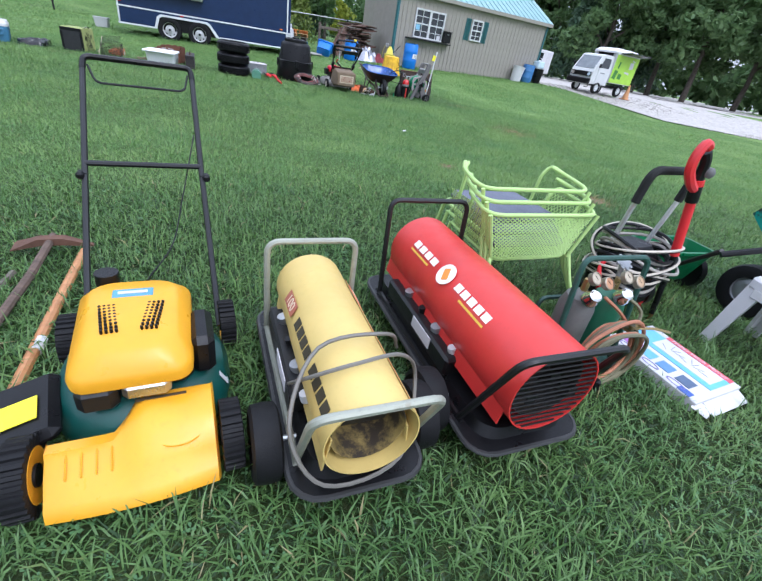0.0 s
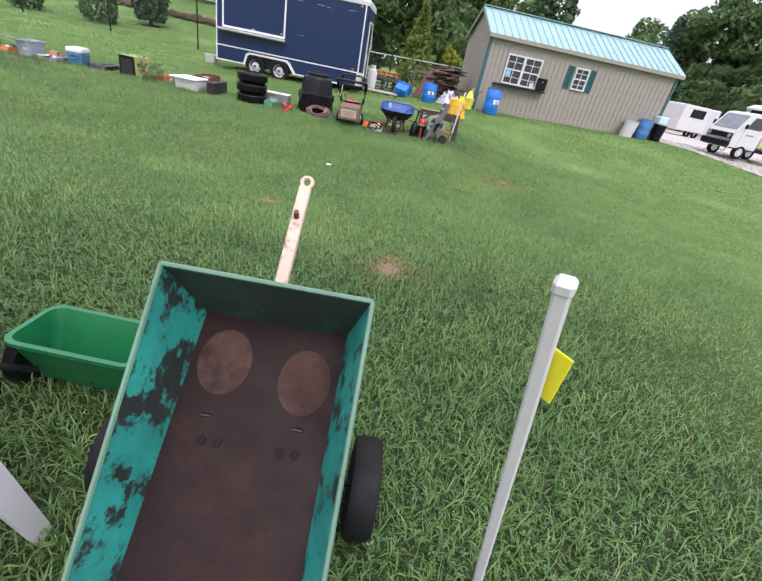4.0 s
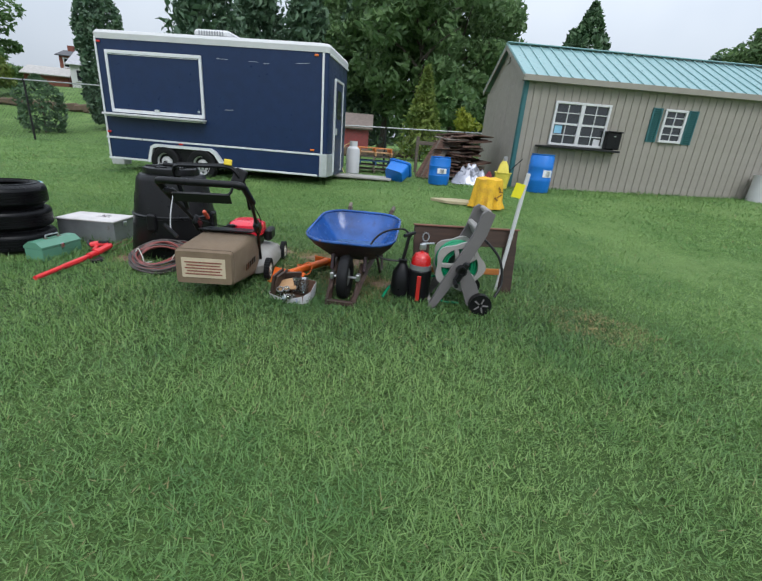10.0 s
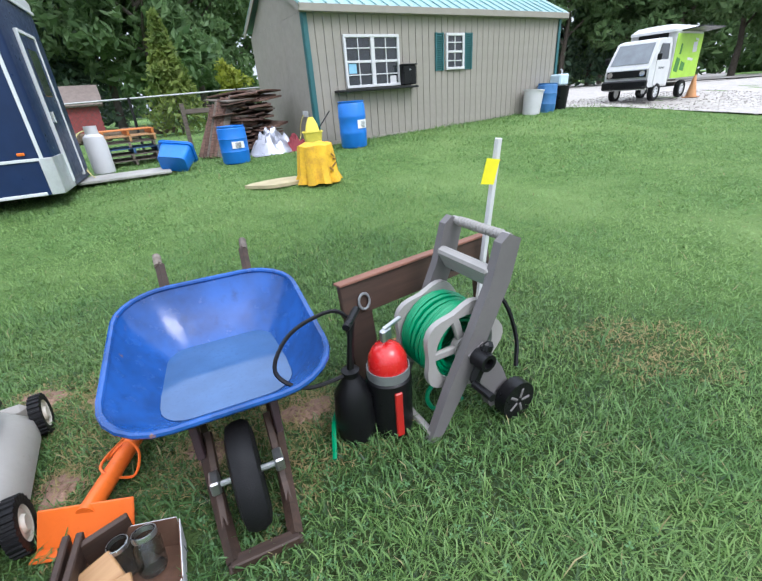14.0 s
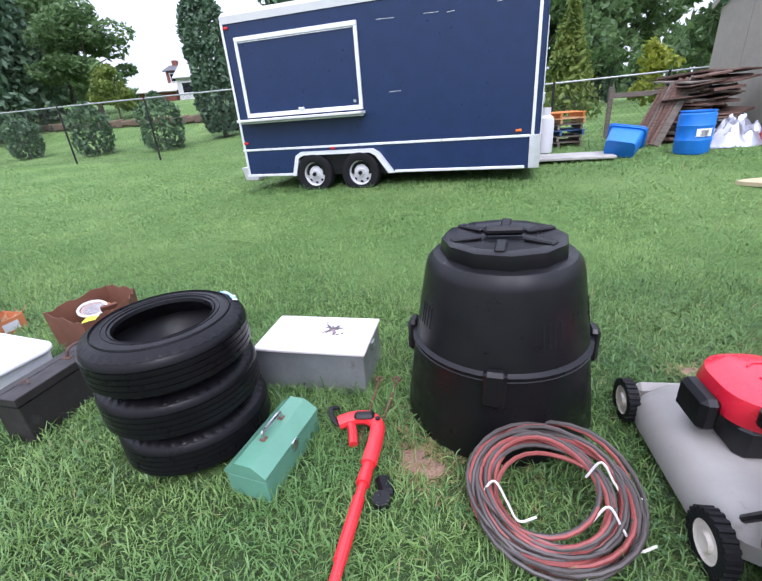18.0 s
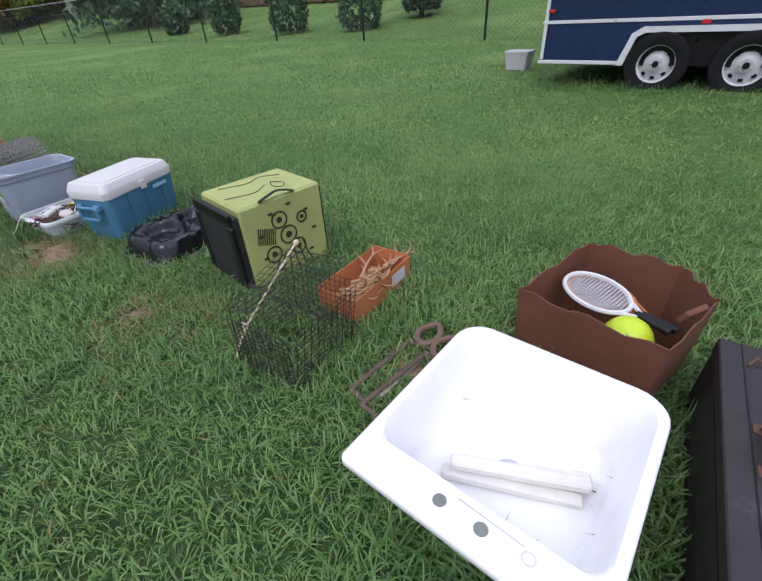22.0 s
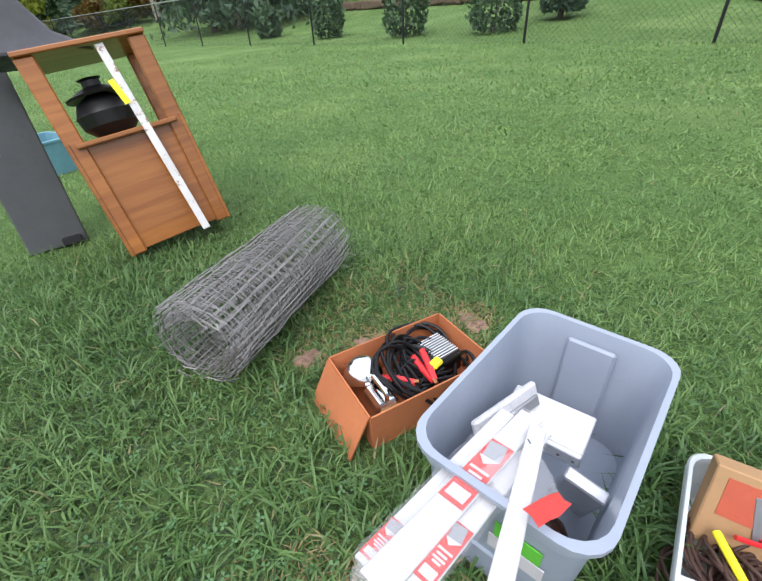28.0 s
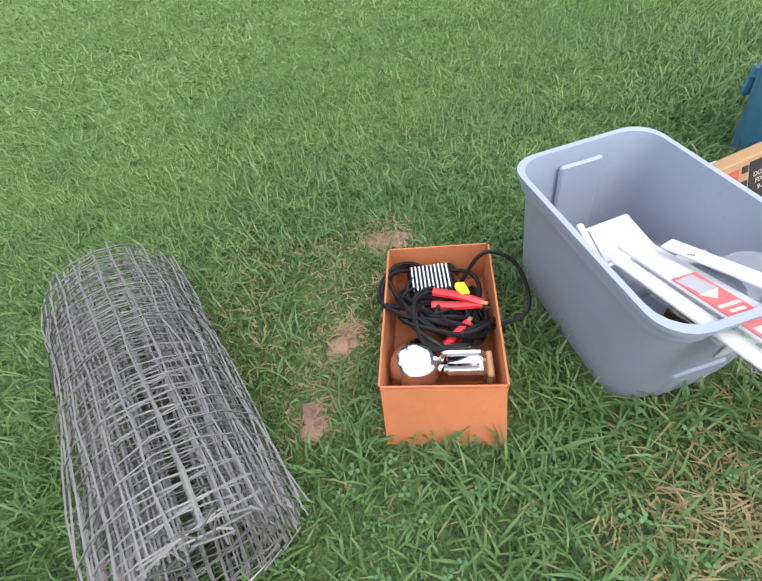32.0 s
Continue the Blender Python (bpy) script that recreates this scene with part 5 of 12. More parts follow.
house(placed(*bearing(28.0, 62, YARD), 10), 7.4, 6, 2.7, 1.7, WHITE_PAINT, mat("grey_roof", (0.4, 0.4, 0.42), 0.7), "low white farmhouse with dark windows far away", [(-2.3, 1.5, 1.6, 1.2), (0.4, 1.5, 0.9, 1.3), (2.4, 1.5, 0.9, 1.3)])
hh = house(placed(*bearing(31.0, 74, YARD), 10), 3.9, 5, 4.6, 0.8, BRICK, DARKROOF, "red brick house with a chimney far beyond the lawn", [(-1, 1.7, 0.9, 1.3), (0.9, 1.7, 0.9, 1.3), (-1, 3.7, 0.8, 1.1), (0.9, 3.7, 0.8, 1.1)])
part("chimney", Geo().box((-1.3, 0, 5.5), (0.7, 0.7, 1.2)), BRICK, hh)
house(placed(*bearing(33.8, 66, YARD), 12), 4.6, 4, 1.5, 0.9, BRICK, mat("pale_roof", (0.42, 0.4, 0.38), 0.8), "low brick outbuilding with a pale roof", [(-1.2, 0.9, 0.7, 0.8)])
house(placed(*bearing(78.5, 66, (-2.5, 10.3)), 80), 17, 10, 8.6, 3.4, mat("barn_red", (0.26, 0.04, 0.035), 0.8), DARKROOF, "red wooden barn at the edge of the yard", [(2.5, 3, 1.4, 1.8)])
house(placed(*bearing(2.0, 34, (5.5, 8.2)), 0), 2.2, 2.6, 1.9, 0.9, mat("barn_red_small", (0.24, 0.05, 0.05), 0.8), mat("brown_roof", (0.2, 0.16, 0.14), 0.8), "small red garden shed behind the fence", [])
lw = Geo()
rng = random.Random(4)
for k in range(70):
    x, y = -30 + 0.55 * k, 39.5 - 0.12 * k
    lw.box((x, y, 0.25 + ground_z(x, y)), (0.7, 0.4, rng.uniform(0.3, 0.55)), 0.08, (0, rng.uniform(-9, 9), rng.uniform(-20, 20)))
solid("stone_bank", lw, mat("earth_brown", (0.13, 0.09, 0.06), 0.95, relief=0.8, fine=8), "low brown stone and earth bank beyond the fence", "bank", pose(0, 0, 0), kind="stuff")


# ---- grass ----
# bare spots, worn straw spots: x, y, radius
PATCHES = [(-2.54, 10.7, 0.22), (-2.82, 10.68, 0.1), (-4.16, 11.4, 0.1), (-4.32, 11.2, 0.09), (-3.88, 11.72, 0.11), (5.12, 10.66, 0.34), (5.5, 10.6, 0.25), (4.74, 10.09, 0.16), (5.32, 9.92, 0.16), (5.8, 9.9, 0.2), (4.62, 10.9, 0.2), (3.1, 10.2, 0.16), (3.85, 10.9, 0.18), (-1.42, 10.5, 0.07), (0.05, 10.75, 0.14), (4.78, 2.1, 0.17), (3.6, 3.4, 0.14), (7.3, 6.5, 0.14)]
DRY = [(-3.5, 10.5, 0.42), (-3.62, 10.62, 0.28), (-3.05, 10.38, 0.4), (-2.6, 10.6, 0.5), (-1.3, 10.6, 0.42), (3.3, 10.4, 0.4), (5.2, 10.45, 0.7), (5.6, 9.8, 0.5), (-4.1, 11.5, 0.45), (-3.2, 10.2, 0.45), (7.3, 6.5, 0.6), (7.6, 9.2, 0.4), (4.78, 2.1, 0.35)]
# footprints of things that lie flat on the soil: x, y, width, depth, turn
FOOT = [(0.479, 10.44, 0.56, 0.56, -11), (-2.965, 11.094, 0.42, 0.57, -2), (-3.464, 11.14, 0.37, 0.55, -7), (-3.912, 11.25, 0.31, 0.5, -26), (-2.475, 11.26, 0.32, 0.6, 10), (2.585, -0.2, 0.4, 0.56, 0), (1.048, 10.606, 0.18, 0.88, -4.3), (2.412, 10.875, 0.6, 0.33, -1), (0.68, 11.16, 0.52, 0.46, -18), (-1.118, 11.213, 0.4, 0.54, -16.5), (1.94, 10.34, 0.62, 0.62, 0), (3.44, 10.68, 0.6, 0.6, 0), (-1.9, 11.33, 0.4, 0.75, 0), (4.995, 9.475, 0.36, 0.33, -24), (-0.423, 11.153, 0.27, 0.5, -6.5)]


def scatter(r, zones, only, bare):
    """Random places on the lawn, thinned towards bare spots."""
    xs_, ys_ = [], []
    for x0, x1, y0, y1, dens in zones:
        n = int((x1 - x0) * (y1 - y0) * dens)
        # soft borders, so that neighbouring stretches grow into each other
        xs_.append(r.uniform(x0, x1, n) + r.normal(0, 0.4, n))
        ys_.append(r.uniform(y0, y1, n) + r.normal(0, 0.4, n))
    for cx_, cy_, rr, dens in only:
        n = int(3.14 * rr * rr * dens)
        a, q = r.uniform(0, 6.28, n), rr * np.sqrt(r.uniform(0, 1, n))
        q *= 1 + 0.22 * np.sin(2 * a + cx_ * 7) + 0.15 * np.sin(5 * a + cy_ * 3)
        xs_.append(cx_ + q * np.cos(a))
        ys_.append(cy_ + q * np.sin(a))
    x, y = np.concatenate(xs_), np.concatenate(ys_)
    keep = np.ones(len(x), bool)
    dice = r.uniform(0, 1, len(x))
    if bare:
        for cx_, cy_, rr in PATCHES:
            a = np.arctan2(y - cy_, x - cx_)
            edge = rr * (1 + 0.2 * np.sin(2 * a + cx_ * 9) + 0.14 * np.sin(5 * a + cy_ * 7))
            d = np.hypot(x - cx_, (y - cy_) * 1.15) / edge
            keep &= dice < np.clip((d - 0.3) * 1.5, 0.3, 1)
        for cx_, cy_, rr in DRY:
            d = np.hypot(x - cx_, y - cy_) / rr
            keep &= dice > np.clip(0.8 - 0.7 * d, 0, 0.68)
    for cx_, cy_, w, d, rz in FOOT:
        c, s = math.cos(radians(rz)), math.sin(radians(rz))
        u, v = (x - cx_) * c + (y - cy_) * s, -(x - cx_) * s + (y - cy_) * c
        keep &= (np.abs(u) > w / 2) | (np.abs(v) > d / 2)
    return x[keep], y[keep]


def faces_mesh(name, v, per, loops, starts, material, label):
    n = len(v) // per
    me = bpy.data.meshes.new(name)
    me.vertices.add(len(v))
    me.vertices.foreach_set("co", v.astype(np.float32).ravel())
    me.loops.add(len(loops) * n)
    me.loops.foreach_set("vertex_index", (np.arange(n)[:, None] * per + np.array(loops)).astype(np.int32).ravel())
    me.polygons.add(len(starts) * n)
    me.polygons.foreach_set("loop_start", (np.arange(n)[:, None] * len(loops) + np.array(starts)).astype(np.int32).ravel())
    me.update(calc_edges=True)
    me.materials.append(material)
    return tagged(new(name, me), label, "grass", kind="stuff")


def grass(name, zones, length, wid, material, label, seed, only=(), bare=True, flat=0.0, low=False):
    """Curved blades, bent over to every side, tufts leaning together."""
    r = np.random.default_rng(seed)
    x, y = scatter(r, zones, only, bare)
    n = len(x)
    f = np.sin(x * 2.3 + 1.7 * np.sin(y * 1.9)) + np.sin(y * 3.1 + 1.3 * np.sin(x * 2.7 + 1))
    tuft = np.sin(x * 17 + 3 * np.sin(y * 9)) * np.sin(y * 19 + 3 * np.sin(x * 11))
    ang = r.uniform(0, 6.28, n) + 0.8 * f + 0.5 * tuft
    ln = length * (1 + 0.12 * f + 0.32 * tuft) * r.uniform(0.5, 1.45, n)
    w = wid * r.uniform(0.6, 1.35, n)
    e1 = r.uniform(0.5, 1.45, n) - flat
    e2 = e1 - r.uniform(0.3, 1.1, n)
    d = np.stack([np.cos(ang), np.sin(ang)], 1)
    tw = r.uniform(-0.5, 0.5, n)
    S = np.stack([-d[:, 1] * np.cos(tw), d[:, 0] * np.cos(tw), np.sin(tw)], 1) * (w / 2)[:, None]
    P = np.stack([x, y, lawn_height(x, y) - 0.003], 1)
    step = lambda e, q: np.stack([d[:, 0] * np.cos(e) * q, d[:, 1] * np.cos(e) * q, np.sin(e) * q], 1)
    mid = P + step(e1, ln * 0.5)
    tip = mid + step(e2, ln * 0.5)
    tip[:, 2] = np.maximum(tip[:, 2], P[:, 2] + 0.008)
    if low:
        v = np.stack([P - S, P + S, tip], 1).reshape(-1, 3)
        return faces_mesh(name, v, 3, [0, 1, 2], [0], material, label)
    v = np.stack([P - S * 0.7, P + S * 0.7, mid - S, mid + S, tip], 1).reshape(-1, 3)
    return faces_mesh(name, v, 5, [0, 1, 3, 2, 2, 3, 4], [0, 4], material, label)


def clover(name, zones, material, label, seed):
    """Three round leaflets on each low stalk."""
    r = np.random.default_rng(seed)
    x, y = scatter(r, zones, (), True)
    f = np.sin(x * 1.7 + 2 * np.sin(y * 1.3)) + np.sin(y * 2.1 + 2 * np.sin(x * 1.1 + 2)) + r.normal(0, 0.5, len(x))
    x, y = x[f > 0.1], y[f > 0.1]
    n = len(x)
    a0 = r.uniform(0, 6.28, n)
    z = lawn_height(x, y) + r.uniform(0.012, 0.04, n)
    size = r.uniform(0.008, 0.014, n)
    tx, ty = r.normal(0, 0.25, n), r.normal(0, 0.25, n)
    out = []
    for k in range(3):
        a = a0 + k * 2.094
        for q, da in ((0.0, 0.0), (0.75, -0.5), (1.0, -0.18), (1.0, 0.18), (0.75, 0.5)):
            dx, dy = size * q * np.cos(a + da), size * q * np.sin(a + da)
            out.append(np.stack([x + dx, y + dy, z + dx * tx + dy * ty + 0.15 * size * q], 1))
    v = np.stack(out, 1).reshape(-1, 3)
    return faces_mesh(name, v, 5, [0, 1, 2, 3, 4], [0], material, label)


def grass_mat(name, a, c, patch, pale, rough=0.42, trans=0.4):
    m, nt, b, vec = base_mat(name)
    geo = nt.nodes.new("ShaderNodeNewGeometry")
    rnd = geo.outputs["Random Per Island"]
    col = ramp_mix(nt, rnd, a, c)
    col = ramp_mix(nt, noise_fac(nt, vec, 1.3, 0.42, 0.68), col, patch)
    mul = nt.nodes.new("ShaderNodeMath")
    mul.operation = 'MULTIPLY'
    nt.links.new(noise_fac(nt, vec, 0.55, 0.5, 0.72), mul.inputs[0])
    mul.inputs[1].default_value = 0.7
    col = ramp_mix(nt, mul.outputs[0], col, pale)
    # a few blades are dead
    dead = nt.nodes.new("ShaderNodeMapRange")
    dead.inputs[1].default_value, dead.inputs[2].default_value = 0.985, 0.988
    nt.links.new(rnd, dead.inputs[0])
    col = ramp_mix(nt, dead.outputs[0], col, (0.3, 0.27, 0.13))
    nt.links.new(col, b.inputs["Base Color"])
    b.inputs["Roughness"].default_value = rough
    b.inputs["Specular IOR Level"].default_value = 0.35
    tr = nt.nodes.new("ShaderNodeBsdfTranslucent")
    nt.links.new(col, tr.inputs[0])
    mx = nt.nodes.new("ShaderNodeMixShader")
    mx.inputs[0].default_value = trans
    nt.links.new(b.outputs[0], mx.inputs[1])
    nt.links.new(tr.outputs[0], mx.inputs[2])
    nt.links.new(mx.outputs[0], nt.nodes["Material Output"].inputs["Surface"])
    return m


GRASS_GREEN = grass_mat("grass_green", (0.112, 0.22, 0.054), (0.285, 0.43, 0.145), (0.15, 0.285, 0.09), (0.3, 0.44, 0.145))
# unmown tufts' deeper green, also darkened for shade among the thick blades
GRASS_LUSH_SHADE = grass_mat("grass_lush_shade", (0.05, 0.12, 0.034), (0.15, 0.26, 0.085), (0.07, 0.15, 0.05), (0.14, 0.24, 0.08), trans=0.3)
# much darker copy of the lawn green: shade below the blades as colour
GRASS_UNDER_SHADE = grass_mat("grass_under_shade", (0.016, 0.042, 0.012), (0.05, 0.1, 0.028), (0.022, 0.055, 0.016), (0.045, 0.085, 0.026), trans=0.15)
# deeper near green, darkened further for shade between blades and under the turf
GRASS_NEAR_SHADE = grass_mat("grass_near_shade", (0.06, 0.14, 0.034), (0.19, 0.31, 0.092), (0.085, 0.18, 0.055), (0.17, 0.27, 0.085), trans=0.28)
GRASS_DRY = leaf_mat("grass_dry", (0.34, 0.265, 0.13), (0.23, 0.19, 0.08), rough=0.8, trans=0.15, third=(0.2, 0.17, 0.07))
CLOVER = leaf_mat("clover_leaf", (0.075, 0.175, 0.06), (0.13, 0.25, 0.1), rough=0.5, trans=0.2)
grass("lawn_grass", [(-2.4, 3.6, 8.9, 12.0, 5200)], 0.07, 0.0052, GRASS_GREEN, "short green lawn blades bent over each other", 1)
grass("deep_lawn_grass", [(-5.6, -2.4, 8.9, 12.0, 4000), (3.6, 7.6, 8.9, 12.0, 4000), (-0.8, 6.2, -1.3, 2.2, 4000)], 0.075, 0.0052, GRASS_NEAR_SHADE, "deep green lawn blades bent over each other, shade in their colour", 15)
grass("mid_lawn_grass", [(2.6, 8.4, 2.2, 8.9, 4600), (8.4, 10.6, -1.3, 8.9, 1800), (-2.6, 2.6, 2.2, 8.9, 3000), (6.2, 8.0, -1.3, 2.2, 2000), (-2.6, -0.8, -1.3, 2.2, 1900), (7.6, 9.4, 8.9, 12.0, 2000), (-7.6, -5.6, 8.9, 12.0, 1900), (-7.6, 9.4, 12.0, 13.4, 2500), (-1.5, 7.5, -2.3, -1.3, 900)], 0.058, 0.0066, GRASS_GREEN, "mown green lawn blades beside the goods", 4, low=True)
grass("far_lawn_grass", [(-9.0, 9.5, 13.4, 14.8, 1250), (-10.0, 10.5, 14.8, 16.4, 900), (-14.0, -7.6, 8.0, 13.4, 650), (10.6, 14.0, 4.0, 8.9, 600), (9.4, 14.0, 8.9, 13.4, 700), (-7.6, -2.6, 2.2, 8.9, 1000), (10.6, 13.0, -1.5, 4.0, 500)], 0.06, 0.014, GRASS_GREEN, "mown green lawn further off", 2, flat=0.25, low=True)
grass("outer_lawn_grass", [(-12.0, 19.0, 16.4, 19.5, 420), (-16.0, 9.0, 19.5, 24.0, 230), (10.5, 20.0, 12.6, 16.4, 420), (-18.0, -9.0, 13.4, 18.0, 260), (-24.0, -14.0, 9.0, 20.0, 110), (14.0, 19.0, 2.0, 12.6, 220), (-24.0, 2.0, 24.0, 31.0, 70)], 0.075, 0.024, GRASS_GREEN, "mown green lawn out to the fence and drive", 12, flat=0.2, low=True)
grass("lawn_undergrowth", [(-5.6, 7.6, 8.9, 12.0, 4200), (-0.8, 6.2, -1.3, 2.2, 4200)], 0.06, 0.0078, GRASS_UNDER_SHADE, "low lawn blades darkened for the shade under the taller ones", 8, flat=0.45, low=True)
grass("mid_undergrowth", [(2.6, 8.4, 2.2, 8.9, 3600), (8.4, 10.6, -1.3, 8.9, 1700), (6.2, 8.4, -1.3, 2.2, 2100), (-2.6, 2.6, 2.2, 8.9, 2300), (-7.6, 9.4, 11.7, 13.6, 3200), (7.6, 9.4, 8.9, 12.0, 2000), (-7.6, -5.6, 8.9, 12.0, 1900)], 0.056, 0.0072, GRASS_NEAR_SHADE, "low lawn blades under the mown turf, darkened for shade", 9, flat=0.45, low=True)
# longer tufts that the mower missed, round the goods and along the trailer and the shed
TALL = [(x, y, max(w, d) * 0.5 + 0.2, 1300) for x, y, w, d, rz in FOOT] + [(x, 16.45 - 0.14 * x, 0.45, 500) for x in (-0.4, 0.2, 0.9, 1.6, 2.2, 2.8, 3.5, 4.2)] + [(9.6 + 0.8 * k, 17.4, 0.4, 350) for k in range(10)] + [(6.0, 18.6, 0.9, 350), (7.2, 18.2, 0.7, 350), (7.0, 20.2, 1.2, 250)]
grass("tall_tufts", [], 0.1, 0.0064, GRASS_LUSH_SHADE, "longer unmown grass tufts round the goods and walls", 14, only=TALL, bare=True)
grass("dry_grass", [], 0.05, 0.0042, GRASS_DRY, "straw-coloured dry grass on worn spots", 3, only=[(a, b, c, 3600) for a, b, c in DRY] + [(a, b, c * 1.1, 4200) for a, b, c in PATCHES], bare=False, flat=0.6)
GRASS_STRAW = leaf_mat("grass_straw", (0.4, 0.27, 0.19), (0.27, 0.165, 0.11), rough=0.85, trans=0.1, third=(0.16, 0.09, 0.06))
grass("straw_litter", [], 0.035, 0.0034, GRASS_STRAW, "short dry straw litter on the bare soil", 21, only=[(a, b, c * 0.75, 6500) for a, b, c in PATCHES], bare=False, flat=0.75)
clover("lawn_clover", [(-5.6, 7.6, 8.9, 12.0, 420), (-0.8, 6.2, -1.3, 2.2, 480)], CLOVER, "small round clover leaves among the lawn grass", 6)
SOIL = mat("bare_soil", (0.27, 0.165, 0.12), 0.95, var=0.45, relief=1.0, fine=120, wear=(0.13, 0.075, 0.05), wear_at=(0.5, 0.62), wear_scale=38)
for px_, py_, pr in PATCHES:
    g = Geo()
    ring = []
    for k in range(28):
        a = 2 * math.pi * k / 28
        q = pr * (0.54 + 0.16 * math.sin(2 * a + px_ * 9) + 0.1 * math.sin(3 * a + py_ * 7) + 0.07 * math.sin(7 * a + px_) + 0.06 * math.sin(12 * a + py_))
        ring.append((q * math.cos(a), q * math.sin(a) / 1.15))
    g.rings([[(x, y, -0.004) for x, y in ring], [(x * 0.8, y * 0.8, 0.003) for x, y in ring], [(x * 0.45, y * 0.45, 0.006 + 0.003 * math.sin(7 * x / pr)) for x, y in ring], [(x * 0.1, y * 0.1, 0.004) for x, y in ring]], cap0=False)
    solid("soil_patch", g, SOIL, "bare sandy soil patch in the lawn", "soil", on(px_, py_, 0, 0.004), kind="structure")


# ---- the row of goods by the trailer ----
def coil(geo, cx, cy, z, r0, loops, thick, seed, wob=0.05, tilt=0.0, seg=7):
    """A loosely coiled hose lying flat."""
    rng = random.Random(seed)
    pts = []
    n = 26
    for k in range(loops * n):
        a = 2 * math.pi * k / n
        lp = k / n
        r = r0 * (1 + wob * math.sin(a * 0.93 + seed) + wob * 0.8 * math.sin(lp * 2.1 + seed))
        pts.append((cx + r * math.cos(a) + 0.03 * math.sin(lp * 1.7), cy + r * 0.9 * math.sin(a) + 0.03 * math.cos(lp * 2.3), z + thick * (0.9 + 0.8 * (lp % 4)) + 0.012 * math.sin(a * 3 + lp)))
    geo.tube(pts, thick, seg)
    return pts


def wheelbarrow():
    w = thing("wheelbarrow", "blue-trayed contractor wheelbarrow with wooden handles on the lawn", "wheelbarrow", pose(5.4, 9.31, 0, 0, 0, -8))
    BLUE = mat("barrow_blue", (0.014, 0.072, 0.27), 0.2, var=0.45, wear=(0.2, 0.11, 0.09), wear_at=(0.665, 0.69), wear_scale=9, relief=0.3, fine=14)
    UNDER = mat("barrow_underside", (0.045, 0.025, 0.03), 0.5, wear=(0.1, 0.05, 0.04))
    g, under = Geo(), Geo()
    def ring(wd, y0, y1, r, z0, z1, o=0.0):
        return [(x, (y0 + y1) / 2 + y, z0 + (z1 - z0) * ((y + (y1 - y0) / 2) / (y1 - y0))) for x, y in rrect(wd + o, y1 - y0 + o, r, 6)]
    inner = [ring(0.81, 0.18, 1.14, 0.23, 0.5, 0.62), ring(0.73, 0.27, 1.1, 0.2, 0.43, 0.52), ring(0.46, 0.48, 0.96, 0.1, 0.3, 0.34), ring(0.4, 0.52, 0.92, 0.08, 0.285, 0.32)]
    g.rings(inner, cap0=False, cap1=True)
    part("tray", g, BLUE, w, "blue painted steel tray with water pooled in it")
    under.rings([[(x * 1.012, y, z - 0.012) for x, y, z in r] for r in inner], cap0=False, cap1=True)
    part("tray_underside", under, UNDER, w)
    part("tray_rim", Geo().tube(inner[0], 0.013, 8, closed=True), BLUE, w)
    part("water", Geo().prism([(x, 0.685 + y) for x, y in rrect(0.53, 0.56, 0.12, 5)], 0.335, 0.352), mat("dirty_water", (0.05, 0.11, 0.24), 0.06, relief=0.0), w)
    for x in (-0.12, 0.12):
        part("bolt", Geo().cyl((x, 0.62, 0.29), (x, 0.62, 0.315), 0.014, 8), STEEL, w)
        part("bolt", Geo().cyl((x, 0.86, 0.3), (x, 0.86, 0.335), 0.014, 8), STEEL, w)
    for sx in (-1, 1):
        part("handle", Geo().tube([(sx * 0.105, -0.0, 0.03), (sx * 0.15, 0.5, 0.2), (sx * 0.2, 1.0, 0.27), (sx * 0.25, 1.7, 0.57)], 0.027, 4), WOOD_DARK, w)
        part("handle_grip", Geo().cyl((sx * 0.255, 1.68, 0.565), (sx * 0.265, 1.8, 0.595), 0.024, 10), WOOD_GREY, w)
        part("fork_arm", Geo().box((sx * 0.115, 0.2, 0.12), (0.03, 0.5, 0.045), 0.005, (33, 0, 0)), WOOD_DARK, w)
        part("tray_riser", Geo().box((sx * 0.15, 0.36, 0.28), (0.03, 0.06, 0.14), 0.004, (-12, 0, 0)), UNDER, w)
        part("axle_bracket", Geo().box((sx * 0.115, 0.2, 0.2), (0.035, 0.07, 0.06), 0.006), STEEL, w)
        part("leg", Geo().tube(bend([(sx * 0.2, 0.75, 0.3), (sx * 0.24, 0.95, 0.02), (sx * 0.24, 1.1, 0.02), (sx * 0.2, 1.2, 0.36)], 0.05), 0.014, 6), UNDER, w)
    part("nose_bar", Geo().box((0, -0.005, 0.025), (0.235, 0.045, 0.04), 0.005), WOOD_DARK, w)
    wh = part("wheel", Geo().lathe([(0, -0.03), (0.06, -0.035), (0.1, -0.02), (0.11, 0), (0.1, 0.02), (0.06, 0.035), (0, 0.03)], 16, pose(0, 0, 0, 0, 90, 0)), GREY_METAL, w)
    wh.location = (0, 0.19, 0.197)
    ty = Geo().lathe([(0.11, -0.035), (0.15, -0.05), (0.185, -0.04), (0.196, -0.015), (0.198, 0.015), (0.185, 0.04), (0.15, 0.05), (0.11, 0.035)], 32, pose(0, 0, 0, 0, 90, 0), closed=True)
    part("tyre", ty, RUBBER, wh)
    part("axle", Geo().cyl((-0.13, 0, 0), (0.13, 0, 0), 0.012, 8), STEEL, wh)


wheelbarrow()


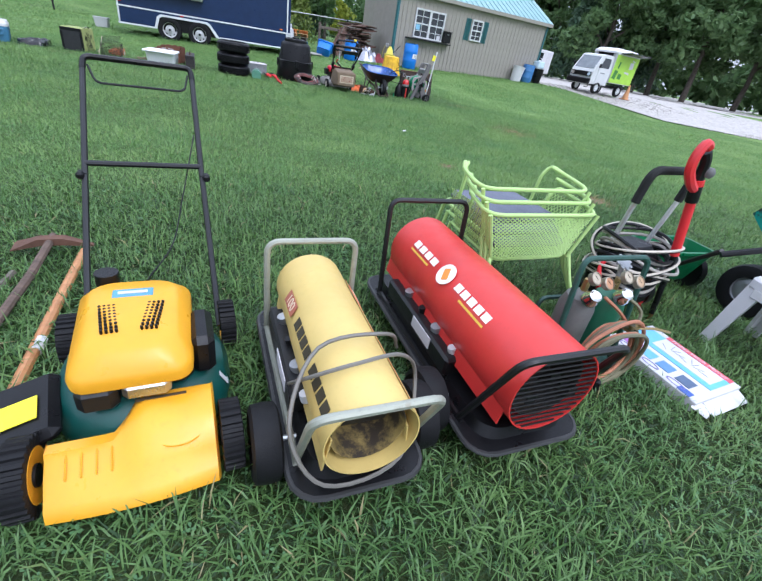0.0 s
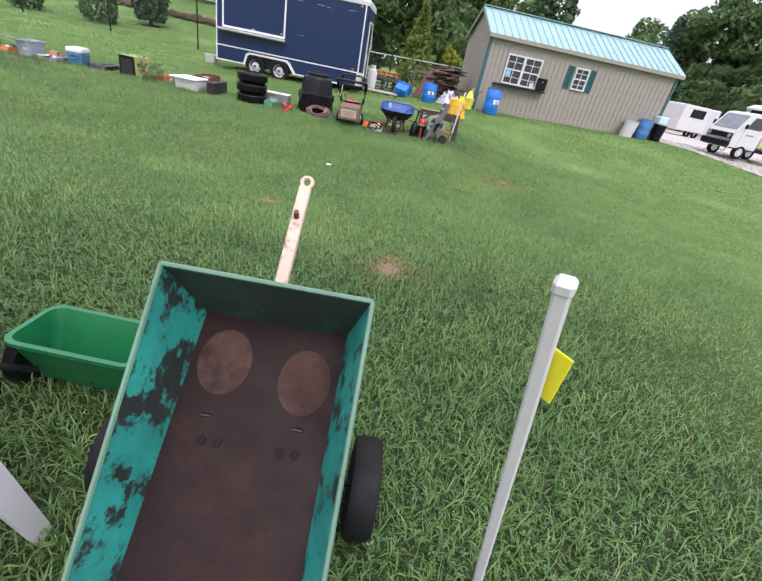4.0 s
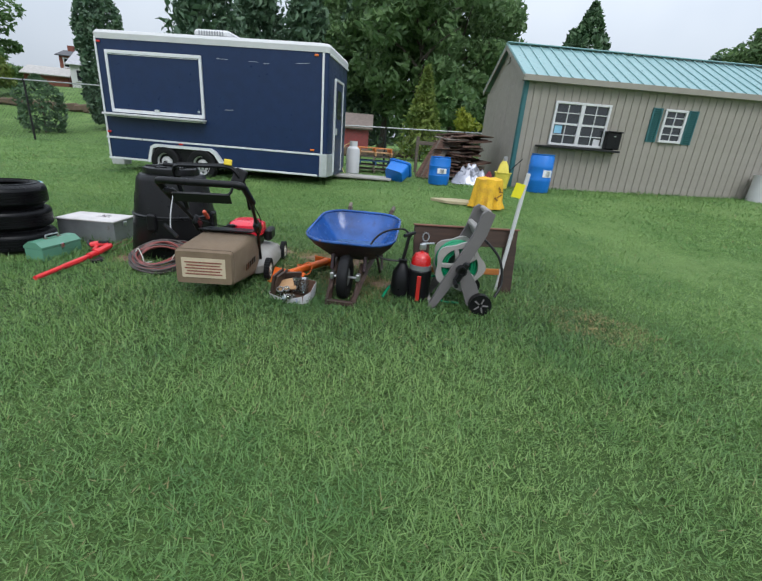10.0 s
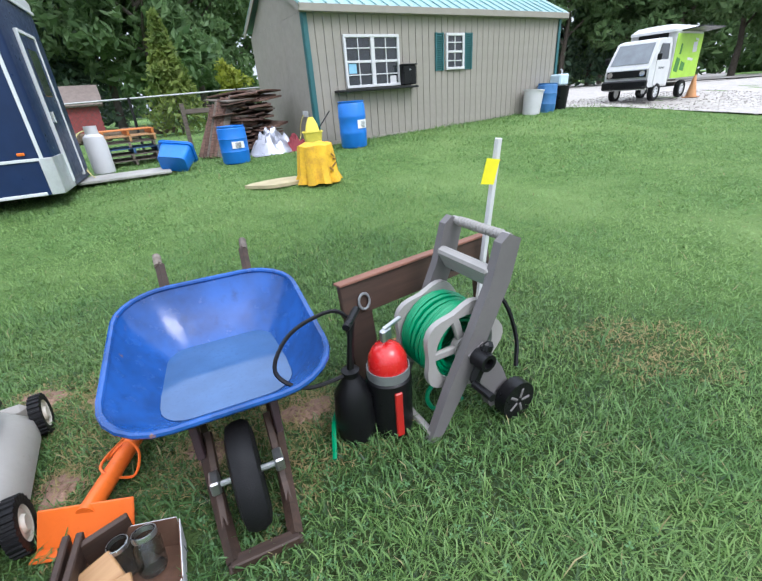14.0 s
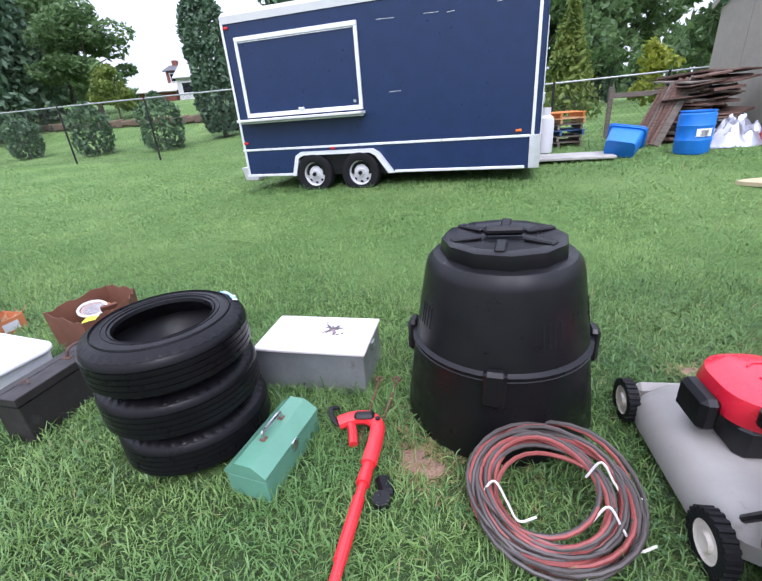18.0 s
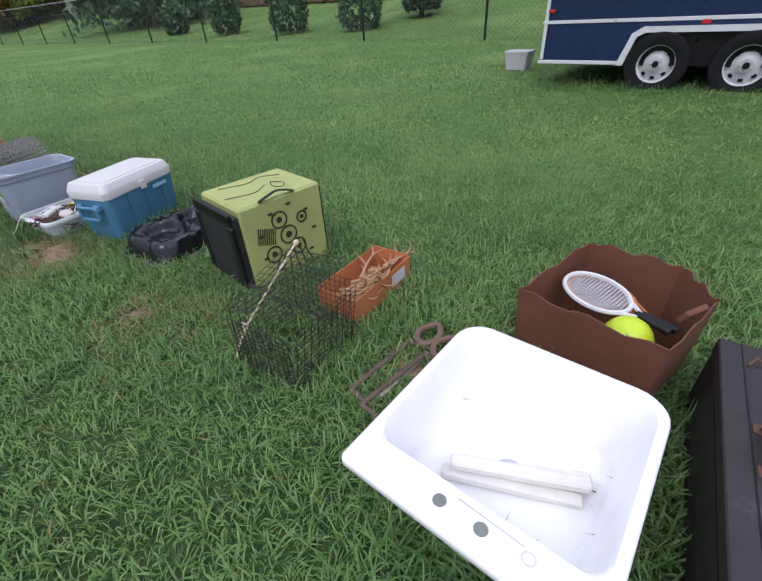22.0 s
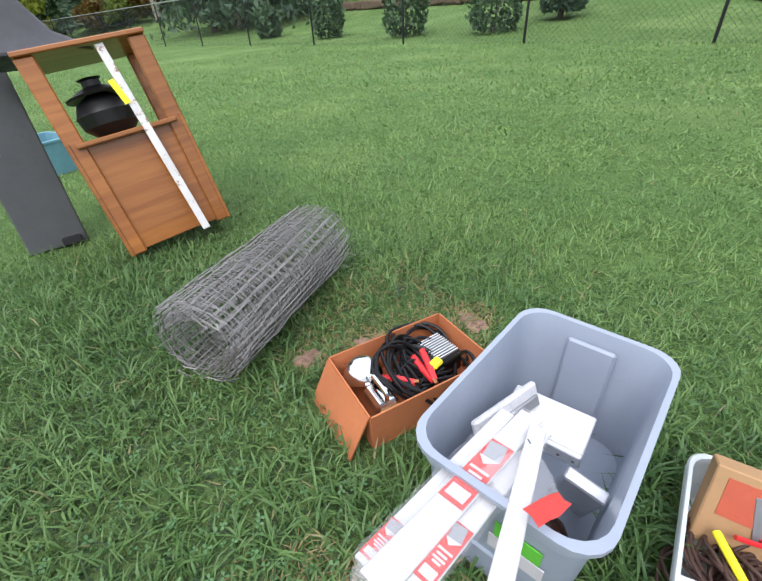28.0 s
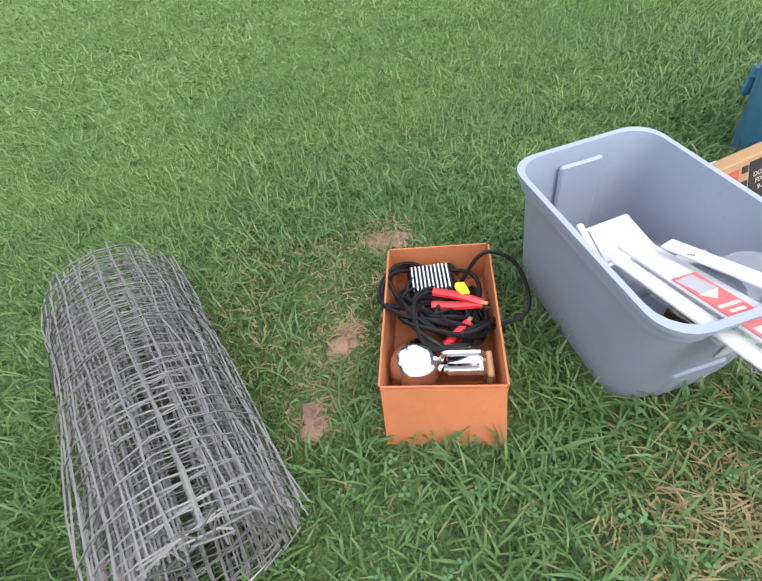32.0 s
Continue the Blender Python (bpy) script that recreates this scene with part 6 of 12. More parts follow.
def hose_reel():
    r = thing("hose_reel", "grey plastic hose reel cart wound with green hose", "hose reel", pose(6.165, 9.4, 0, 0, 0, -3))
    GREY = mat("reel_grey", (0.135, 0.125, 0.125), 0.5, var=0.1)
    LGREY = mat("reel_light_grey", (0.3, 0.285, 0.27), 0.5, var=0.1)
    HOSE = mat("green_hose", (0.0, 0.22, 0.09), 0.4, var=0.15)
    for y, nm in ((-0.02, 0), (0.34, 1)):
        prof = [(0.0, 0.0), (0.06, 0.0), (0.16, 0.17), (0.3, 0.42), (0.42, 0.68), (0.465, 0.86), (0.4, 0.89), (0.36, 0.86), (0.31, 0.68), (0.2, 0.44), (0.1, 0.24)]
        part("side_frame", Geo().rings([[(x, yy, z) for x, z in prof] for yy in (y - 0.022, y + 0.022)]), GREY, r)
        leg = [(0.2, 0.4), (0.28, 0.44), (0.4, 0.26), (0.46, 0.12), (0.44, 0.04), (0.34, 0.06), (0.3, 0.16)]
        part("wheel_leg", Geo().rings([[(x, yy, z) for x, z in leg] for yy in (y - 0.03, y + 0.02)]), GREY, r)
        yw = y + (-0.075 if nm == 0 else 0.075)
        w = part("wheel", Geo().lathe([(0, -0.025), (0.05, -0.03), (0.06, -0.02), (0.085, -0.02), (0.095, -0.03), (0.095, 0.03), (0, 0.03)], 24, pose(0, 0, 0, 90, 0, 0)), BLACK_PLASTIC, r)
        w.location = (0.445, yw, 0.095)
        for k in range(5):
            a = radians(72 * k)
            part("wheel_spoke", Geo().box((0.04 * math.cos(a), -0.028, 0.04 * math.sin(a)), (0.05, 0.012, 0.014), 0.003, (0, -math.degrees(a), 0)), GREY, w)
        # drum flange with cut-outs
        fl = Geo()
        out, inn, n = [], [], 40
        for k in range(n):
            a = 2 * math.pi * k / n
            ro = 0.21 + 0.018 * math.cos(5 * a)
            out.append((ro * math.cos(a), ro * math.sin(a)))
            inn.append((0.16 * math.cos(a), 0.16 * math.sin(a)))
        yy = 0.05 if nm == 0 else 0.29
        fl.rings([[(0.25 + x, yv, 0.38 + z) for x, z in ringp] for yv, ringp in ((yy - 0.015, out), (yy + 0.015, out), (yy + 0.015, inn), (yy - 0.015, inn))], closed=True)
        for k in range(5):
            a = 2 * math.pi * (k + 0.5) / 5
            fl.box((0.25 + 0.1 * math.cos(a), yy, 0.38 + 0.1 * math.sin(a)), (0.15, 0.024, 0.04), 0.006, (0, -math.degrees(a), 0))
        fl.cyl((0.25, yy - 0.02, 0.38), (0.25, yy + 0.02, 0.38), 0.055, 16)
        part("drum_flange", fl, LGREY, r)
    for lay in range(4):
        for k in range(9):
            y = 0.075 + 0.024 * k
            rr = 0.115 + 0.022 * lay
            q = 0.004 * math.sin(5 * k + 3 * lay)
            part("hose_turn", Geo().tube([((0.25 + (rr + q * math.sin(a)) * math.cos(a)), y + 0.01 * math.sin(a + k), 0.38 + (rr + q) * math.sin(a)) for a in [2 * math.pi * i / 20 for i in range(20)]], 0.0125, 6, closed=True), HOSE, r)
    part("hose_tail", Geo().tube(curve([(0.2, 0.12, 0.22), (0.1, 0.12, 0.12), (0.14, 0.1, 0.03), (0.3, 0.1, 0.02)]), 0.0115, 6), HOSE, r)
    part("loose_hose_end", Geo().tube(curve([(0.1, 0.3, 0.2), (-0.1, 0.34, 0.15), (-0.3, 0.28, 0.1), (-0.4, 0.1, 0.02)]), 0.0115, 6), HOSE, r)
    part("lead_hose", Geo().tube(curve([(0.36, 0.36, 0.62), (0.46, 0.3, 0.6), (0.62, 0.2, 0.45), (0.66, 0.12, 0.25), (0.6, 0.05, 0.12)]), 0.012, 6), BLACK_PLASTIC, r)
    part("handle", Geo().tube([(0.425, -0.02, 0.865), (0.425, 0.34, 0.865)], 0.018, 10), LGREY, r)
    for k in range(14):
        part("grip_ring", Geo().lathe([(0.019, -0.006), (0.023, -0.003), (0.023, 0.003), (0.019, 0.006)], 12, pose(0.425, 0.03 + 0.02 * k, 0.865, 90, 0, 0), closed=True), LGREY, r)
    part("hose_guide", Geo().box((0.36, 0.16, 0.7), (0.05, 0.34, 0.12), 0.012, (0, -30, 0)), LGREY, r)
    part("foot_bar", Geo().cyl((0.03, -0.02, 0.03), (0.03, 0.34, 0.03), 0.018, 8), LGREY, r)
    cr = part("crank", Geo().box((0.25, -0.075, 0.36), (0.06, 0.035, 0.2), 0.02, (0, 25, 0)), BLACK_PLASTIC, r)
    part("crank_hub", Geo().lathe([(0.025, -0.12), (0.04, -0.12), (0.045, -0.05), (0.025, -0.05)], 16, pose(0.25, 0, 0.38, 90, 0, 0) @ Matrix.Scale(-1, 4, (0, 0, 1)), closed=True), BLACK_PLASTIC, cr)
    part("crank_grip", Geo().cyl((0.2, -0.2, 0.28), (0.2, -0.09, 0.28), 0.018, 10), BLACK_PLASTIC, cr)


hose_reel()

fx = thing("fire_extinguisher", "red fire extinguisher in a black sleeve with grey band", "fire extinguisher", on(6.1, 9.57, 20))
part("cylinder", Geo().lathe([(0, 0.01), (0.085, 0.02), (0.09, 0.05), (0.09, 0.35), (0.083, 0.4), (0.06, 0.44), (0.03, 0.455), (0, 0.46)], 24), mat("extinguisher_red", (0.5, 0.012, 0.012), 0.25, coat=0.4, var=0.1, relief=0.03), fx)
part("sleeve", Geo().lathe([(0.097, 0.0), (0.1, 0.0), (0.103, 0.29), (0.094, 0.3)], 24), BLACK_PLASTIC, fx)
part("sleeve_stripe", Geo().box((-0.05, -0.087, 0.14), (0.035, 0.02, 0.24), 0.004, (0, 0, -28)), mat("red_stripe", (0.45, 0.02, 0.015), 0.4), fx)
part("band", Geo().lathe([(0.092, 0.3), (0.097, 0.3), (0.097, 0.345), (0.092, 0.345)], 24, closed=True), GREY_METAL, fx)
part("valve", Geo().box((0.0, 0, 0.5), (0.06, 0.03, 0.06), 0.008).box((0.05, 0, 0.53), (0.12, 0.02, 0.015), 0.004), STEEL, fx)
ps = thing("pump_sprayer", "black pump sprayer with a looping black hose", "sprayer", on(5.94, 9.62, 0))
part("tank", Geo().lathe([(0, 0), (0.085, 0.005), (0.095, 0.1), (0.085, 0.24), (0.05, 0.3), (0.035, 0.33), (0.04, 0.36), (0, 0.37)], 20), BLACK_PLASTIC, ps)
part("pump_rod", Geo().cyl((0.0, 0, 0.36), (0.04, 0.02, 0.58), 0.016, 8), BLACK_PLASTIC, ps)
part("pump_handle", Geo().cyl((-0.01, -0.03, 0.585), (0.09, 0.06, 0.6), 0.017, 8), BLACK_PLASTIC, ps)
part("hose", Geo().tube(curve([(0.02, 0, 0.34), (-0.2, 0.0, 0.36), (-0.3, 0.06, 0.45), (-0.2, 0.1, 0.57), (-0.02, 0.08, 0.62), (0.06, 0.05, 0.56)]), 0.009, 6), BLACK_PLASTIC, ps)

wf = thing("wooden_frame", "dark brown wooden bed-frame panel standing behind the reel", "panel", pose(6.06, 9.8, 0, -7, 0, 4))
part("top_rail", Geo().box((0.5, 0, 0.55), (1.02, 0.035, 0.17), 0.004), WOOD_DARK, wf)
part("top_edge", Geo().box((0.5, -0.005, 0.642), (1.04, 0.06, 0.014), 0.003), mat("worn_brown_edge", (0.2, 0.09, 0.06), 0.7), wf)
part("stile", Geo().box((0.07, 0, 0.24), (0.15, 0.035, 0.48), 0.004), WOOD_DARK, wf)
part("stile", Geo().box((0.95, 0, 0.24), (0.13, 0.035, 0.48), 0.004), WOOD_DARK, wf)
part("lower_rail", Geo().box((0.5, 0, 0.22), (0.75, 0.025, 0.06), 0.004), WOOD_HONEY, wf)
part("shackle", Geo().tube([(0.1 + 0.03 * math.cos(a), -0.03, 0.53 + 0.04 * math.sin(a)) for a in [2 * math.pi * k / 12 for k in range(12)]], 0.007, 6, closed=True), GREY_METAL, wf)
stk = thing("vinyl_stake", "white vinyl trim strip standing upright with a yellow tag", "stake", pose(6.93, 9.89, 0, 3, 4, 10))
part("strip", Geo().box((0, 0, 0.59), (0.035, 0.02, 1.18), 0.003).box((0, 0.013, 0.59), (0.012, 0.02, 1.18), 0.003), WHITE_PAINT, stk)
part("price_tag", Geo().box((-0.06, -0.012, 1.02), (0.09, 0.003, 0.13), 0.0, (4, 6, -12)), YELLOW_TAG, stk, "bright yellow paper tag")

jb = thing("jar_box", "sagging open white carton of glass jars and dark wooden scraps", "box", on(4.995, 9.46, 0))
CORNERS = ((-0.2, -0.08, 0.05), (-0.04, -0.172, 0.035), (0.09, -0.175, 0.075), (0.14, -0.13, 0.1), (0.165, 0.06, 0.13), (-0.08, 0.16, 0.13))
BOX_IN = mat("carton_inside", (0.12, 0.06, 0.035), 0.85, var=0.25, wear=(0.06, 0.03, 0.02), wear_at=(0.5, 0.7))
for k, (x0, y0, h0) in enumerate(CORNERS):
    x1, y1, h1 = CORNERS[(k + 1) % 6]
    nx, ny = y1 - y0, x0 - x1
    q = math.hypot(nx, ny)
    nx, ny = nx / q, ny / q
    for nm, o0, o1, mt in (("outer_face", 0.0, 0.003, WHITE_PAPER), ("inner_face", -0.003, -0.0002, BOX_IN)):
        # the sides lean out a little
        low = [(x0 + nx * o0, y0 + ny * o0, 0.0), (x1 + nx * o0, y1 + ny * o0, 0.0), (x1 + nx * o1, y1 + ny * o1, 0.0), (x0 + nx * o1, y0 + ny * o1, 0.0)]
        part("side_" + nm, Geo().rings([low, [(px_ + nx * 0.012, py_ + ny * 0.012, h) for (px_, py_, _), h in zip(low, (h0, h1, h1, h0))]]), mt, jb)
part("carton_floor", Geo().prism([(x, y) for x, y, _ in CORNERS], 0.004, 0.008), BOX_IN, jb)
part("fold_line", Geo().box((0.1665, 0.0, 0.065), (0.0025, 0.004, 0.1), 0.0, (14, 0, -8)), GREY_INK, jb)
text_part("pen_number", "12", 0.045, mat("blue_pen", (0.06, 0.12, 0.45), 0.6), jb, pose(0.03, -0.184, 0.03, 98, 0, -2))
JARGLASS = glass_mat("jar_glass", (0.86, 0.93, 0.92), 0.05)
for k, (x, y, z, rx, rz, q) in enumerate(((0.065, 0.0, 0.03, -18, -10, 1.25), (-0.005, 0.06, 0.02, -5, 30, 1.1), (-0.12, -0.075, 0.012, 28, 15, 0.95), (-0.045, -0.07, 0.012, 24, -20, 0.95), (0.02, -0.14, 0.04, 80, -62, 0.9))):
    j = thing("glass_jar", "clear glass canning jar with threaded neck in the carton", "jar", jb.matrix_world @ pose(x, y, z, rx, 0, rz) @ Matrix.Diagonal((q, q, q, 1)), "glass jars")
    part("jar_body", Geo().lathe([(0, 0.0), (0.032, 0.0), (0.036, 0.012), (0.0365, 0.04), (0.035, 0.045), (0.036, 0.05), (0.036, 0.085), (0.028, 0.1), (0.028, 0.115), (0.025, 0.115), (0.025, 0.1), (0.032, 0.083), (0.032, 0.012), (0, 0.006)], 18), JARGLASS, j)
    part("screw_band", Geo().lathe([(0.0285, 0.1), (0.031, 0.1), (0.0318, 0.104), (0.031, 0.108), (0.0318, 0.112), (0.031, 0.116), (0.0285, 0.116)], 18, closed=True), STEEL, j)
for k, (c, s_, rt_, mt) in enumerate((((-0.165, 0.03, 0.115), (0.022, 0.23, 0.19), (0, 8, -9), WOOD_DARK), ((-0.135, 0.03, 0.12), (0.022, 0.22, 0.17), (0, 12, -11), WOOD_DARK), ((-0.04, 0.125, 0.12), (0.15, 0.02, 0.14), (10, 0, 14), WOOD_DARK), ((-0.085, 0.01, 0.1), (0.14, 0.1, 0.02), (42, -14, 10), WOOD_RAW), ((-0.05, -0.03, 0.085), (0.13, 0.035, 0.02), (42, -10, -8), WOOD_RAW))):
    solid("wood_scrap", Geo().box((0, 0, 0), s_, 0.004), mt, "offcut of raw wood lying in the jar carton" if k > 2 else "dark stained board offcut standing in the jar carton", "wood", jb.matrix_world @ pose(*c, *rt_), "wood scraps")
ORANGE = mat("orange_paint", (0.75, 0.14, 0.015), 0.45, var=0.12, wear=(0.35, 0.09, 0.03), wear_at=(0.64, 0.75))
og = thing("post_stand", "orange painted steel post lying with end plates and cord", "post", pose(4.87, 9.75, 0, 0, 0, -25))
part("tube", Geo().cyl((0, 0.02, 0.1), (0.02, 0.7, 0.07), 0.036, 16), ORANGE, og)
part("end_plate", Geo().box((0, 0, 0.07), (0.34, 0.012, 0.15), 0.004, (-35, 0, 0)).box((0, -0.04, 0.02), (0.34, 0.09, 0.01), 0.003), ORANGE, og)
part("end_plate", Geo().box((0.02, 0.7, 0.06), (0.3, 0.012, 0.1), 0.004, (10, 0, 0)), ORANGE, og)
part("cord", Geo().tube(curve([(-0.1, 0.4, 0.02), (-0.05, 0.3, 0.09), (0.02, 0.34, 0.14), (0.08, 0.3, 0.1), (0.07, 0.22, 0.05), (-0.02, 0.2, 0.14), (-0.08, 0.5, 0.03)]), 0.006, 5), ORANGE, og)


def red_mower():
    m = thing("lawn_mower", "grey push mower with red engine cover and tan grass bag", "lawn mower", pose(4.37, 10.14, 0, 0, 0, 0), "lawn mowers")
    DECK = mat("mower_grey", (0.3, 0.285, 0.26), 0.42, var=0.1, wear=(0.16, 0.14, 0.1), wear_at=(0.62, 0.76))
    HRED = mat("mower_red", (0.6, 0.015, 0.035), 0.3, var=0.08, coat=0.2, relief=0.03)
    BAG = mat("bag_tan", (0.175, 0.125, 0.08), 0.9, var=0.18, relief=0.5, fine=90, wear=(0.13, 0.1, 0.06), wear_at=(0.58, 0.75), wear_scale=4)
    part("deck", Geo().rings([[(x, y + 0.08, z) for x, y in rrect(a, b, r, 5)] for a, b, r, z in ((0.6, 0.82, 0.2, 0.06), (0.6, 0.82, 0.2, 0.13), (0.52, 0.74, 0.2, 0.2), (0.36, 0.5, 0.16, 0.24))]), DECK, m)
    part("front_skirt", Geo().box((0, 0.5, 0.1), (0.5, 0.06, 0.12), 0.03), DECK, m)
    part("engine_block", Geo().box((0, 0.1, 0.3), (0.28, 0.3, 0.16), 0.03), BLACK_METAL, m)
    eng = part("engine_cover", Geo().rings([[(x, y + 0.12, z) for x, y in rrect(a, b, r, 6)] for a, b, r, z in ((0.33, 0.36, 0.12, 0.36), (0.35, 0.38, 0.14, 0.4), (0.33, 0.36, 0.14, 0.46), (0.24, 0.26, 0.12, 0.49), (0.1, 0.1, 0.045, 0.495))]), HRED, m, "red plastic recoil cover")
    for k in range(3):
        for sg in (-1, 1):
            part("vent_rib", Geo().tube([((0.06 + 0.03 * k) * math.cos(a), 0.12 + (0.06 + 0.03 * k) * math.sin(a), 0.497 - 0.008 * k) for a in [radians(sg * (25 + 11 * i)) for i in range(12)]], 0.004, 5), HRED, eng)
    part("fuel_cap", Geo().cyl((-0.1, -0.08, 0.42), (-0.1, -0.08, 0.47), 0.035, 14), BLACK_PLASTIC, eng)
    part("muffler", Geo().box((0.2, 0.22, 0.34), (0.08, 0.2, 0.12), 0.02), BLACK_METAL, m)
    part("air_filter", Geo().box((-0.2, 0.12, 0.35), (0.07, 0.18, 0.14), 0.02), BLACK_PLASTIC, m)
    for x in (-0.3, 0.3):
        for y in (-0.28, 0.44):
            r = 0.105 if y < 0 else 0.1
            w = part("wheel", Geo().lathe([(0, -0.025), (0.03, -0.028), (0.035, -0.015), (0.06, -0.012), (0.07, -0.022), (0.07, 0.022), (0.06, 0.012), (0.035, 0.015), (0.03, 0.028), (0, 0.025)], 20, pose(0, 0, 0, 0, 90, 0)), mat("cream_plastic", (0.55, 0.5, 0.42), 0.5), m)
            w.location = (x, y, r)
            t = lug_tyre(r, 0.05, 0.068, 24)
            part("tyre", t, RUBBER, w)
    # grass bag
    bag = part("grass_bag", Geo().rings([[(x, -0.34, z) for x, z in [(a[0] * 0.5, 0.3 + a[1] * 0.5) for a in rrect(0.9, 0.62, 0.14, 4)]], [(x, -0.5, z) for x, z in [(a[0] * 0.52, 0.3 + a[1] * 0.55) for a in rrect(0.9, 0.72, 0.12, 4)]], [(x - 0.05, -0.92, z) for x, z in [(a[0] * 0.5, 0.3 + a[1] * 0.5) for a in rrect(0.9, 0.56, 0.05, 4)]], [(x - 0.05, -0.96, z) for x, z in [(a[0] * 0.48, 0.3 + a[1] * 0.48) for a in rrect(0.9, 0.54, 0.05, 4)]]]), BAG, m, "tan fabric grass-catcher bag")
    part("bag_piping", Geo().tube([(a[0] * 0.502 - 0.05, -0.92, 0.3 + a[1] * 0.502) for a in rrect(0.9, 0.56, 0.05, 4)], 0.005, 6, closed=True), mat("piping_tan", (0.15, 0.11, 0.075), 0.85), bag)
    part("bag_label", Geo().box((-0.05, -0.962, 0.3), (0.34, 0.006, 0.16), 0.0), mat("bag_label_cream", (0.5, 0.42, 0.3), 0.8), bag)
    for k in range(5):
        part("label_line", Geo().box((-0.05, -0.967, 0.25 + 0.024 * k), (0.29 - 0.03 * (k % 2), 0.004, 0.009), 0.0), mat("bag_ink", (0.2, 0.06, 0.04), 0.8), bag)
    for k in range(5):
        part("side_lettering_bar", Geo().box((0.2455, -0.56 - 0.06 * k, 0.28), (0.004, 0.035, 0.05)), BLACK_PLASTIC, bag)
    part("bag_flap", Geo().box((0, -0.42, 0.5), (0.46, 0.3, 0.012), 0.004, (-8, 0, 0)), BLACK_PLASTIC, m)
    # handle
    for sx in (-1, 1):
        part("handle_arm", Geo().tube(bend([(sx * 0.22, -0.26, 0.2), (sx * 0.26, -0.5, 0.56), (sx * 0.31 - 0.03, -0.74, 0.8)], 0.08), 0.014, 8), BLACK_METAL, m)
        part("handle_bracket", Geo().box((sx * 0.26, -0.5, 0.56), (0.05, 0.14, 0.1), 0.02, (-45, 0, 0)), BLACK_PLASTIC, m)
    part("grip_bar", Geo().tube(bend([(-0.34, -0.72, 0.79), (-0.385, -0.88, 0.95), (-0.3, -0.915, 0.955), (0.27, -0.92, 0.96), (0.28, -0.7, 0.8)], 0.05), 0.027, 12), BLACK_PLASTIC, m, "padded black grip bar")
    arch = bend([(-0.28, -0.62, 0.7), (-0.3, -0.78, 1.06), (0.16, -0.8, 1.08), (0.24, -0.76, 0.95), (0.24, -0.64, 0.74)], 0.06)
    part("control_panel", Geo().tube(arch, 0.015, 6, flat=1.7), BLACK_PLASTIC, m, "ribbed black handle arch")
    part("arch_lip", Geo().tube([(x, y + 0.012, z + 0.016) for x, y, z in arch], 0.005, 5), BLACK_PLASTIC, m)
    for k in range(13):
        part("arch_rib", Geo().box((-0.26 + 0.03 * k, -0.79 - 0.0012 * k, 1.055 + 0.0012 * k), (0.004, 0.012, 0.045), 0.001), BLACK_PLASTIC, m)
    part("arch_mark", Geo().box((-0.05, -0.804, 1.068), (0.05, 0.003, 0.014), 0.001), mat("yellow_lock", (0.75, 0.55, 0.03), 0.4), m)
    part("corner_plate", Geo().box((0.2, -0.785, 0.99), (0.1, 0.025, 0.16), 0.02, (-14, 20, 0)), BLACK_PLASTIC, m)
    part("corner_plate", Geo().box((-0.275, -0.765, 1.01), (0.05, 0.022, 0.09), 0.01, (0, -20, 0)), BLACK_PLASTIC, m)
    part("drive_lever", Geo().box((-0.02, -0.965, 0.85), (0.42, 0.006, 0.08), 0.002, (30, -1, 2)), BLACK_METAL, m)
    part("blade_bar", Geo().tube(bend([(-0.31, -0.86, 0.86), (-0.2, -0.94, 0.875), (0.18, -0.945, 0.885), (0.2, -0.93, 0.95)], 0.04), 0.01, 6), BLACK_METAL, m)
    part("cable_clamp", Geo().box((-0.3, -0.87, 0.875), (0.09, 0.05, 0.04), 0.012), BLACK_PLASTIC, m)
    part("pull_rope", Geo().tube(curve([(-0.255, -0.91, 0.86), (-0.27, -0.95, 0.72), (-0.275, -0.97, 0.6)]), 0.0045, 5), WHITE_PAPER, m)
    part("pull_grip", Geo().tube([(-0.32, -0.96, 0.63), (-0.27, -0.975, 0.59), (-0.22, -0.99, 0.55)], 0.015, 8), BLACK_PLASTIC, m)
    part("lever", Geo().box((-0.17, -0.52, 0.64), (0.03, 0.12, 0.03), 0.008, (-40, 0, 0)), mat("orange_lever", (0.65, 0.1, 0.05), 0.4), m)
    part("price_tag", Geo().box((0.13, -0.8, 1.11), (0.06, 0.018, 0.045), 0.005, (-12, 4, 0)), mat("yellow_card", (0.78, 0.58, 0.03), 0.5), m, "yellow plastic price tag")
    part("cable", Geo().tube(curve([(0.24, -0.6, 0.8), (0.28, -0.45, 0.6), (0.2, -0.3, 0.4), (0.1, -0.05, 0.35)]), 0.005, 5), BLACK_PLASTIC, m)
    part("starter_rope", Geo().tube(curve([(-0.24, -0.55, 0.6), (-0.1, -0.3, 0.5), (-0.05, 0.0, 0.45)]), 0.004, 5), BLACK_PLASTIC, m)


red_mower()

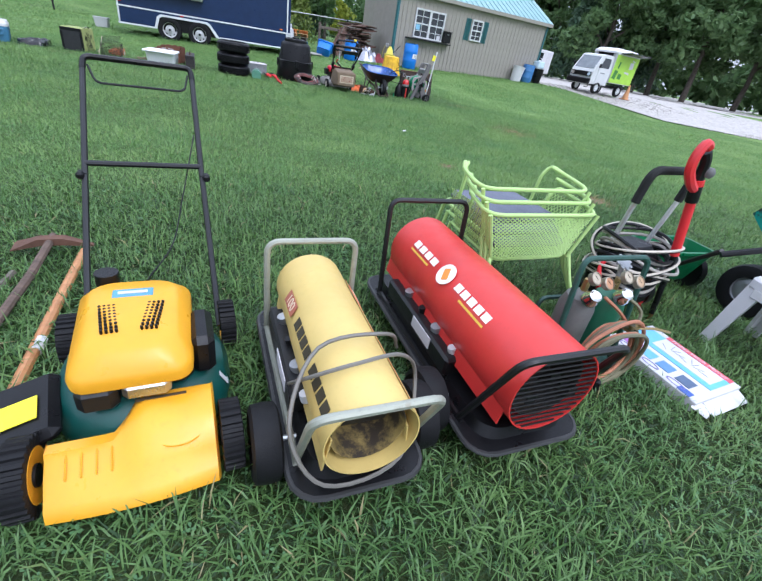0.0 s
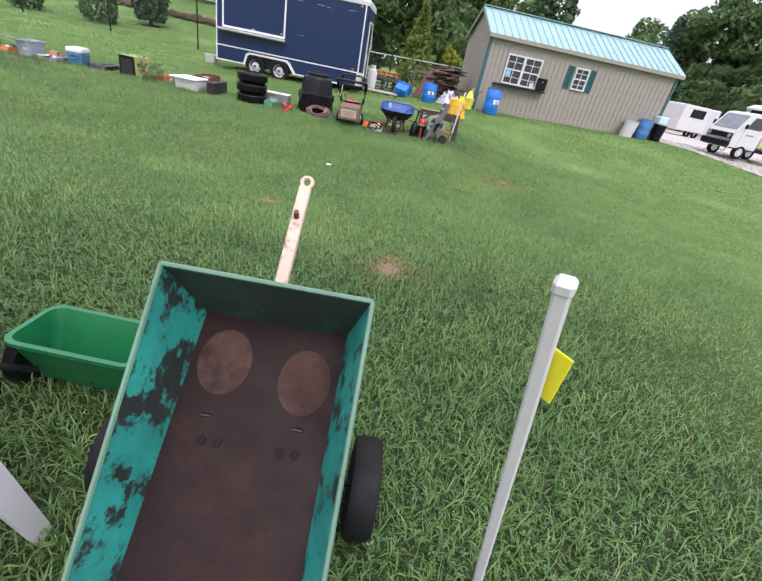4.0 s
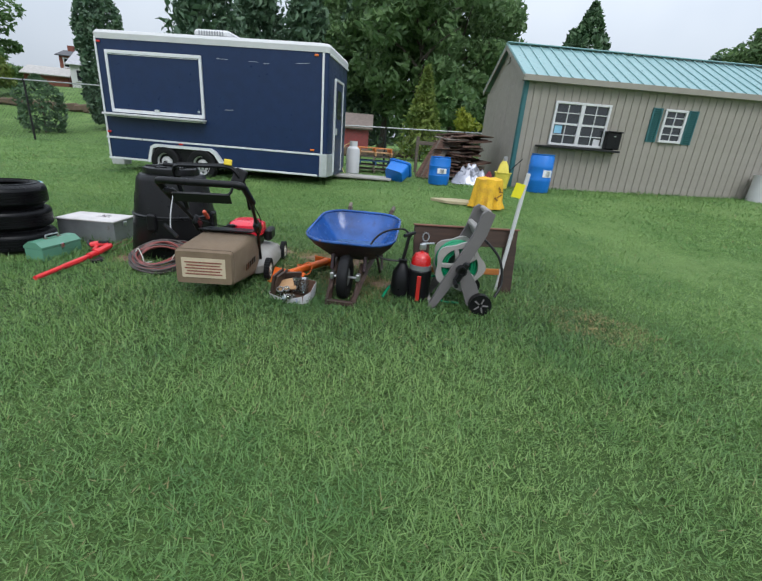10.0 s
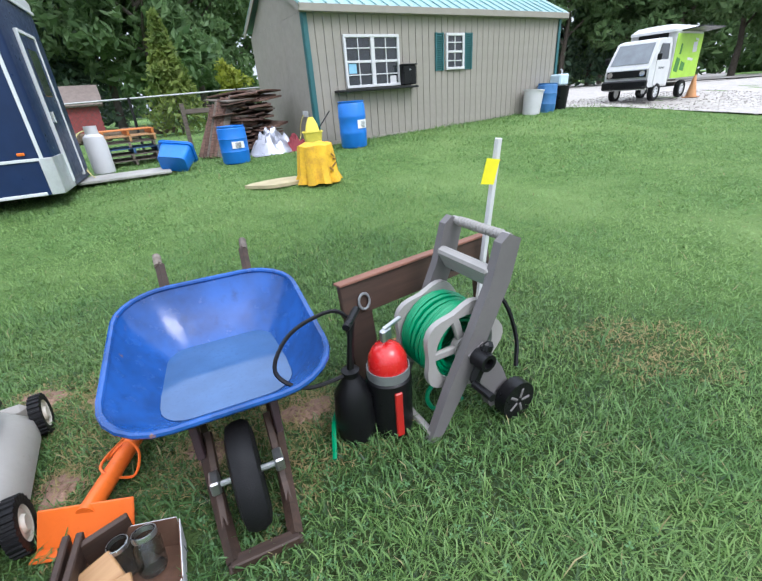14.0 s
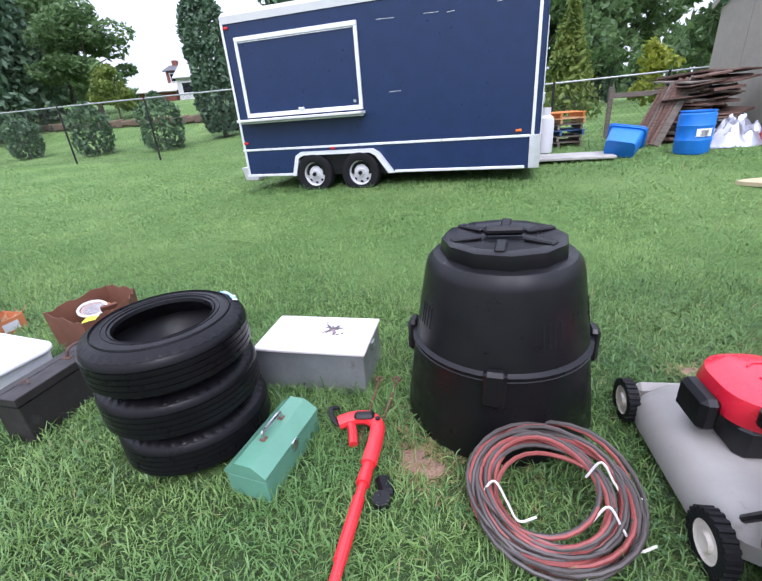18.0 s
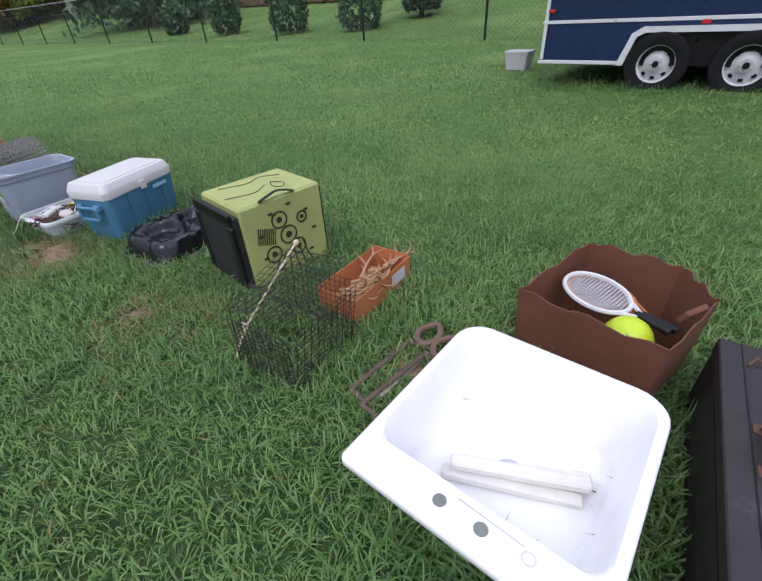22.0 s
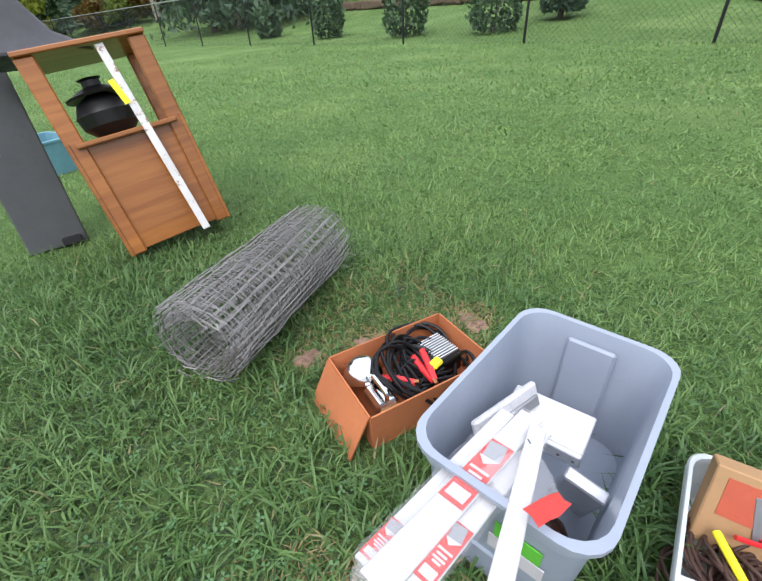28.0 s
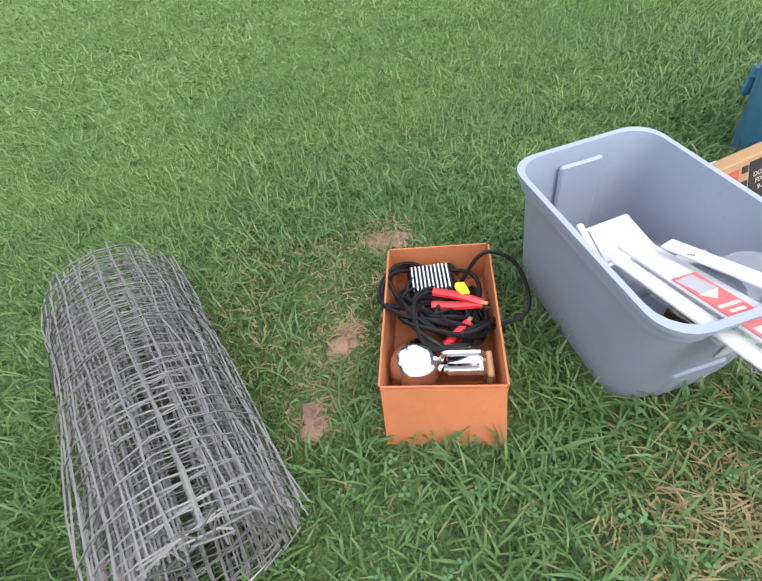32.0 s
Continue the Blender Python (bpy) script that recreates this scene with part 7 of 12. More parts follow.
HOSE_RED = mat("hose_red", (0.22, 0.05, 0.042), 0.5, var=0.35)
HOSE_GREY = mat("hose_grey", (0.06, 0.05, 0.045), 0.5, var=0.2)
hc = thing("welding_hose", "coiled red and grey twin hose tied with white string", "hose", on(3.59, 10.0, 0, 0.1) @ pose(0, 0, 0, 19, 0, 0) @ Matrix.Diagonal((0.92, 0.92, 1, 1)))
for k, mt in enumerate((HOSE_RED, HOSE_GREY)):
    g = Geo()
    coil(g, 0.01 * k, 0.01, 0.0 + 0.008 * k, 0.29 + 0.012 * k, 7, 0.0095, 3 + k)
    coil(g, -0.02, 0.02 * k, 0.02, 0.22 + 0.015 * k, 4, 0.0095, 9 + k)
    part("hose", g, mt, hc)
for a in (190, 330, 20):
    cx_, cy_ = 0.22 * math.cos(radians(a)), 0.2 * math.sin(radians(a))
    part("tie_string", Geo().tube(curve([(cx_ - 0.05, cy_, 0.03), (cx_, cy_ + 0.03, 0.1), (cx_ + 0.05, cy_ - 0.02, 0.04), (cx_ + 0.09, cy_ - 0.08, 0.015), (cx_ + 0.16, cy_ - 0.06, 0.015)]), 0.005, 5), mat("white_string", (0.65, 0.63, 0.58), 0.9), hc)


def composter():
    c = thing("compost_bin", "tall black plastic compost bin with a round lid", "compost bin", on(3.47, 10.66, 0) @ Matrix.Diagonal((1.04, 1.04, 1.09, 1)))
    part("lower_shell", Geo().lathe([(0.43, 0.0), (0.44, 0.02), (0.395, 0.36), (0.4, 0.385), (0.4, 0.41), (0.385, 0.42)], 40), BLACK_PLASTIC, c)
    part("upper_shell", Geo().lathe([(0.39, 0.4), (0.335, 0.72), (0.325, 0.75), (0.3, 0.775), (0.24, 0.785), (0, 0.785)], 40), BLACK_PLASTIC, c)
    for z in (0.388, 0.408):
        part("seam_bead", Geo().lathe([(0.398, z - 0.004), (0.405, z), (0.398, z + 0.004)], 40, closed=True), BLACK_PLASTIC, c)
    lid = part("lid", Geo().lathe([(0.265, 0.77), (0.27, 0.785), (0.262, 0.835), (0.24, 0.845), (0.2, 0.84), (0.06, 0.835), (0, 0.835)], 12), BLACK_PLASTIC, c)
    part("lid_handle", Geo().box((0, 0, 0.86), (0.17, 0.05, 0.035), 0.012), BLACK_PLASTIC, lid)
    for k in range(6):
        a = radians(60 * k + 20)
        part("lid_rib", Geo().box((0.17 * math.cos(a), 0.17 * math.sin(a), 0.845), (0.13, 0.045, 0.018), 0.006, (0, 0, math.degrees(a))), BLACK_PLASTIC, lid)
    for a in (-70, -20, 80, 200):
        for z in (0.15, 0.55):
            rr = 0.42 - z * 0.115
            for k in range(4):
                aa = radians(a + 4.0 * k)
                part("vent_slit", Geo().box((rr * math.cos(aa), rr * math.sin(aa), z), (0.02, 0.008, 0.1), 0.003, (0, -9, math.degrees(aa))), RUBBER, c)
    for a in (175, 355, 262):
        aa = radians(a)
        part("side_latch", Geo().box((0.405 * math.cos(aa), 0.405 * math.sin(aa), 0.36), (0.05, 0.09, 0.16), 0.015, (0, 0, a)), BLACK_PLASTIC, c)


composter()

rt = thing("string_trimmer", "red electric string trimmer lying in the grass", "trimmer", pose(2.86, 9.97, 0, 0, 0, -2))
part("shaft", Geo().cyl((0.0, -0.6, 0.05), (0.02, 0.14, 0.07), 0.02, 10), RED_PLASTIC, rt)
part("shaft_sleeve", Geo().cyl((0.005, -0.27, 0.054), (0.014, -0.02, 0.06), 0.025, 10), RED_PLASTIC, rt)
part("shaft_collar", Geo().cyl((0.016, 0.04, 0.066), (0.02, 0.16, 0.072), 0.031, 12, 0.026), RED_PLASTIC, rt)
part("grip_housing", Geo().tube(curve([(0.02, 0.14, 0.075), (0.025, 0.27, 0.085), (0.015, 0.36, 0.09), (-0.04, 0.4, 0.095), (-0.12, 0.385, 0.095), (-0.175, 0.36, 0.085)]), 0.036, 10, flat=0.85), RED_PLASTIC, rt)
part("grip_tail", Geo().tube(curve([(-0.12, 0.37, 0.09), (-0.1, 0.33, 0.07), (-0.08, 0.26, 0.055)]), 0.022, 8), RED_PLASTIC, rt)
part("grip_pad", Geo().box((-0.05, 0.385, 0.122), (0.1, 0.05, 0.03), 0.013, (0, 0, 8)), BLACK_PLASTIC, rt)
part("screw_boss", Geo().cyl((0.018, 0.37, 0.12), (0.018, 0.37, 0.128), 0.012, 10), BLACK_PLASTIC, rt)
part("trim_guard", Geo().box((0.1, 0.08, 0.03), (0.07, 0.1, 0.035), 0.015, (0, 12, 25)).cyl((0.1, 0.0, 0.02), (0.1, 0.0, 0.05), 0.038, 14), BLACK_PLASTIC, rt)
part("cord_hook", Geo().tube(bend([(-0.17, 0.35, 0.08), (-0.21, 0.37, 0.1), (-0.235, 0.42, 0.12), (-0.2, 0.45, 0.1)], 0.02), 0.014, 7, flat=0.6), BLACK_PLASTIC, rt)
for k, x in enumerate((2.83, 2.93)):
    rd = thing("tent_stake", "thin rusty steel rod with an eye end in the grass", "rod", pose(x, 10.72, 0, 0, 0, -3 - 3 * k), "rods")
    part("rod", Geo().cyl((0, -0.45 + 0.1 * k, 0.03), (0, 0, 0.05), 0.007, 6), RUST, rd)
    part("eye", Geo().tube([(0.02 * math.cos(a), 0.02 + 0.02 * math.sin(a), 0.055) for a in [2 * math.pi * i / 10 for i in range(10)]], 0.007, 5, closed=True), RUST, rd)

tbx = thing("toolbox", "small green metal toolbox with a peaked lid and wire handle", "toolbox", on(2.442, 10.17, -11))
TGREEN = mat("toolbox_green", (0.1, 0.25, 0.17), 0.4, var=0.1, wear=(0.18, 0.25, 0.2), wear_at=(0.66, 0.8))
part("tray_body", Geo().box((0, 0, 0.06), (0.2, 0.44, 0.12), 0.005), TGREEN, tbx)
part("lid", Geo().rings([[(-0.102, y, 0.122), (0.102, y, 0.122), (0.102, y, 0.14), (0.04, y, 0.188), (-0.04, y, 0.188), (-0.102, y, 0.14)] for y in (-0.222, 0.222)]), TGREEN, tbx)
part("handle", Geo().tube(bend([(0.0, -0.07, 0.188), (0.0, -0.07, 0.225), (0.0, 0.07, 0.225), (0.0, 0.07, 0.188)], 0.03), 0.008, 6), STEEL, tbx)
for y in (-0.07, 0.07):
    part("handle_plate", Geo().box((0, y, 0.19), (0.03, 0.03, 0.006), 0.002), RUST, tbx)
part("latch", Geo().box((0.105, 0, 0.12), (0.01, 0.04, 0.05), 0.003), STEEL, tbx)

mb = thing("metal_box", "long galvanised metal storage box with a pale stained lid", "box", on(2.46, 10.87, -3))
part("box_body", Geo().box((0, 0, 0.13), (0.64, 0.385, 0.26), 0.004), GREY_METAL, mb)
part("lid", Geo().box((0, 0, 0.268), (0.66, 0.41, 0.02), 0.005), mat("pale_lid", (0.62, 0.58, 0.57), 0.5, wear=(0.3, 0.22, 0.2), wear_at=(0.64, 0.72), wear_scale=5), mb)
STAIN = mat("dark_spill", (0.05, 0.035, 0.045), 0.45, var=0.3, wear=(0.2, 0.15, 0.15), wear_at=(0.5, 0.62), wear_scale=30)
spl = random.Random(11)
ring_ = []
for k in range(46):
    a = 2 * math.pi * k / 46
    q = (0.018 + 0.052 * spl.random() ** 2.2) * (1.5 if 4 < k % 23 < 9 else 1)
    ring_.append((0.075 + 1.25 * q * math.cos(a), 0.05 + q * math.sin(a)))
part("spill_stain", Geo().prism(ring_, 0.2775, 0.2795), STAIN, mb, "dark splashed stain")
for k in range(7):
    a, q, w_ = spl.uniform(0, 6.28), spl.uniform(0.05, 0.12), spl.uniform(0.004, 0.01)
    part("stain_drop", Geo().prism([(0.075 + q * math.cos(a) + w_ * math.cos(j), 0.04 + 0.8 * q * math.sin(a) + w_ * math.sin(j)) for j in range(6)], 0.2775, 0.2792), STAIN, mb)
part("hasp", Geo().box((0.325, 0, 0.22), (0.02, 0.06, 0.05), 0.005), STEEL, mb)

TYRE = mat("tyre_black", (0.006, 0.006, 0.007), 0.33, relief=0.2, fine=90, wear=(0.013, 0.013, 0.014), wear_at=(0.62, 0.8), spec=0.16)
for k, (dx, dy, r) in enumerate(((0.0, 0.03, 0.35), (-0.012, 0.015, 0.355), (0.0, -0.005, 0.35))):
    w = 0.232
    ty = thing("tyre", "worn black car tyre lying in a stack", "tyre", on(1.96 + dx, 10.3 + dy, 40 * k, 0.228 * k), "stacked tyres")
    prof = [(0.205, 0.02), (0.21, 0.0), (0.25, 0.0), (0.29, 0.01), (r - 0.02, 0.035), (r - 0.004, 0.05)]
    for j in range(4):
        z = 0.056 + 0.028 * j
        prof += [(r, z), (r, z + 0.022), (r - 0.006, z + 0.023), (r - 0.006, z + 0.027)]
    prof += [(r, 0.168), (r - 0.004, w - 0.048), (r - 0.02, w - 0.028), (0.3, w - 0.008), (0.255, w), (0.225, w - 0.002), (0.21, w - 0.008), (0.205, w - 0.024), (0.22, w - 0.04), (r - 0.05, w / 2), (0.22, 0.04)]
    part("carcass", Geo().lathe(prof, 64, closed=True), TYRE, ty, smooth=28)
    for rr in (0.222, 0.243, 0.288):
        part("sidewall_ring", Geo().lathe([(rr - 0.003, w - 0.007), (rr, w + 0.0025), (rr + 0.004, w - 0.006)], 64, closed=True), TYRE, ty)
    # fine slanted ribs round the shoulder
    ribs = Geo()
    rs_ = []
    for i in range(180):
        a = 2 * math.pi * (i // 2 * 2 + 0.9 * (i % 2)) / 180
        up = 0.0035 if i % 4 < 2 else 0.0
        rs_.append([(q * math.cos(a + o), q * math.sin(a + o), z + up) for q, z, o in ((r - 0.05, w - 0.014, 0.0), (r - 0.03, w - 0.0215, 0.02), (r - 0.014, w - 0.033, 0.035), (r - 0.03, w - 0.035, 0.02))])
    part("shoulder_ribs", ribs.rings(rs_, closed=True), TYRE, ty)
    if k == 2:
        STK = mat("blue_white_sticker", (0.62, 0.7, 0.76), 0.6, wear=(0.1, 0.33, 0.62), wear_at=(0.5, 0.54), wear_scale=26)
        rng = random.Random(3)
        for q in range(5):
            a = radians(-80 + 40 + 5.5 * q)
            part("sticker_scrap", Geo().box((0.316 * math.cos(a), 0.316 * math.sin(a), w - 0.008), (rng.uniform(0.018, 0.034), rng.uniform(0.03, 0.045), 0.003), 0.001, (0, 15, math.degrees(a) + rng.uniform(-12, 12))), STK, ty)

cs = thing("tool_case", "long dark wooden tool case with a leather handle", "case", on(1.048, 10.606, -4.3))
CASE = mat("case_dark", (0.02, 0.016, 0.016), 0.55, var=0.2, wear=(0.06, 0.055, 0.055), wear_at=(0.6, 0.75))
part("case_body", Geo().box((0, 0, 0.115), (0.175, 0.88, 0.23), 0.004), CASE, cs)
part("case_lid", Geo().box((0, 0, 0.258), (0.179, 0.886, 0.05), 0.004), CASE, cs)
part("lid_seam", Geo().box((-0.03, 0, 0.2825), (0.004, 0.88, 0.004)), BLACK_PLASTIC, cs)
part("side_seam", Geo().box((0.0, 0, 0.2325), (0.181, 0.888, 0.004)), BLACK_PLASTIC, cs)
part("case_handle", Geo().tube(curve([(0.0, -0.07, 0.285), (0.0, -0.05, 0.325), (0.0, 0.0, 0.335), (0.0, 0.05, 0.325), (0.0, 0.07, 0.285)]), 0.012, 8, flat=0.6), mat("leather_brown", (0.06, 0.025, 0.018), 0.6), cs)
for y in (-0.07, 0.07):
    part("handle_plate", Geo().box((0, y, 0.285), (0.05, 0.035, 0.006), 0.002), RUST, cs)
for y in (-0.33, 0.33):
    part("hook_latch", Geo().tube([(-0.02, y, 0.288), (0.0, y + 0.03, 0.3), (0.03, y + 0.01, 0.288)], 0.004, 5), RUST, cs)

sk = thing("laundry_sink", "white plastic laundry sink with two tap holes set on the grass", "sink", on(0.479, 10.395, -11))
SW = mat("sink_white", (0.82, 0.82, 0.82), 0.38, var=0.04, relief=0.04)
def sink_ring(w, d, r_back, r_front, dy=0.0):
    """A ring with rounded back corners and squarer front ones."""
    out = []
    for cx_, cy_, a0, r in ((1, 1, 0, r_back), (-1, 1, 90, r_back), (-1, -1, 180, r_front), (1, -1, 270, r_front)):
        for k in range(7):
            a = radians(a0 + 15 * k)
            out.append((cx_ * (w / 2 - r) + r * math.cos(a), cy_ * (d / 2 - r) + r * math.sin(a) + dy))
    return out


W_, D_S = 0.638, 0.682
lv = lambda w, d, rb, rf, dy, z: [(x, y, z) for x, y in sink_ring(w, d, rb, rf, dy)]
part("basin", Geo().rings([lv(0.5, 0.5, 0.07, 0.06, 0.05, 0.0), lv(0.53, 0.53, 0.07, 0.06, 0.05, 0.02), lv(0.575, 0.575, 0.085, 0.07, 0.045, 0.272), lv(W_ - 0.012, D_S - 0.012, 0.09, 0.016, 0, 0.27), lv(W_, D_S, 0.095, 0.02, 0, 0.276), lv(W_, D_S, 0.095, 0.02, 0, 0.296), lv(W_ - 0.012, D_S - 0.012, 0.09, 0.018, 0, 0.303), lv(0.585, 0.545, 0.085, 0.05, 0.04, 0.303), lv(0.57, 0.53, 0.08, 0.055, 0.04, 0.29), lv(0.545, 0.5, 0.08, 0.06, 0.042, 0.2), lv(0.5, 0.46, 0.08, 0.07, 0.045, 0.06), lv(0.44, 0.4, 0.07, 0.07, 0.045, 0.035), lv(0.1, 0.1, 0.04, 0.04, 0.05, 0.03)]), SW, sk, smooth=50)
part("drain_ring", Geo().lathe([(0.02, 0.031), (0.042, 0.031), (0.045, 0.036), (0.02, 0.033)], 20, pose(0.0, 0.05, 0.0), closed=True), STEEL, sk)
for x in (-0.052, 0.052):
    part("tap_hole", Geo().cyl((x, -0.283, 0.295), (x, -0.283, 0.3055), 0.0165, 18), mat("hole_grey", (0.18, 0.2, 0.18), 0.8), sk)
    part("hole_rim", Geo().lathe([(0.0165, 0.303), (0.02, 0.3045), (0.0165, 0.306)], 18, pose(x, -0.283, 0.0), closed=True), SW, sk)
part("plugged_hole", Geo().lathe([(0.012, 0.3035), (0.016, 0.3055), (0.012, 0.3055)], 16, pose(0.155, -0.275, 0.0), closed=True), mat("hole_ring", (0.55, 0.55, 0.53), 0.5), sk)
part("scuff_mark", Geo().box((0.06, -0.255, 0.3035), (0.16, 0.004, 0.0012), 0, (0, 0, -2)), mat("scuff_grey", (0.5, 0.5, 0.49), 0.7), sk)
for y, x, z, q in ((0.0, 0.02, 0.05, 24), (0.06, 0.03, 0.052, 30), (0.03, 0.03, 0.085, 27)):
    part("loose_leg", Geo().box((x, y, z), (0.4, 0.04, 0.034), 0.006, (0, 2, q)), mat("yellowed_plastic", (0.74, 0.72, 0.66), 0.5, wear=(0.55, 0.47, 0.34), wear_at=(0.66, 0.74)), sk)

# tall brown carton with rackets
bb = thing("carton", "tall brown cardboard carton with torn open flaps", "box", on(0.68, 11.16, -18))
poly = [(-0.27, -0.2), (0.23, -0.21), (0.27, 0.08), (0.13, 0.22), (-0.2, 0.21)]
tops = [0.3, 0.31, 0.36, 0.37, 0.36]
for k in range(5):
    a, b = Vector((*poly[k], 0)), Vector((*poly[(k + 1) % 5], 0))
    n = 8
    g = Geo()
    nrm = Vector((0, 0, 1)).cross(b - a).normalized() * 0.005
    vs0, vs1 = [], []
    for i in range(n + 1):
        p = a.lerp(b, i / n) * 1.0
        zt = tops[k] + (tops[(k + 1) % 5] - tops[k]) * i / n + 0.012 * math.sin(i * 1.9 + k)
        vs0.append((p, zt))
    pts = [(p.x, p.y, 0.005) for p, _ in vs0] + [(p.x * 1.06, p.y * 1.06, z) for p, z in reversed(vs0)]
    g.rings([pts, [(x + nrm.x, y + nrm.y, z) for x, y, z in pts]])
    part("carton_wall", g, BROWN_CARD, bb)
part("carton_floor", Geo().prism([(x * 0.97, y * 0.97) for x, y in poly], 0.004, 0.012), BROWN_CARD, bb)
part("torn_flap", Geo().box((0.24, -0.03, 0.35), (0.02, 0.1, 0.05), 0.004, (0, 25, -20)), BROWN_CARD, bb)
for k in range(4):
    part("blue_print_mark", Geo().box((-0.06 + 0.06 * k, -0.207, 0.2), (0.03, 0.004, 0.04)), mat("carton_blue", (0.03, 0.07, 0.2), 0.8), bb)
for k, (x, y, z, rz, rx) in enumerate(((-0.03, 0.0, 0.27, -10, 8), (-0.02, 0.03, 0.25, -4, 5))):
    rk = thing("tennis_racket", "wooden-framed tennis racket with white frame and dark grip", "racket", bb.matrix_world @ pose(x, y, z, rx, 4, rz), "rackets in the carton")
    hoop = [(-0.04 + 0.13 * math.cos(a), 0.09 * math.sin(a), 0) for a in [2 * math.pi * i / 28 for i in range(28)]]
    part("hoop", Geo().tube(hoop, 0.009, 6, closed=True), WHITE_PAINT if k == 0 else WOOD_HONEY, rk)
    st = Geo()
    for i in range(-8, 9):
        u = i / 9
        st.tube([(-0.04 + 0.12 * u, -0.088 * math.sqrt(1 - u * u), 0), (-0.04 + 0.12 * u, 0.088 * math.sqrt(1 - u * u), 0)], 0.0008, 3)
        st.tube([(-0.04 - 0.125 * math.sqrt(1 - u * u), 0.085 * u, 0), (-0.04 + 0.125 * math.sqrt(1 - u * u), 0.085 * u, 0)], 0.0008, 3)
    part("string_bed", st, WHITE_PAPER, rk)
    part("throat", Geo().tube([(0.06, 0.05, 0), (0.13, 0.012, 0)], 0.008, 6).tube([(0.06, -0.05, 0), (0.13, -0.012, 0)], 0.008, 6), WHITE_PAINT if k == 0 else WOOD_HONEY, rk)
    part("grip", Geo().cyl((0.12, 0, 0), (0.24, 0, 0), 0.015, 10), BLACK_PLASTIC, rk)
ball = Geo().ball((0, 0, 0), 0.085, 24)
solid("play_ball", ball, mat("ball_lime", (0.5, 0.65, 0.02), 0.4, wear=(0.05, 0.3, 0.08), wear_at=(0.52, 0.54), wear_scale=3), "lime green and dark green striped play ball in the carton", "ball", bb.matrix_world @ pose(0.1, -0.1, 0.2))

# old saws on the grass
OLD_STEEL = mat("old_steel", (0.13, 0.09, 0.07), 0.75, 0.3, wear=(0.07, 0.04, 0.03), wear_at=(0.45, 0.6), relief=0.4)
for k, (x, y, rz) in enumerate(((-0.03, 10.7, -14), (0.06, 10.64, -17))):
    s = thing("hacksaw", "rusty old hacksaw with a square steel frame in the grass", "saw", pose(x, y, 0.025 + 0.012 * k, 0, 2, rz), "old saws")
    part("frame_bar", Geo().tube(bend([(-0.055, 0.16, 0.01), (-0.06, -0.2, 0.006), (0.055, -0.2, 0.006), (0.052, -0.16, 0.008)], 0.012), 0.011, 6, flat=0.45), OLD_STEEL, s)
    part("tail_bar", Geo().tube([(-0.055, 0.15, 0.012), (0.06, 0.17, 0.012)], 0.01, 6, flat=0.6), OLD_STEEL, s)
    part("blade", Geo().box((0.053, -0.01, 0.01), (0.014, 0.32, 0.002), 0.0, (0, 18, 0)), mat("pale_blade", (0.34, 0.3, 0.25), 0.6, 0.5, wear=(0.16, 0.1, 0.07), wear_at=(0.5, 0.65)), s)
    part("saw_handle", Geo().tube(bend([(-0.02, 0.16, 0.02), (-0.06, 0.22, 0.025), (-0.01, 0.31, 0.03), (0.045, 0.25, 0.03), (0.035, 0.18, 0.02)], 0.03, closed=True), 0.014, 7, closed=True), mat("old_handle", (0.15, 0.09, 0.065), 0.8, wear=(0.08, 0.05, 0.04)), s)
    part("wing_nut", Geo().cyl((0.055, 0.17, 0.0), (0.055, 0.17, 0.03), 0.01, 8), RUST, s)


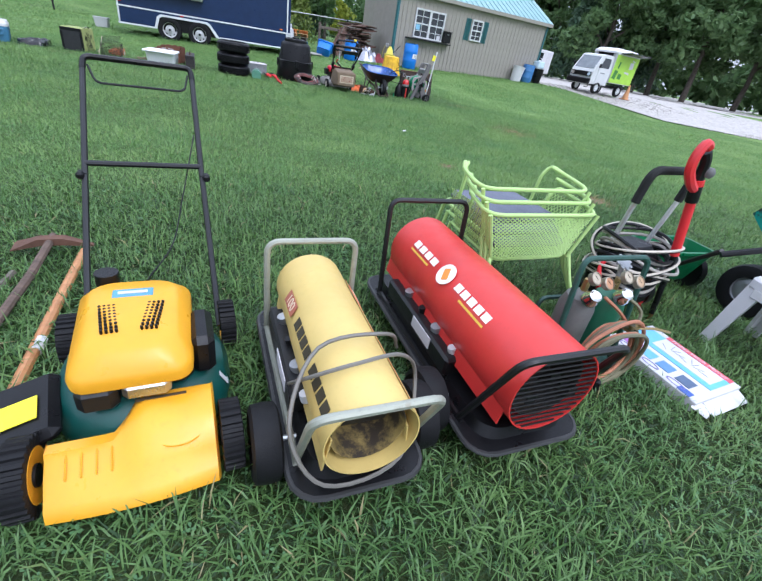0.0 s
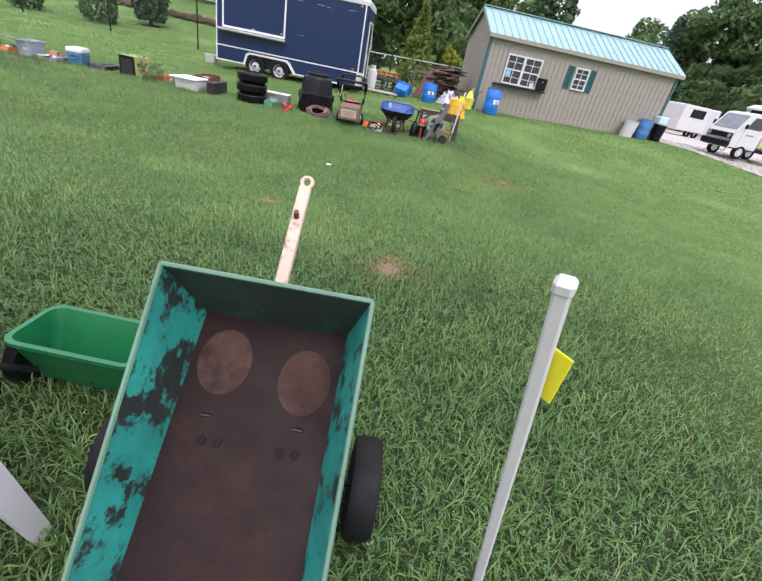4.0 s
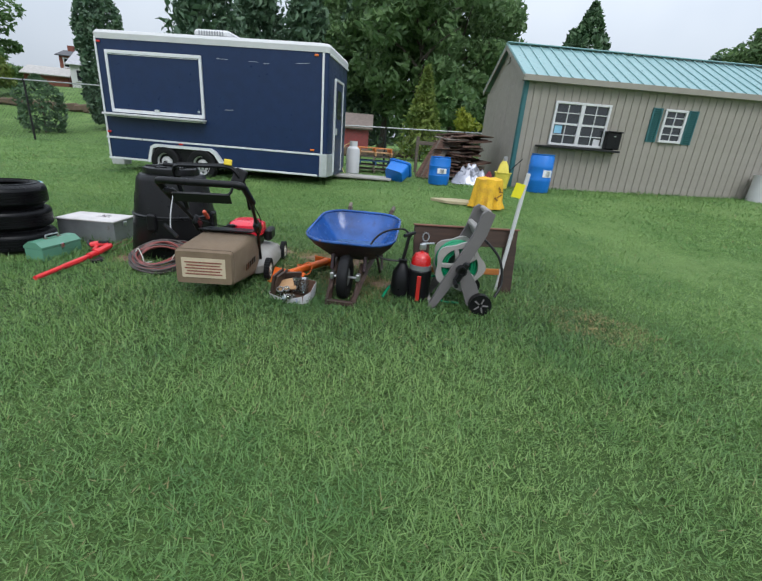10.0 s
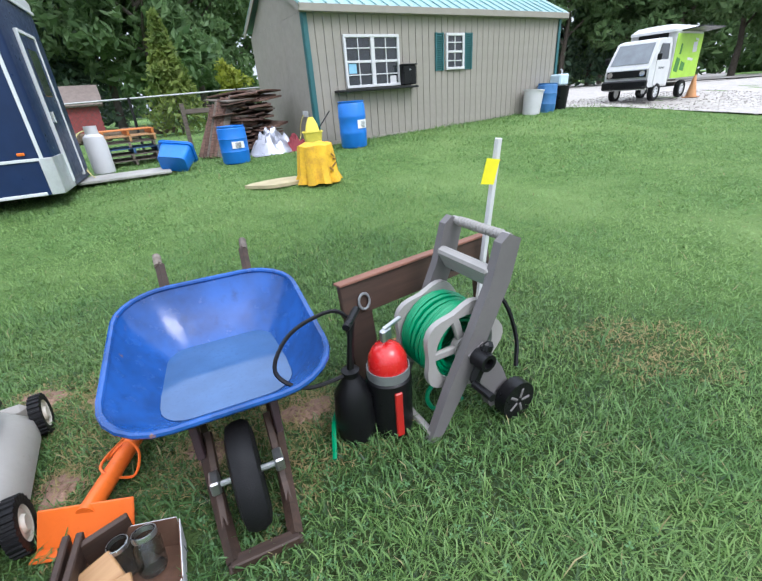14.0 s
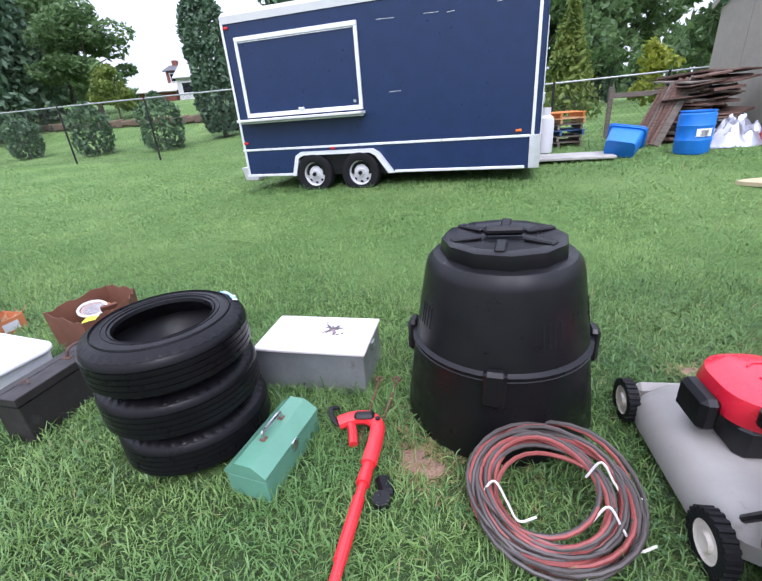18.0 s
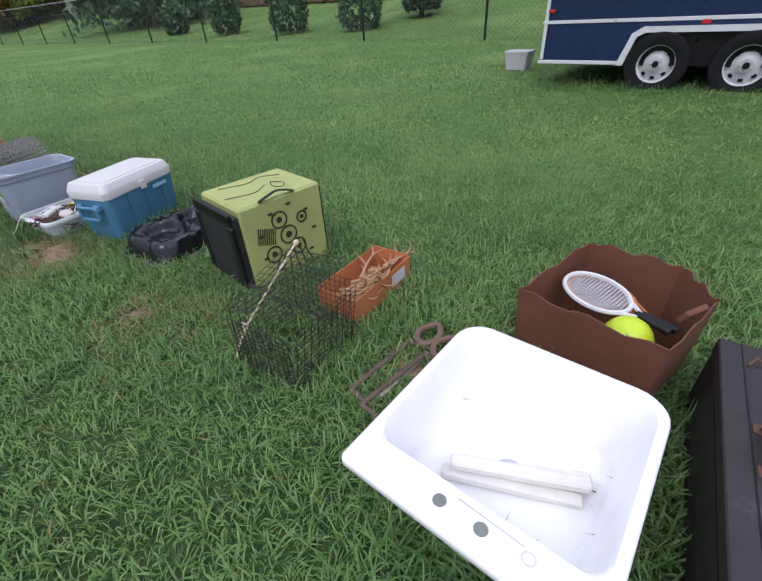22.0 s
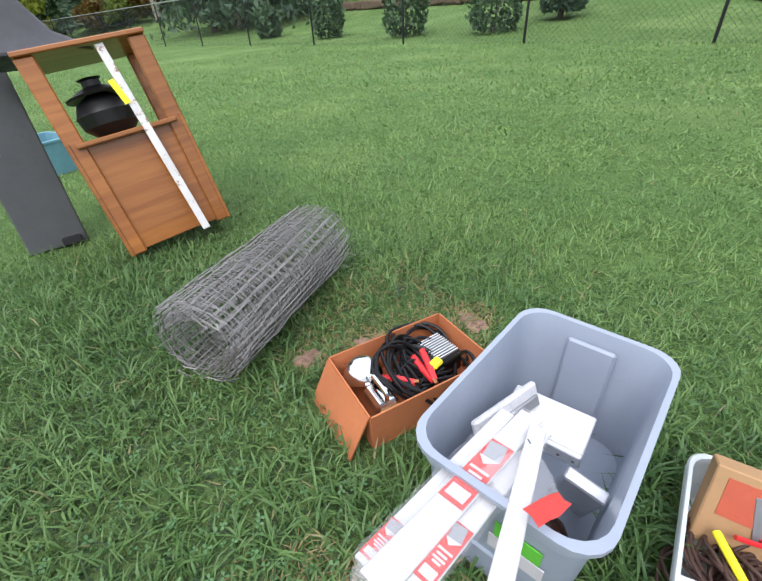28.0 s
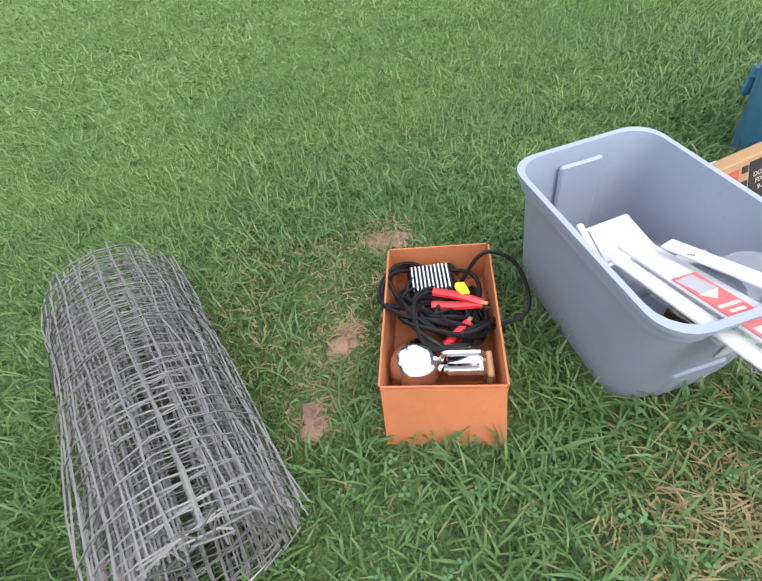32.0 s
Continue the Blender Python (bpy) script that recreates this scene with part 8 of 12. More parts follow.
def cage():
    c = thing("wire_cage", "collapsed black wire animal cage tied with pale rope", "cage", on(-0.48, 10.63, -5))
    WIRE = mat("cage_wire", (0.03, 0.025, 0.022), 0.5, 0.5, relief=0)
    def panel_(o, u, v, nu, nv):
        g = Geo()
        o, u, v = Vector(o), Vector(u), Vector(v)
        for i in range(nu + 1):
            a = o + u * (i / nu)
            g.tube([a, a + v], 0.0019, 4)
        for j in range(nv + 1):
            a = o + v * (j / nv)
            g.tube([a, a + u], 0.0019, 4)
        return g
    w, d, h = 0.33, 0.36, 0.3
    for nm, o, u, v, nu, nv in (("front_panel", (-w / 2, -d / 2, 0.01), (w, 0, 0.02), (0, 0.0, h * 0.8), 12, 11), ("back_panel", (-w / 2, d / 2, 0.01), (w, 0, 0), (0, 0.03, h), 12, 11), ("side_panel", (-w / 2, -d / 2, 0.01), (0, d, 0), (0, 0.02, h * 0.9), 9, 11), ("side_panel", (w / 2, -d / 2, 0.01), (0, d, 0), (0.03, 0.03, h * 0.95), 9, 11), ("floor_panel", (-w / 2, -d / 2, 0.015), (w, 0, 0), (0, d, 0), 12, 9), ("folded_door", (-w / 2, -d / 2 + 0.02, 0.3), (w, 0.02, 0.03), (0.02, d * 0.9, 0.1), 12, 9)):
        part(nm, panel_(o, u, v, nu, nv), WIRE, c, kind="stuff", smooth=0)
    part("rope", Geo().tube(curve([(-0.19, 0.27, 0.36), (-0.2, 0.1, 0.24), (-0.215, -0.06, 0.12), (-0.21, -0.14, 0.05), (-0.19, -0.18, 0.02)]), 0.005, 6), ROPE, c)
    part("rope_loop", Geo().tube([(-0.225 + 0.018 * math.cos(a), -0.08, 0.11 + 0.018 * math.sin(a)) for a in [2 * math.pi * i / 12 for i in range(12)]], 0.005, 6, closed=True), ROPE, c)
    part("knot", Geo().ball((-0.19, 0.28, 0.365), 0.015, 8), ROPE, c)
    part("top_rod", Geo().cyl((-0.22, 0.0, 0.29), (0.2, -0.02, 0.28), 0.003, 5), WIRE, c)


cage()

ab = thing("shoe_box", "orange-brown cardboard box full of shed antlers", "box", on(-0.423, 11.153, -6.5))
for c_, s_ in (((0, -0.235, 0.065), (0.235, 0.004, 0.13)), ((0, 0.235, 0.07), (0.235, 0.004, 0.14)), ((-0.117, 0, 0.067), (0.004, 0.47, 0.134)), ((0.117, 0, 0.067), (0.004, 0.47, 0.134)), ((0, 0, 0.005), (0.23, 0.465, 0.005))):
    part("box_wall", Geo().box(c_, s_), ORANGE_CARD if c_[2] > 0.01 else TAN_CARD, ab)
part("paper_label", Geo().box((0.1205, 0.12, 0.07), (0.002, 0.12, 0.07)), WHITE_PAPER, ab)
ANT = mat("antler", (0.4, 0.23, 0.12), 0.55, var=0.25, wear=(0.25, 0.13, 0.06), wear_at=(0.55, 0.7), relief=0.3)
rng = random.Random(21)
for k in range(12):
    an = thing("antler", "curved tan deer antler in the cardboard box", "antler", ab.matrix_world @ pose(rng.uniform(-0.06, 0.06), -0.17 + 0.03 * k, 0.06 + 0.012 * (k % 3), rng.uniform(-25, 5), rng.uniform(-8, 22), rng.uniform(-100, 100)) @ Matrix.Diagonal((0.74, 0.74, 0.74, 1)), "antlers in the box")
    main = curve([(-0.04, 0, 0), (0.06, 0.03, 0.04), (0.13, 0.01, 0.1), (0.16, -0.06, 0.15)])
    part("main_beam", Geo().tube(main, 0.015, 7, r_end=0.004), ANT, an)
    part("tine", Geo().tube(curve([(0.06, 0.03, 0.04), (0.07, 0.09, 0.08), (0.05, 0.12, 0.13)]), 0.011, 6, r_end=0.002), ANT, an)
    part("tine", Geo().tube(curve([(0.12, 0.01, 0.09), (0.16, 0.04, 0.13), (0.16, 0.07, 0.17)]), 0.009, 6, r_end=0.002), ANT, an)


def target_box():
    t = thing("archery_target", "square lime-green foam archery target with black markings", "archery target", on(-1.118, 11.213, -16.5))
    LIME = mat("foam_lime", (0.33, 0.37, 0.125), 0.75, var=0.12, wear=(0.22, 0.24, 0.05), wear_at=(0.6, 0.75), relief=0.3)
    BLK = mat("foam_black", (0.014, 0.015, 0.016), 0.6, relief=0.5, wear=(0.2, 0.24, 0.24), wear_at=(0.69, 0.71), wear_scale=16)
    w, d, h = 0.42, 0.565, 0.462
    part("foam_core", Geo().box((0, 0.02, h / 2), (w - 0.01, d - 0.06, h), 0.012), LIME, t)
    part("front_face", Geo().box((0, -d / 2 + 0.025, h / 2 - 0.01), (w - 0.03, 0.05, h - 0.05), 0.006), BLK, t)
    part("front_strip", Geo().box((0, -d / 2 + 0.005, h - 0.04), (w - 0.02, 0.02, 0.06), 0.006), BLACK_PLASTIC, t)
    for x in (-w / 2 + 0.03, w / 2 - 0.03):
        part("front_strip", Geo().box((x, -d / 2 + 0.005, h / 2 - 0.03), (0.05, 0.02, h - 0.1), 0.006), BLACK_PLASTIC, t)
    part("back_face", Geo().box((0, d / 2 - 0.015, h / 2), (w - 0.03, 0.03, h - 0.05), 0.006), BLK, t)
    INK = mat("target_ink", (0.025, 0.03, 0.015), 0.8, relief=0)
    X = w / 2 - 0.003
    for sd in (1, -1):
        for y, z, r in ((-0.02, 0.34, 0.045), (0.02, 0.24, 0.05), (-0.09, 0.16, 0.045), (0.07, 0.15, 0.045), (0.12, 0.31, 0.03)):
            part("target_ring", Geo().lathe([(r - 0.004, 0), (r + 0.004, 0), (r + 0.004, 0.003), (r - 0.004, 0.003)], 24, pose(sd * X, y, z, 0, 90 * sd, 0), closed=True), INK, t)
            part("bullseye", Geo().lathe([(0, 0), (r * 0.38, 0), (r * 0.38, 0.003), (0, 0.003)], 14, pose(sd * X, y, z, 0, 90 * sd, 0)), INK, t)
        for k in range(9):
            part("hatch_line", Geo().box((sd * (X + 0.002), -0.16 + 0.012 * k, 0.29 - 0.004 * k), (0.003, 0.004, 0.09), 0, (-12, 0, 0)), INK, t)
            a = radians(40 * k)
            part("leaf_mark", Geo().ball((sd * X, 0.02 + 0.19 * math.cos(a) * 0.9, 0.22 + 0.19 * math.sin(a)), 0.018, 6, squash=(0.2, 1, 0.5)), INK, t)
        for k in range(6):
            part("contour_line", Geo().tube(curve([(sd * (X + 0.001), -0.1 + 0.05 * k, 0.03), (sd * (X + 0.001), -0.08 + 0.04 * k, 0.1), (sd * (X + 0.001), -0.05 + 0.03 * k, 0.14 + 0.01 * k)]), 0.004, 4), INK, t)
    for pts in ([(-0.15, -0.15), (-0.1, 0.0), (-0.14, 0.1), (-0.08, 0.2)], [(0.02, -0.2), (0.06, -0.05), (0.0, 0.05)], [(-0.02, 0.1), (0.05, 0.14), (0.1, 0.1), (0.05, 0.07), (-0.02, 0.1)]):
        part("vein_line", Geo().tube(curve([(x, y, h + 0.001) for x, y in pts]), 0.003, 4), INK, t)
    part("carry_strap", Geo().tube(curve([(w / 2 - 0.015, -0.11, h), (w / 2 + 0.0, -0.07, h + 0.02), (w / 2 - 0.01, 0.0, h + 0.03), (w / 2 + 0.0, 0.06, h + 0.02), (w / 2 - 0.015, 0.1, h)]), 0.014, 6, flat=0.4), BLACK_PLASTIC, t)


target_box()


def pond_liner():
    g = Geo()
    outline = curve([(-0.16, 0.43, 0), (-0.2, 0.14, 0), (-0.26, -0.1, 0), (-0.28, -0.33, 0), (-0.19, -0.44, 0), (0.0, -0.45, 0), (0.19, -0.45, 0), (0.26, -0.25, 0), (0.25, 0.05, 0), (0.23, 0.34, 0), (0.1, 0.47, 0), (-0.06, 0.49, 0)], 9, closed=True)
    rs = []
    for s_ in [1.03, 1.0] + [0.97 - 0.035 * k for k in range(27)]:
        ring = []
        for p in outline:
            q = p * s_
            z = 0.012
            if s_ < 0.95:
                basin = min(((q.x - cx_) / rx_) ** 2 + ((q.y - cy_) / ry_) ** 2 for cx_, cy_, rx_, ry_ in ((0.0, -0.24, 0.16, 0.12), (0.0, 0.02, 0.15, 0.1), (0.01, 0.26, 0.12, 0.1)))
                rock = smooth01((basin - 0.75) / 0.5)
                lump = 0.5 + 0.5 * noise.noise(Vector((q.x * 11, q.y * 11, 3.0)))
                fold = 1 - abs(noise.noise(Vector((q.x * 13, q.y * 13, 7.0)))) * 2.4
                crease = 1 - abs(noise.noise(Vector((q.x * 23, q.y * 23, 1.0)))) * 2.2
                rise = smooth01((0.98 - s_) / 0.12)
                z = 0.012 + rise * (0.04 + rock * (0.028 + 0.04 * lump + 0.014 * fold + 0.007 * crease) + 0.006 * fold)
            ring.append((q.x, q.y, z))
        rs.append(ring)
    g.rings(rs, cap0=False)
    t = thing("pond_liner", "black moulded plastic pond liner with rocky rim", "pond liner", on(-1.9, 11.33, 0))
    part("moulded_sheet", g, mat("liner_black", (0.006, 0.007, 0.01), 0.16, relief=0.35, fine=30, var=0.2, spec=0.45), t, smooth=60)
    part("rim_bead", Geo().tube([p * 1.03 + Vector((0, 0, 0.012)) for p in outline], 0.009, 6, closed=True), mat("liner_edge", (0.12, 0.12, 0.115), 0.6), t)


pond_liner()


# ---- end of the row: cooler, bins, wire roll, cabinet ----
def cooler():
    c = thing("cooler", "blue picnic cooler with a white lid and side handle", "cooler", on(-2.465, 11.26, 10))
    BL = mat("cooler_blue", (0.07, 0.2, 0.33), 0.45, var=0.12, wear=(0.12, 0.25, 0.36), wear_at=(0.6, 0.8), wear_scale=3)
    WH = mat("cooler_white", (0.56, 0.555, 0.545), 0.42, var=0.04, relief=0.06)
    part("cooler_body", Geo().rings([[(x, y, z) for x, y in rrect(a, b, 0.04, 4)] for a, b, z in ((0.28, 0.535, 0), (0.3, 0.555, 0.03), (0.34, 0.6, 0.305))]), BL, c)
    part("lid", Geo().rings([[(x, y, z) for x, y in rrect(a, b, r, 5)] for a, b, r, z in ((0.352, 0.612, 0.05, 0.3), (0.357, 0.618, 0.05, 0.345), (0.346, 0.606, 0.05, 0.357), (0.322, 0.582, 0.045, 0.386), (0.308, 0.568, 0.04, 0.394))]), WH, c)
    part("lid_panel", Geo().rings([[(x, y, z) for x, y in rrect(a, b, 0.02, 3)] for a, b, z in ((0.245, 0.5, 0.394), (0.242, 0.497, 0.3985))]), WH, c)
    for sg in (-1, 1):
        h = part("side_handle", Geo().tube(bend([(-0.075, sg * 0.3, 0.25), (-0.075, sg * 0.328, 0.25), (-0.075, sg * 0.328, 0.17), (0.075, sg * 0.328, 0.17), (0.075, sg * 0.328, 0.25), (-0.075, sg * 0.328, 0.25)], 0.012, closed=False), 0.012, 6), BL, c)
        for hx_ in (-0.075, 0.075):
            part("handle_boss", Geo().box((hx_, sg * 0.308, 0.25), (0.05, 0.04, 0.04), 0.006), BL, h)
    for y in (-0.18, 0.18):
        part("hinge", Geo().box((-0.1765, y, 0.308), (0.008, 0.055, 0.036), 0.003), WH, c)
    part("latch", Geo().box((0.182, 0.0, 0.31), (0.012, 0.05, 0.06), 0.004), WH, c)
    part("badge", Geo().box((0.176, 0.14, 0.26), (0.004, 0.13, 0.025), 0.001), mat("badge_blue", (0.3, 0.5, 0.65), 0.4), c)
    for y in (-0.15, 0.0, 0.15):
        for sx in (-1, 1):
            part("body_groove", Geo().box((sx * 0.166, y, 0.16), (0.004, 0.008, 0.26), 0.001, (0, sx * 3.5, 0)), mat("groove_blue", (0.05, 0.15, 0.25), 0.5), c)


cooler()


def basket():
    b = thing("shallow_tote", "clear plastic under-bed tote full of cords and hardware", "tote", on(-2.965, 11.094, -2))
    CL = mat("cloudy_plastic", (0.55, 0.6, 0.6), 0.35, var=0.06, relief=0.05)
    w, d, h = 0.39, 0.55, 0.11
    o = lambda a, z: [(x, y, z) for x, y in rrect(w * a, d * a, 0.05, 4)]
    part("tote_shell", Geo().rings([o(0.9, 0.003), o(0.94, 0.03), o(1.0, h), o(0.985, h), o(0.93, 0.03), o(0.89, 0.012)], cap1=True), CL, b)
    part("tote_rim", Geo().rings([o(0.98, h - 0.004), o(1.045, h - 0.012), o(1.045, h + 0.008), o(1.03, h + 0.013), o(0.99, h + 0.013), o(0.98, h + 0.004)], closed=True), CL, b)
    for q in (-1, 1):
        part("end_grip", Geo().box((0, q * d * 0.525, h + 0.002), (0.14, 0.02, 0.018), 0.006), CL, b)
    mw = b.matrix_world
    # boxed dovetail jig
    bx = thing("tool_carton", "printed cardboard carton for a dovetail fixture leaning in the tote", "box", mw @ pose(-0.02, 0.13, 0.035, 66, 0, 3))
    part("carton_body", Geo().box((0, 0.09, 0), (0.3, 0.19, 0.06), 0.003), TAN_CARD, bx)
    BP, RP = mat("print_black", (0.03, 0.025, 0.025), 0.6), mat("print_red", (0.5, 0.1, 0.05), 0.6)
    part("black_panel", Geo().box((0.085, 0.085, 0.031), (0.12, 0.17, 0.002)), BP, bx)
    part("red_panel", Geo().box((-0.07, 0.12, 0.031), (0.11, 0.09, 0.002)), RP, bx)
    for k in range(4):
        part("printed_shape", Geo().box((0.008, 0.03 + 0.042 * k, 0.0315), (0.022, 0.02, 0.002), 0.003), BP, bx)
    part("printed_tool", Geo().box((-0.05, 0.1, 0.0325), (0.03, 0.1, 0.002), 0.002, (0, 0, 12)), GREY_METAL, bx)
    for words, y in (("DOVETAIL", 0.13), ("FIXTURE", 0.11), ("9-2576", 0.088)):
        text_part("printed_word", words, 0.02, mat("print_cream", (0.65, 0.5, 0.38), 0.6), bx, pose(0.085, y, 0.0325))
    BR, WC = mat("brown_cord", (0.07, 0.035, 0.025), 0.6), mat("white_cord", (0.75, 0.74, 0.7), 0.5)
    for k, (x, y, r, mt, lab, loops) in enumerate(((0.0, 0.03, 0.11, BR, "bundled brown extension cord in the tote", 12), (0.09, -0.13, 0.075, BR, "coiled thin brown cord in the tote", 9), (0.11, 0.02, 0.08, WC, "loose white power cord in the tote", 5), (-0.05, 0.08, 0.1, BR, "tangled brown lamp cord in the tote", 9), (0.06, -0.2, 0.085, BR, "coiled brown cord at the end of the tote", 10), (-0.02, -0.02, 0.12, BR, "brown extension cord heaped in the tote", 10), (0.13, 0.12, 0.07, BR, "thin brown cord beside the carton", 8))):
        g = Geo()
        coil(g, 0, 0, 0.0, r, loops, 0.0042, 5 + k, wob=0.24)
        solid("power_cord", g, mt, lab, "cord", mw @ pose(x, y, 0.05 + 0.009 * (k % 5), 16 * (k % 3 - 1), 10, 30 * k), "cords in the tote")
    solid("cord_tag", Geo().box((0, 0, 0), (0.05, 0.11, 0.002)), WHITE_PAPER, "white printed tag on the power cord", "tag", mw @ pose(0.17, -0.04, 0.13, 12, -20, -25))
    bl = thing("blister_pack", "hardware in a clear blister pack with printed card", "package", mw @ pose(-0.095, -0.14, 0.092, 8, 4, 14))
    part("backing_card", Geo().box((0, 0, 0), (0.16, 0.22, 0.003)), WHITE_PAPER, bl)
    for k in range(9):
        part("print_line", Geo().box((-0.03, 0.07 - 0.018 * k, 0.003), (0.07, 0.006, 0.002)), GREY_INK, bl)
    part("plastic_bottle", Geo().cyl((0.045, -0.06, 0.02), (0.04, 0.06, 0.02), 0.025, 14).cyl((0.04, 0.06, 0.02), (0.04, 0.09, 0.02), 0.014, 10), mat("milky_bottle", (0.6, 0.6, 0.56), 0.35), bl)
    solid("pink_packet", Geo().box((0, 0, 0), (0.07, 0.03, 0.04), 0.004), mat("pink_print", (0.5, 0.15, 0.35), 0.5), "small pink printed packet in the tote", "packet", mw @ pose(-0.14, -0.22, 0.07, 0, 0, 12))
    solid("blue_pliers_grip", Geo().tube(curve([(-0.06, 0, 0), (0, 0.015, 0.005), (0.06, 0, 0.01)]), 0.016, 8), mat("blue_grip", (0.02, 0.14, 0.5), 0.4), "blue rubber tool grip in the tote", "tool", mw @ pose(0.05, -0.2, 0.07, 0, 0, 10))
    solid("yellow_marker", Geo().cyl((0, -0.05, 0), (0, 0.05, 0), 0.009, 8), YELLOW_TAG, "yellow marker pen in the tote", "pen", mw @ pose(-0.11, 0.05, 0.1, 0, 8, 30))
    solid("red_hook", Geo().tube(bend([(-0.03, 0, 0), (0.03, 0, 0), (0.03, 0.04, 0), (-0.01, 0.04, 0)], 0.012), 0.006, 6), RED_PLASTIC, "small red plastic hook in the tote", "hook", mw @ pose(-0.08, 0.1, 0.11, 0, 12, 20))
    solid("bottle_stopper", Geo().cyl((0, 0, 0), (0, 0, 0.03), 0.016, 12), RED_PLASTIC, "red bottle cap in the tote", "cap", mw @ pose(0.04, 0.03, 0.1, 25, 10, 0))
    solid("grey_glove", Geo().ball((0, 0, 0), 0.06, 10, squash=(1, 0.7, 0.4)), mat("cloth_grey", (0.38, 0.32, 0.29), 0.9, relief=0.5), "crumpled grey cloth in the tote", "cloth", mw @ pose(0.06, -0.05, 0.07, 0, 0, 30))
    strap = curve([(-0.1, -0.2, 0.1), (-0.11, -0.27, 0.135), (-0.115, -0.31, 0.12), (-0.12, -0.36, 0.06), (-0.13, -0.41, 0.02)])
    solid("dry_leaf", Geo().tube(strap, 0.013, 6, r_end=0.003, flat=0.25), mat("pale_dry_leaf", (0.4, 0.42, 0.24), 0.7), "pale dry leaf blade hanging over the tote edge", "leaf", mw)
    solid("plastic_bag", Geo().ball((0, 0, 0), 0.055, 12, squash=(1, 0.8, 0.5)), mat("clear_bag", (0.5, 0.46, 0.44), 0.25, relief=0.6, fine=25), "small clear plastic bag of hardware in the tote", "bag", mw @ pose(0.09, -0.09, 0.11, 8, 10, 20))


basket()


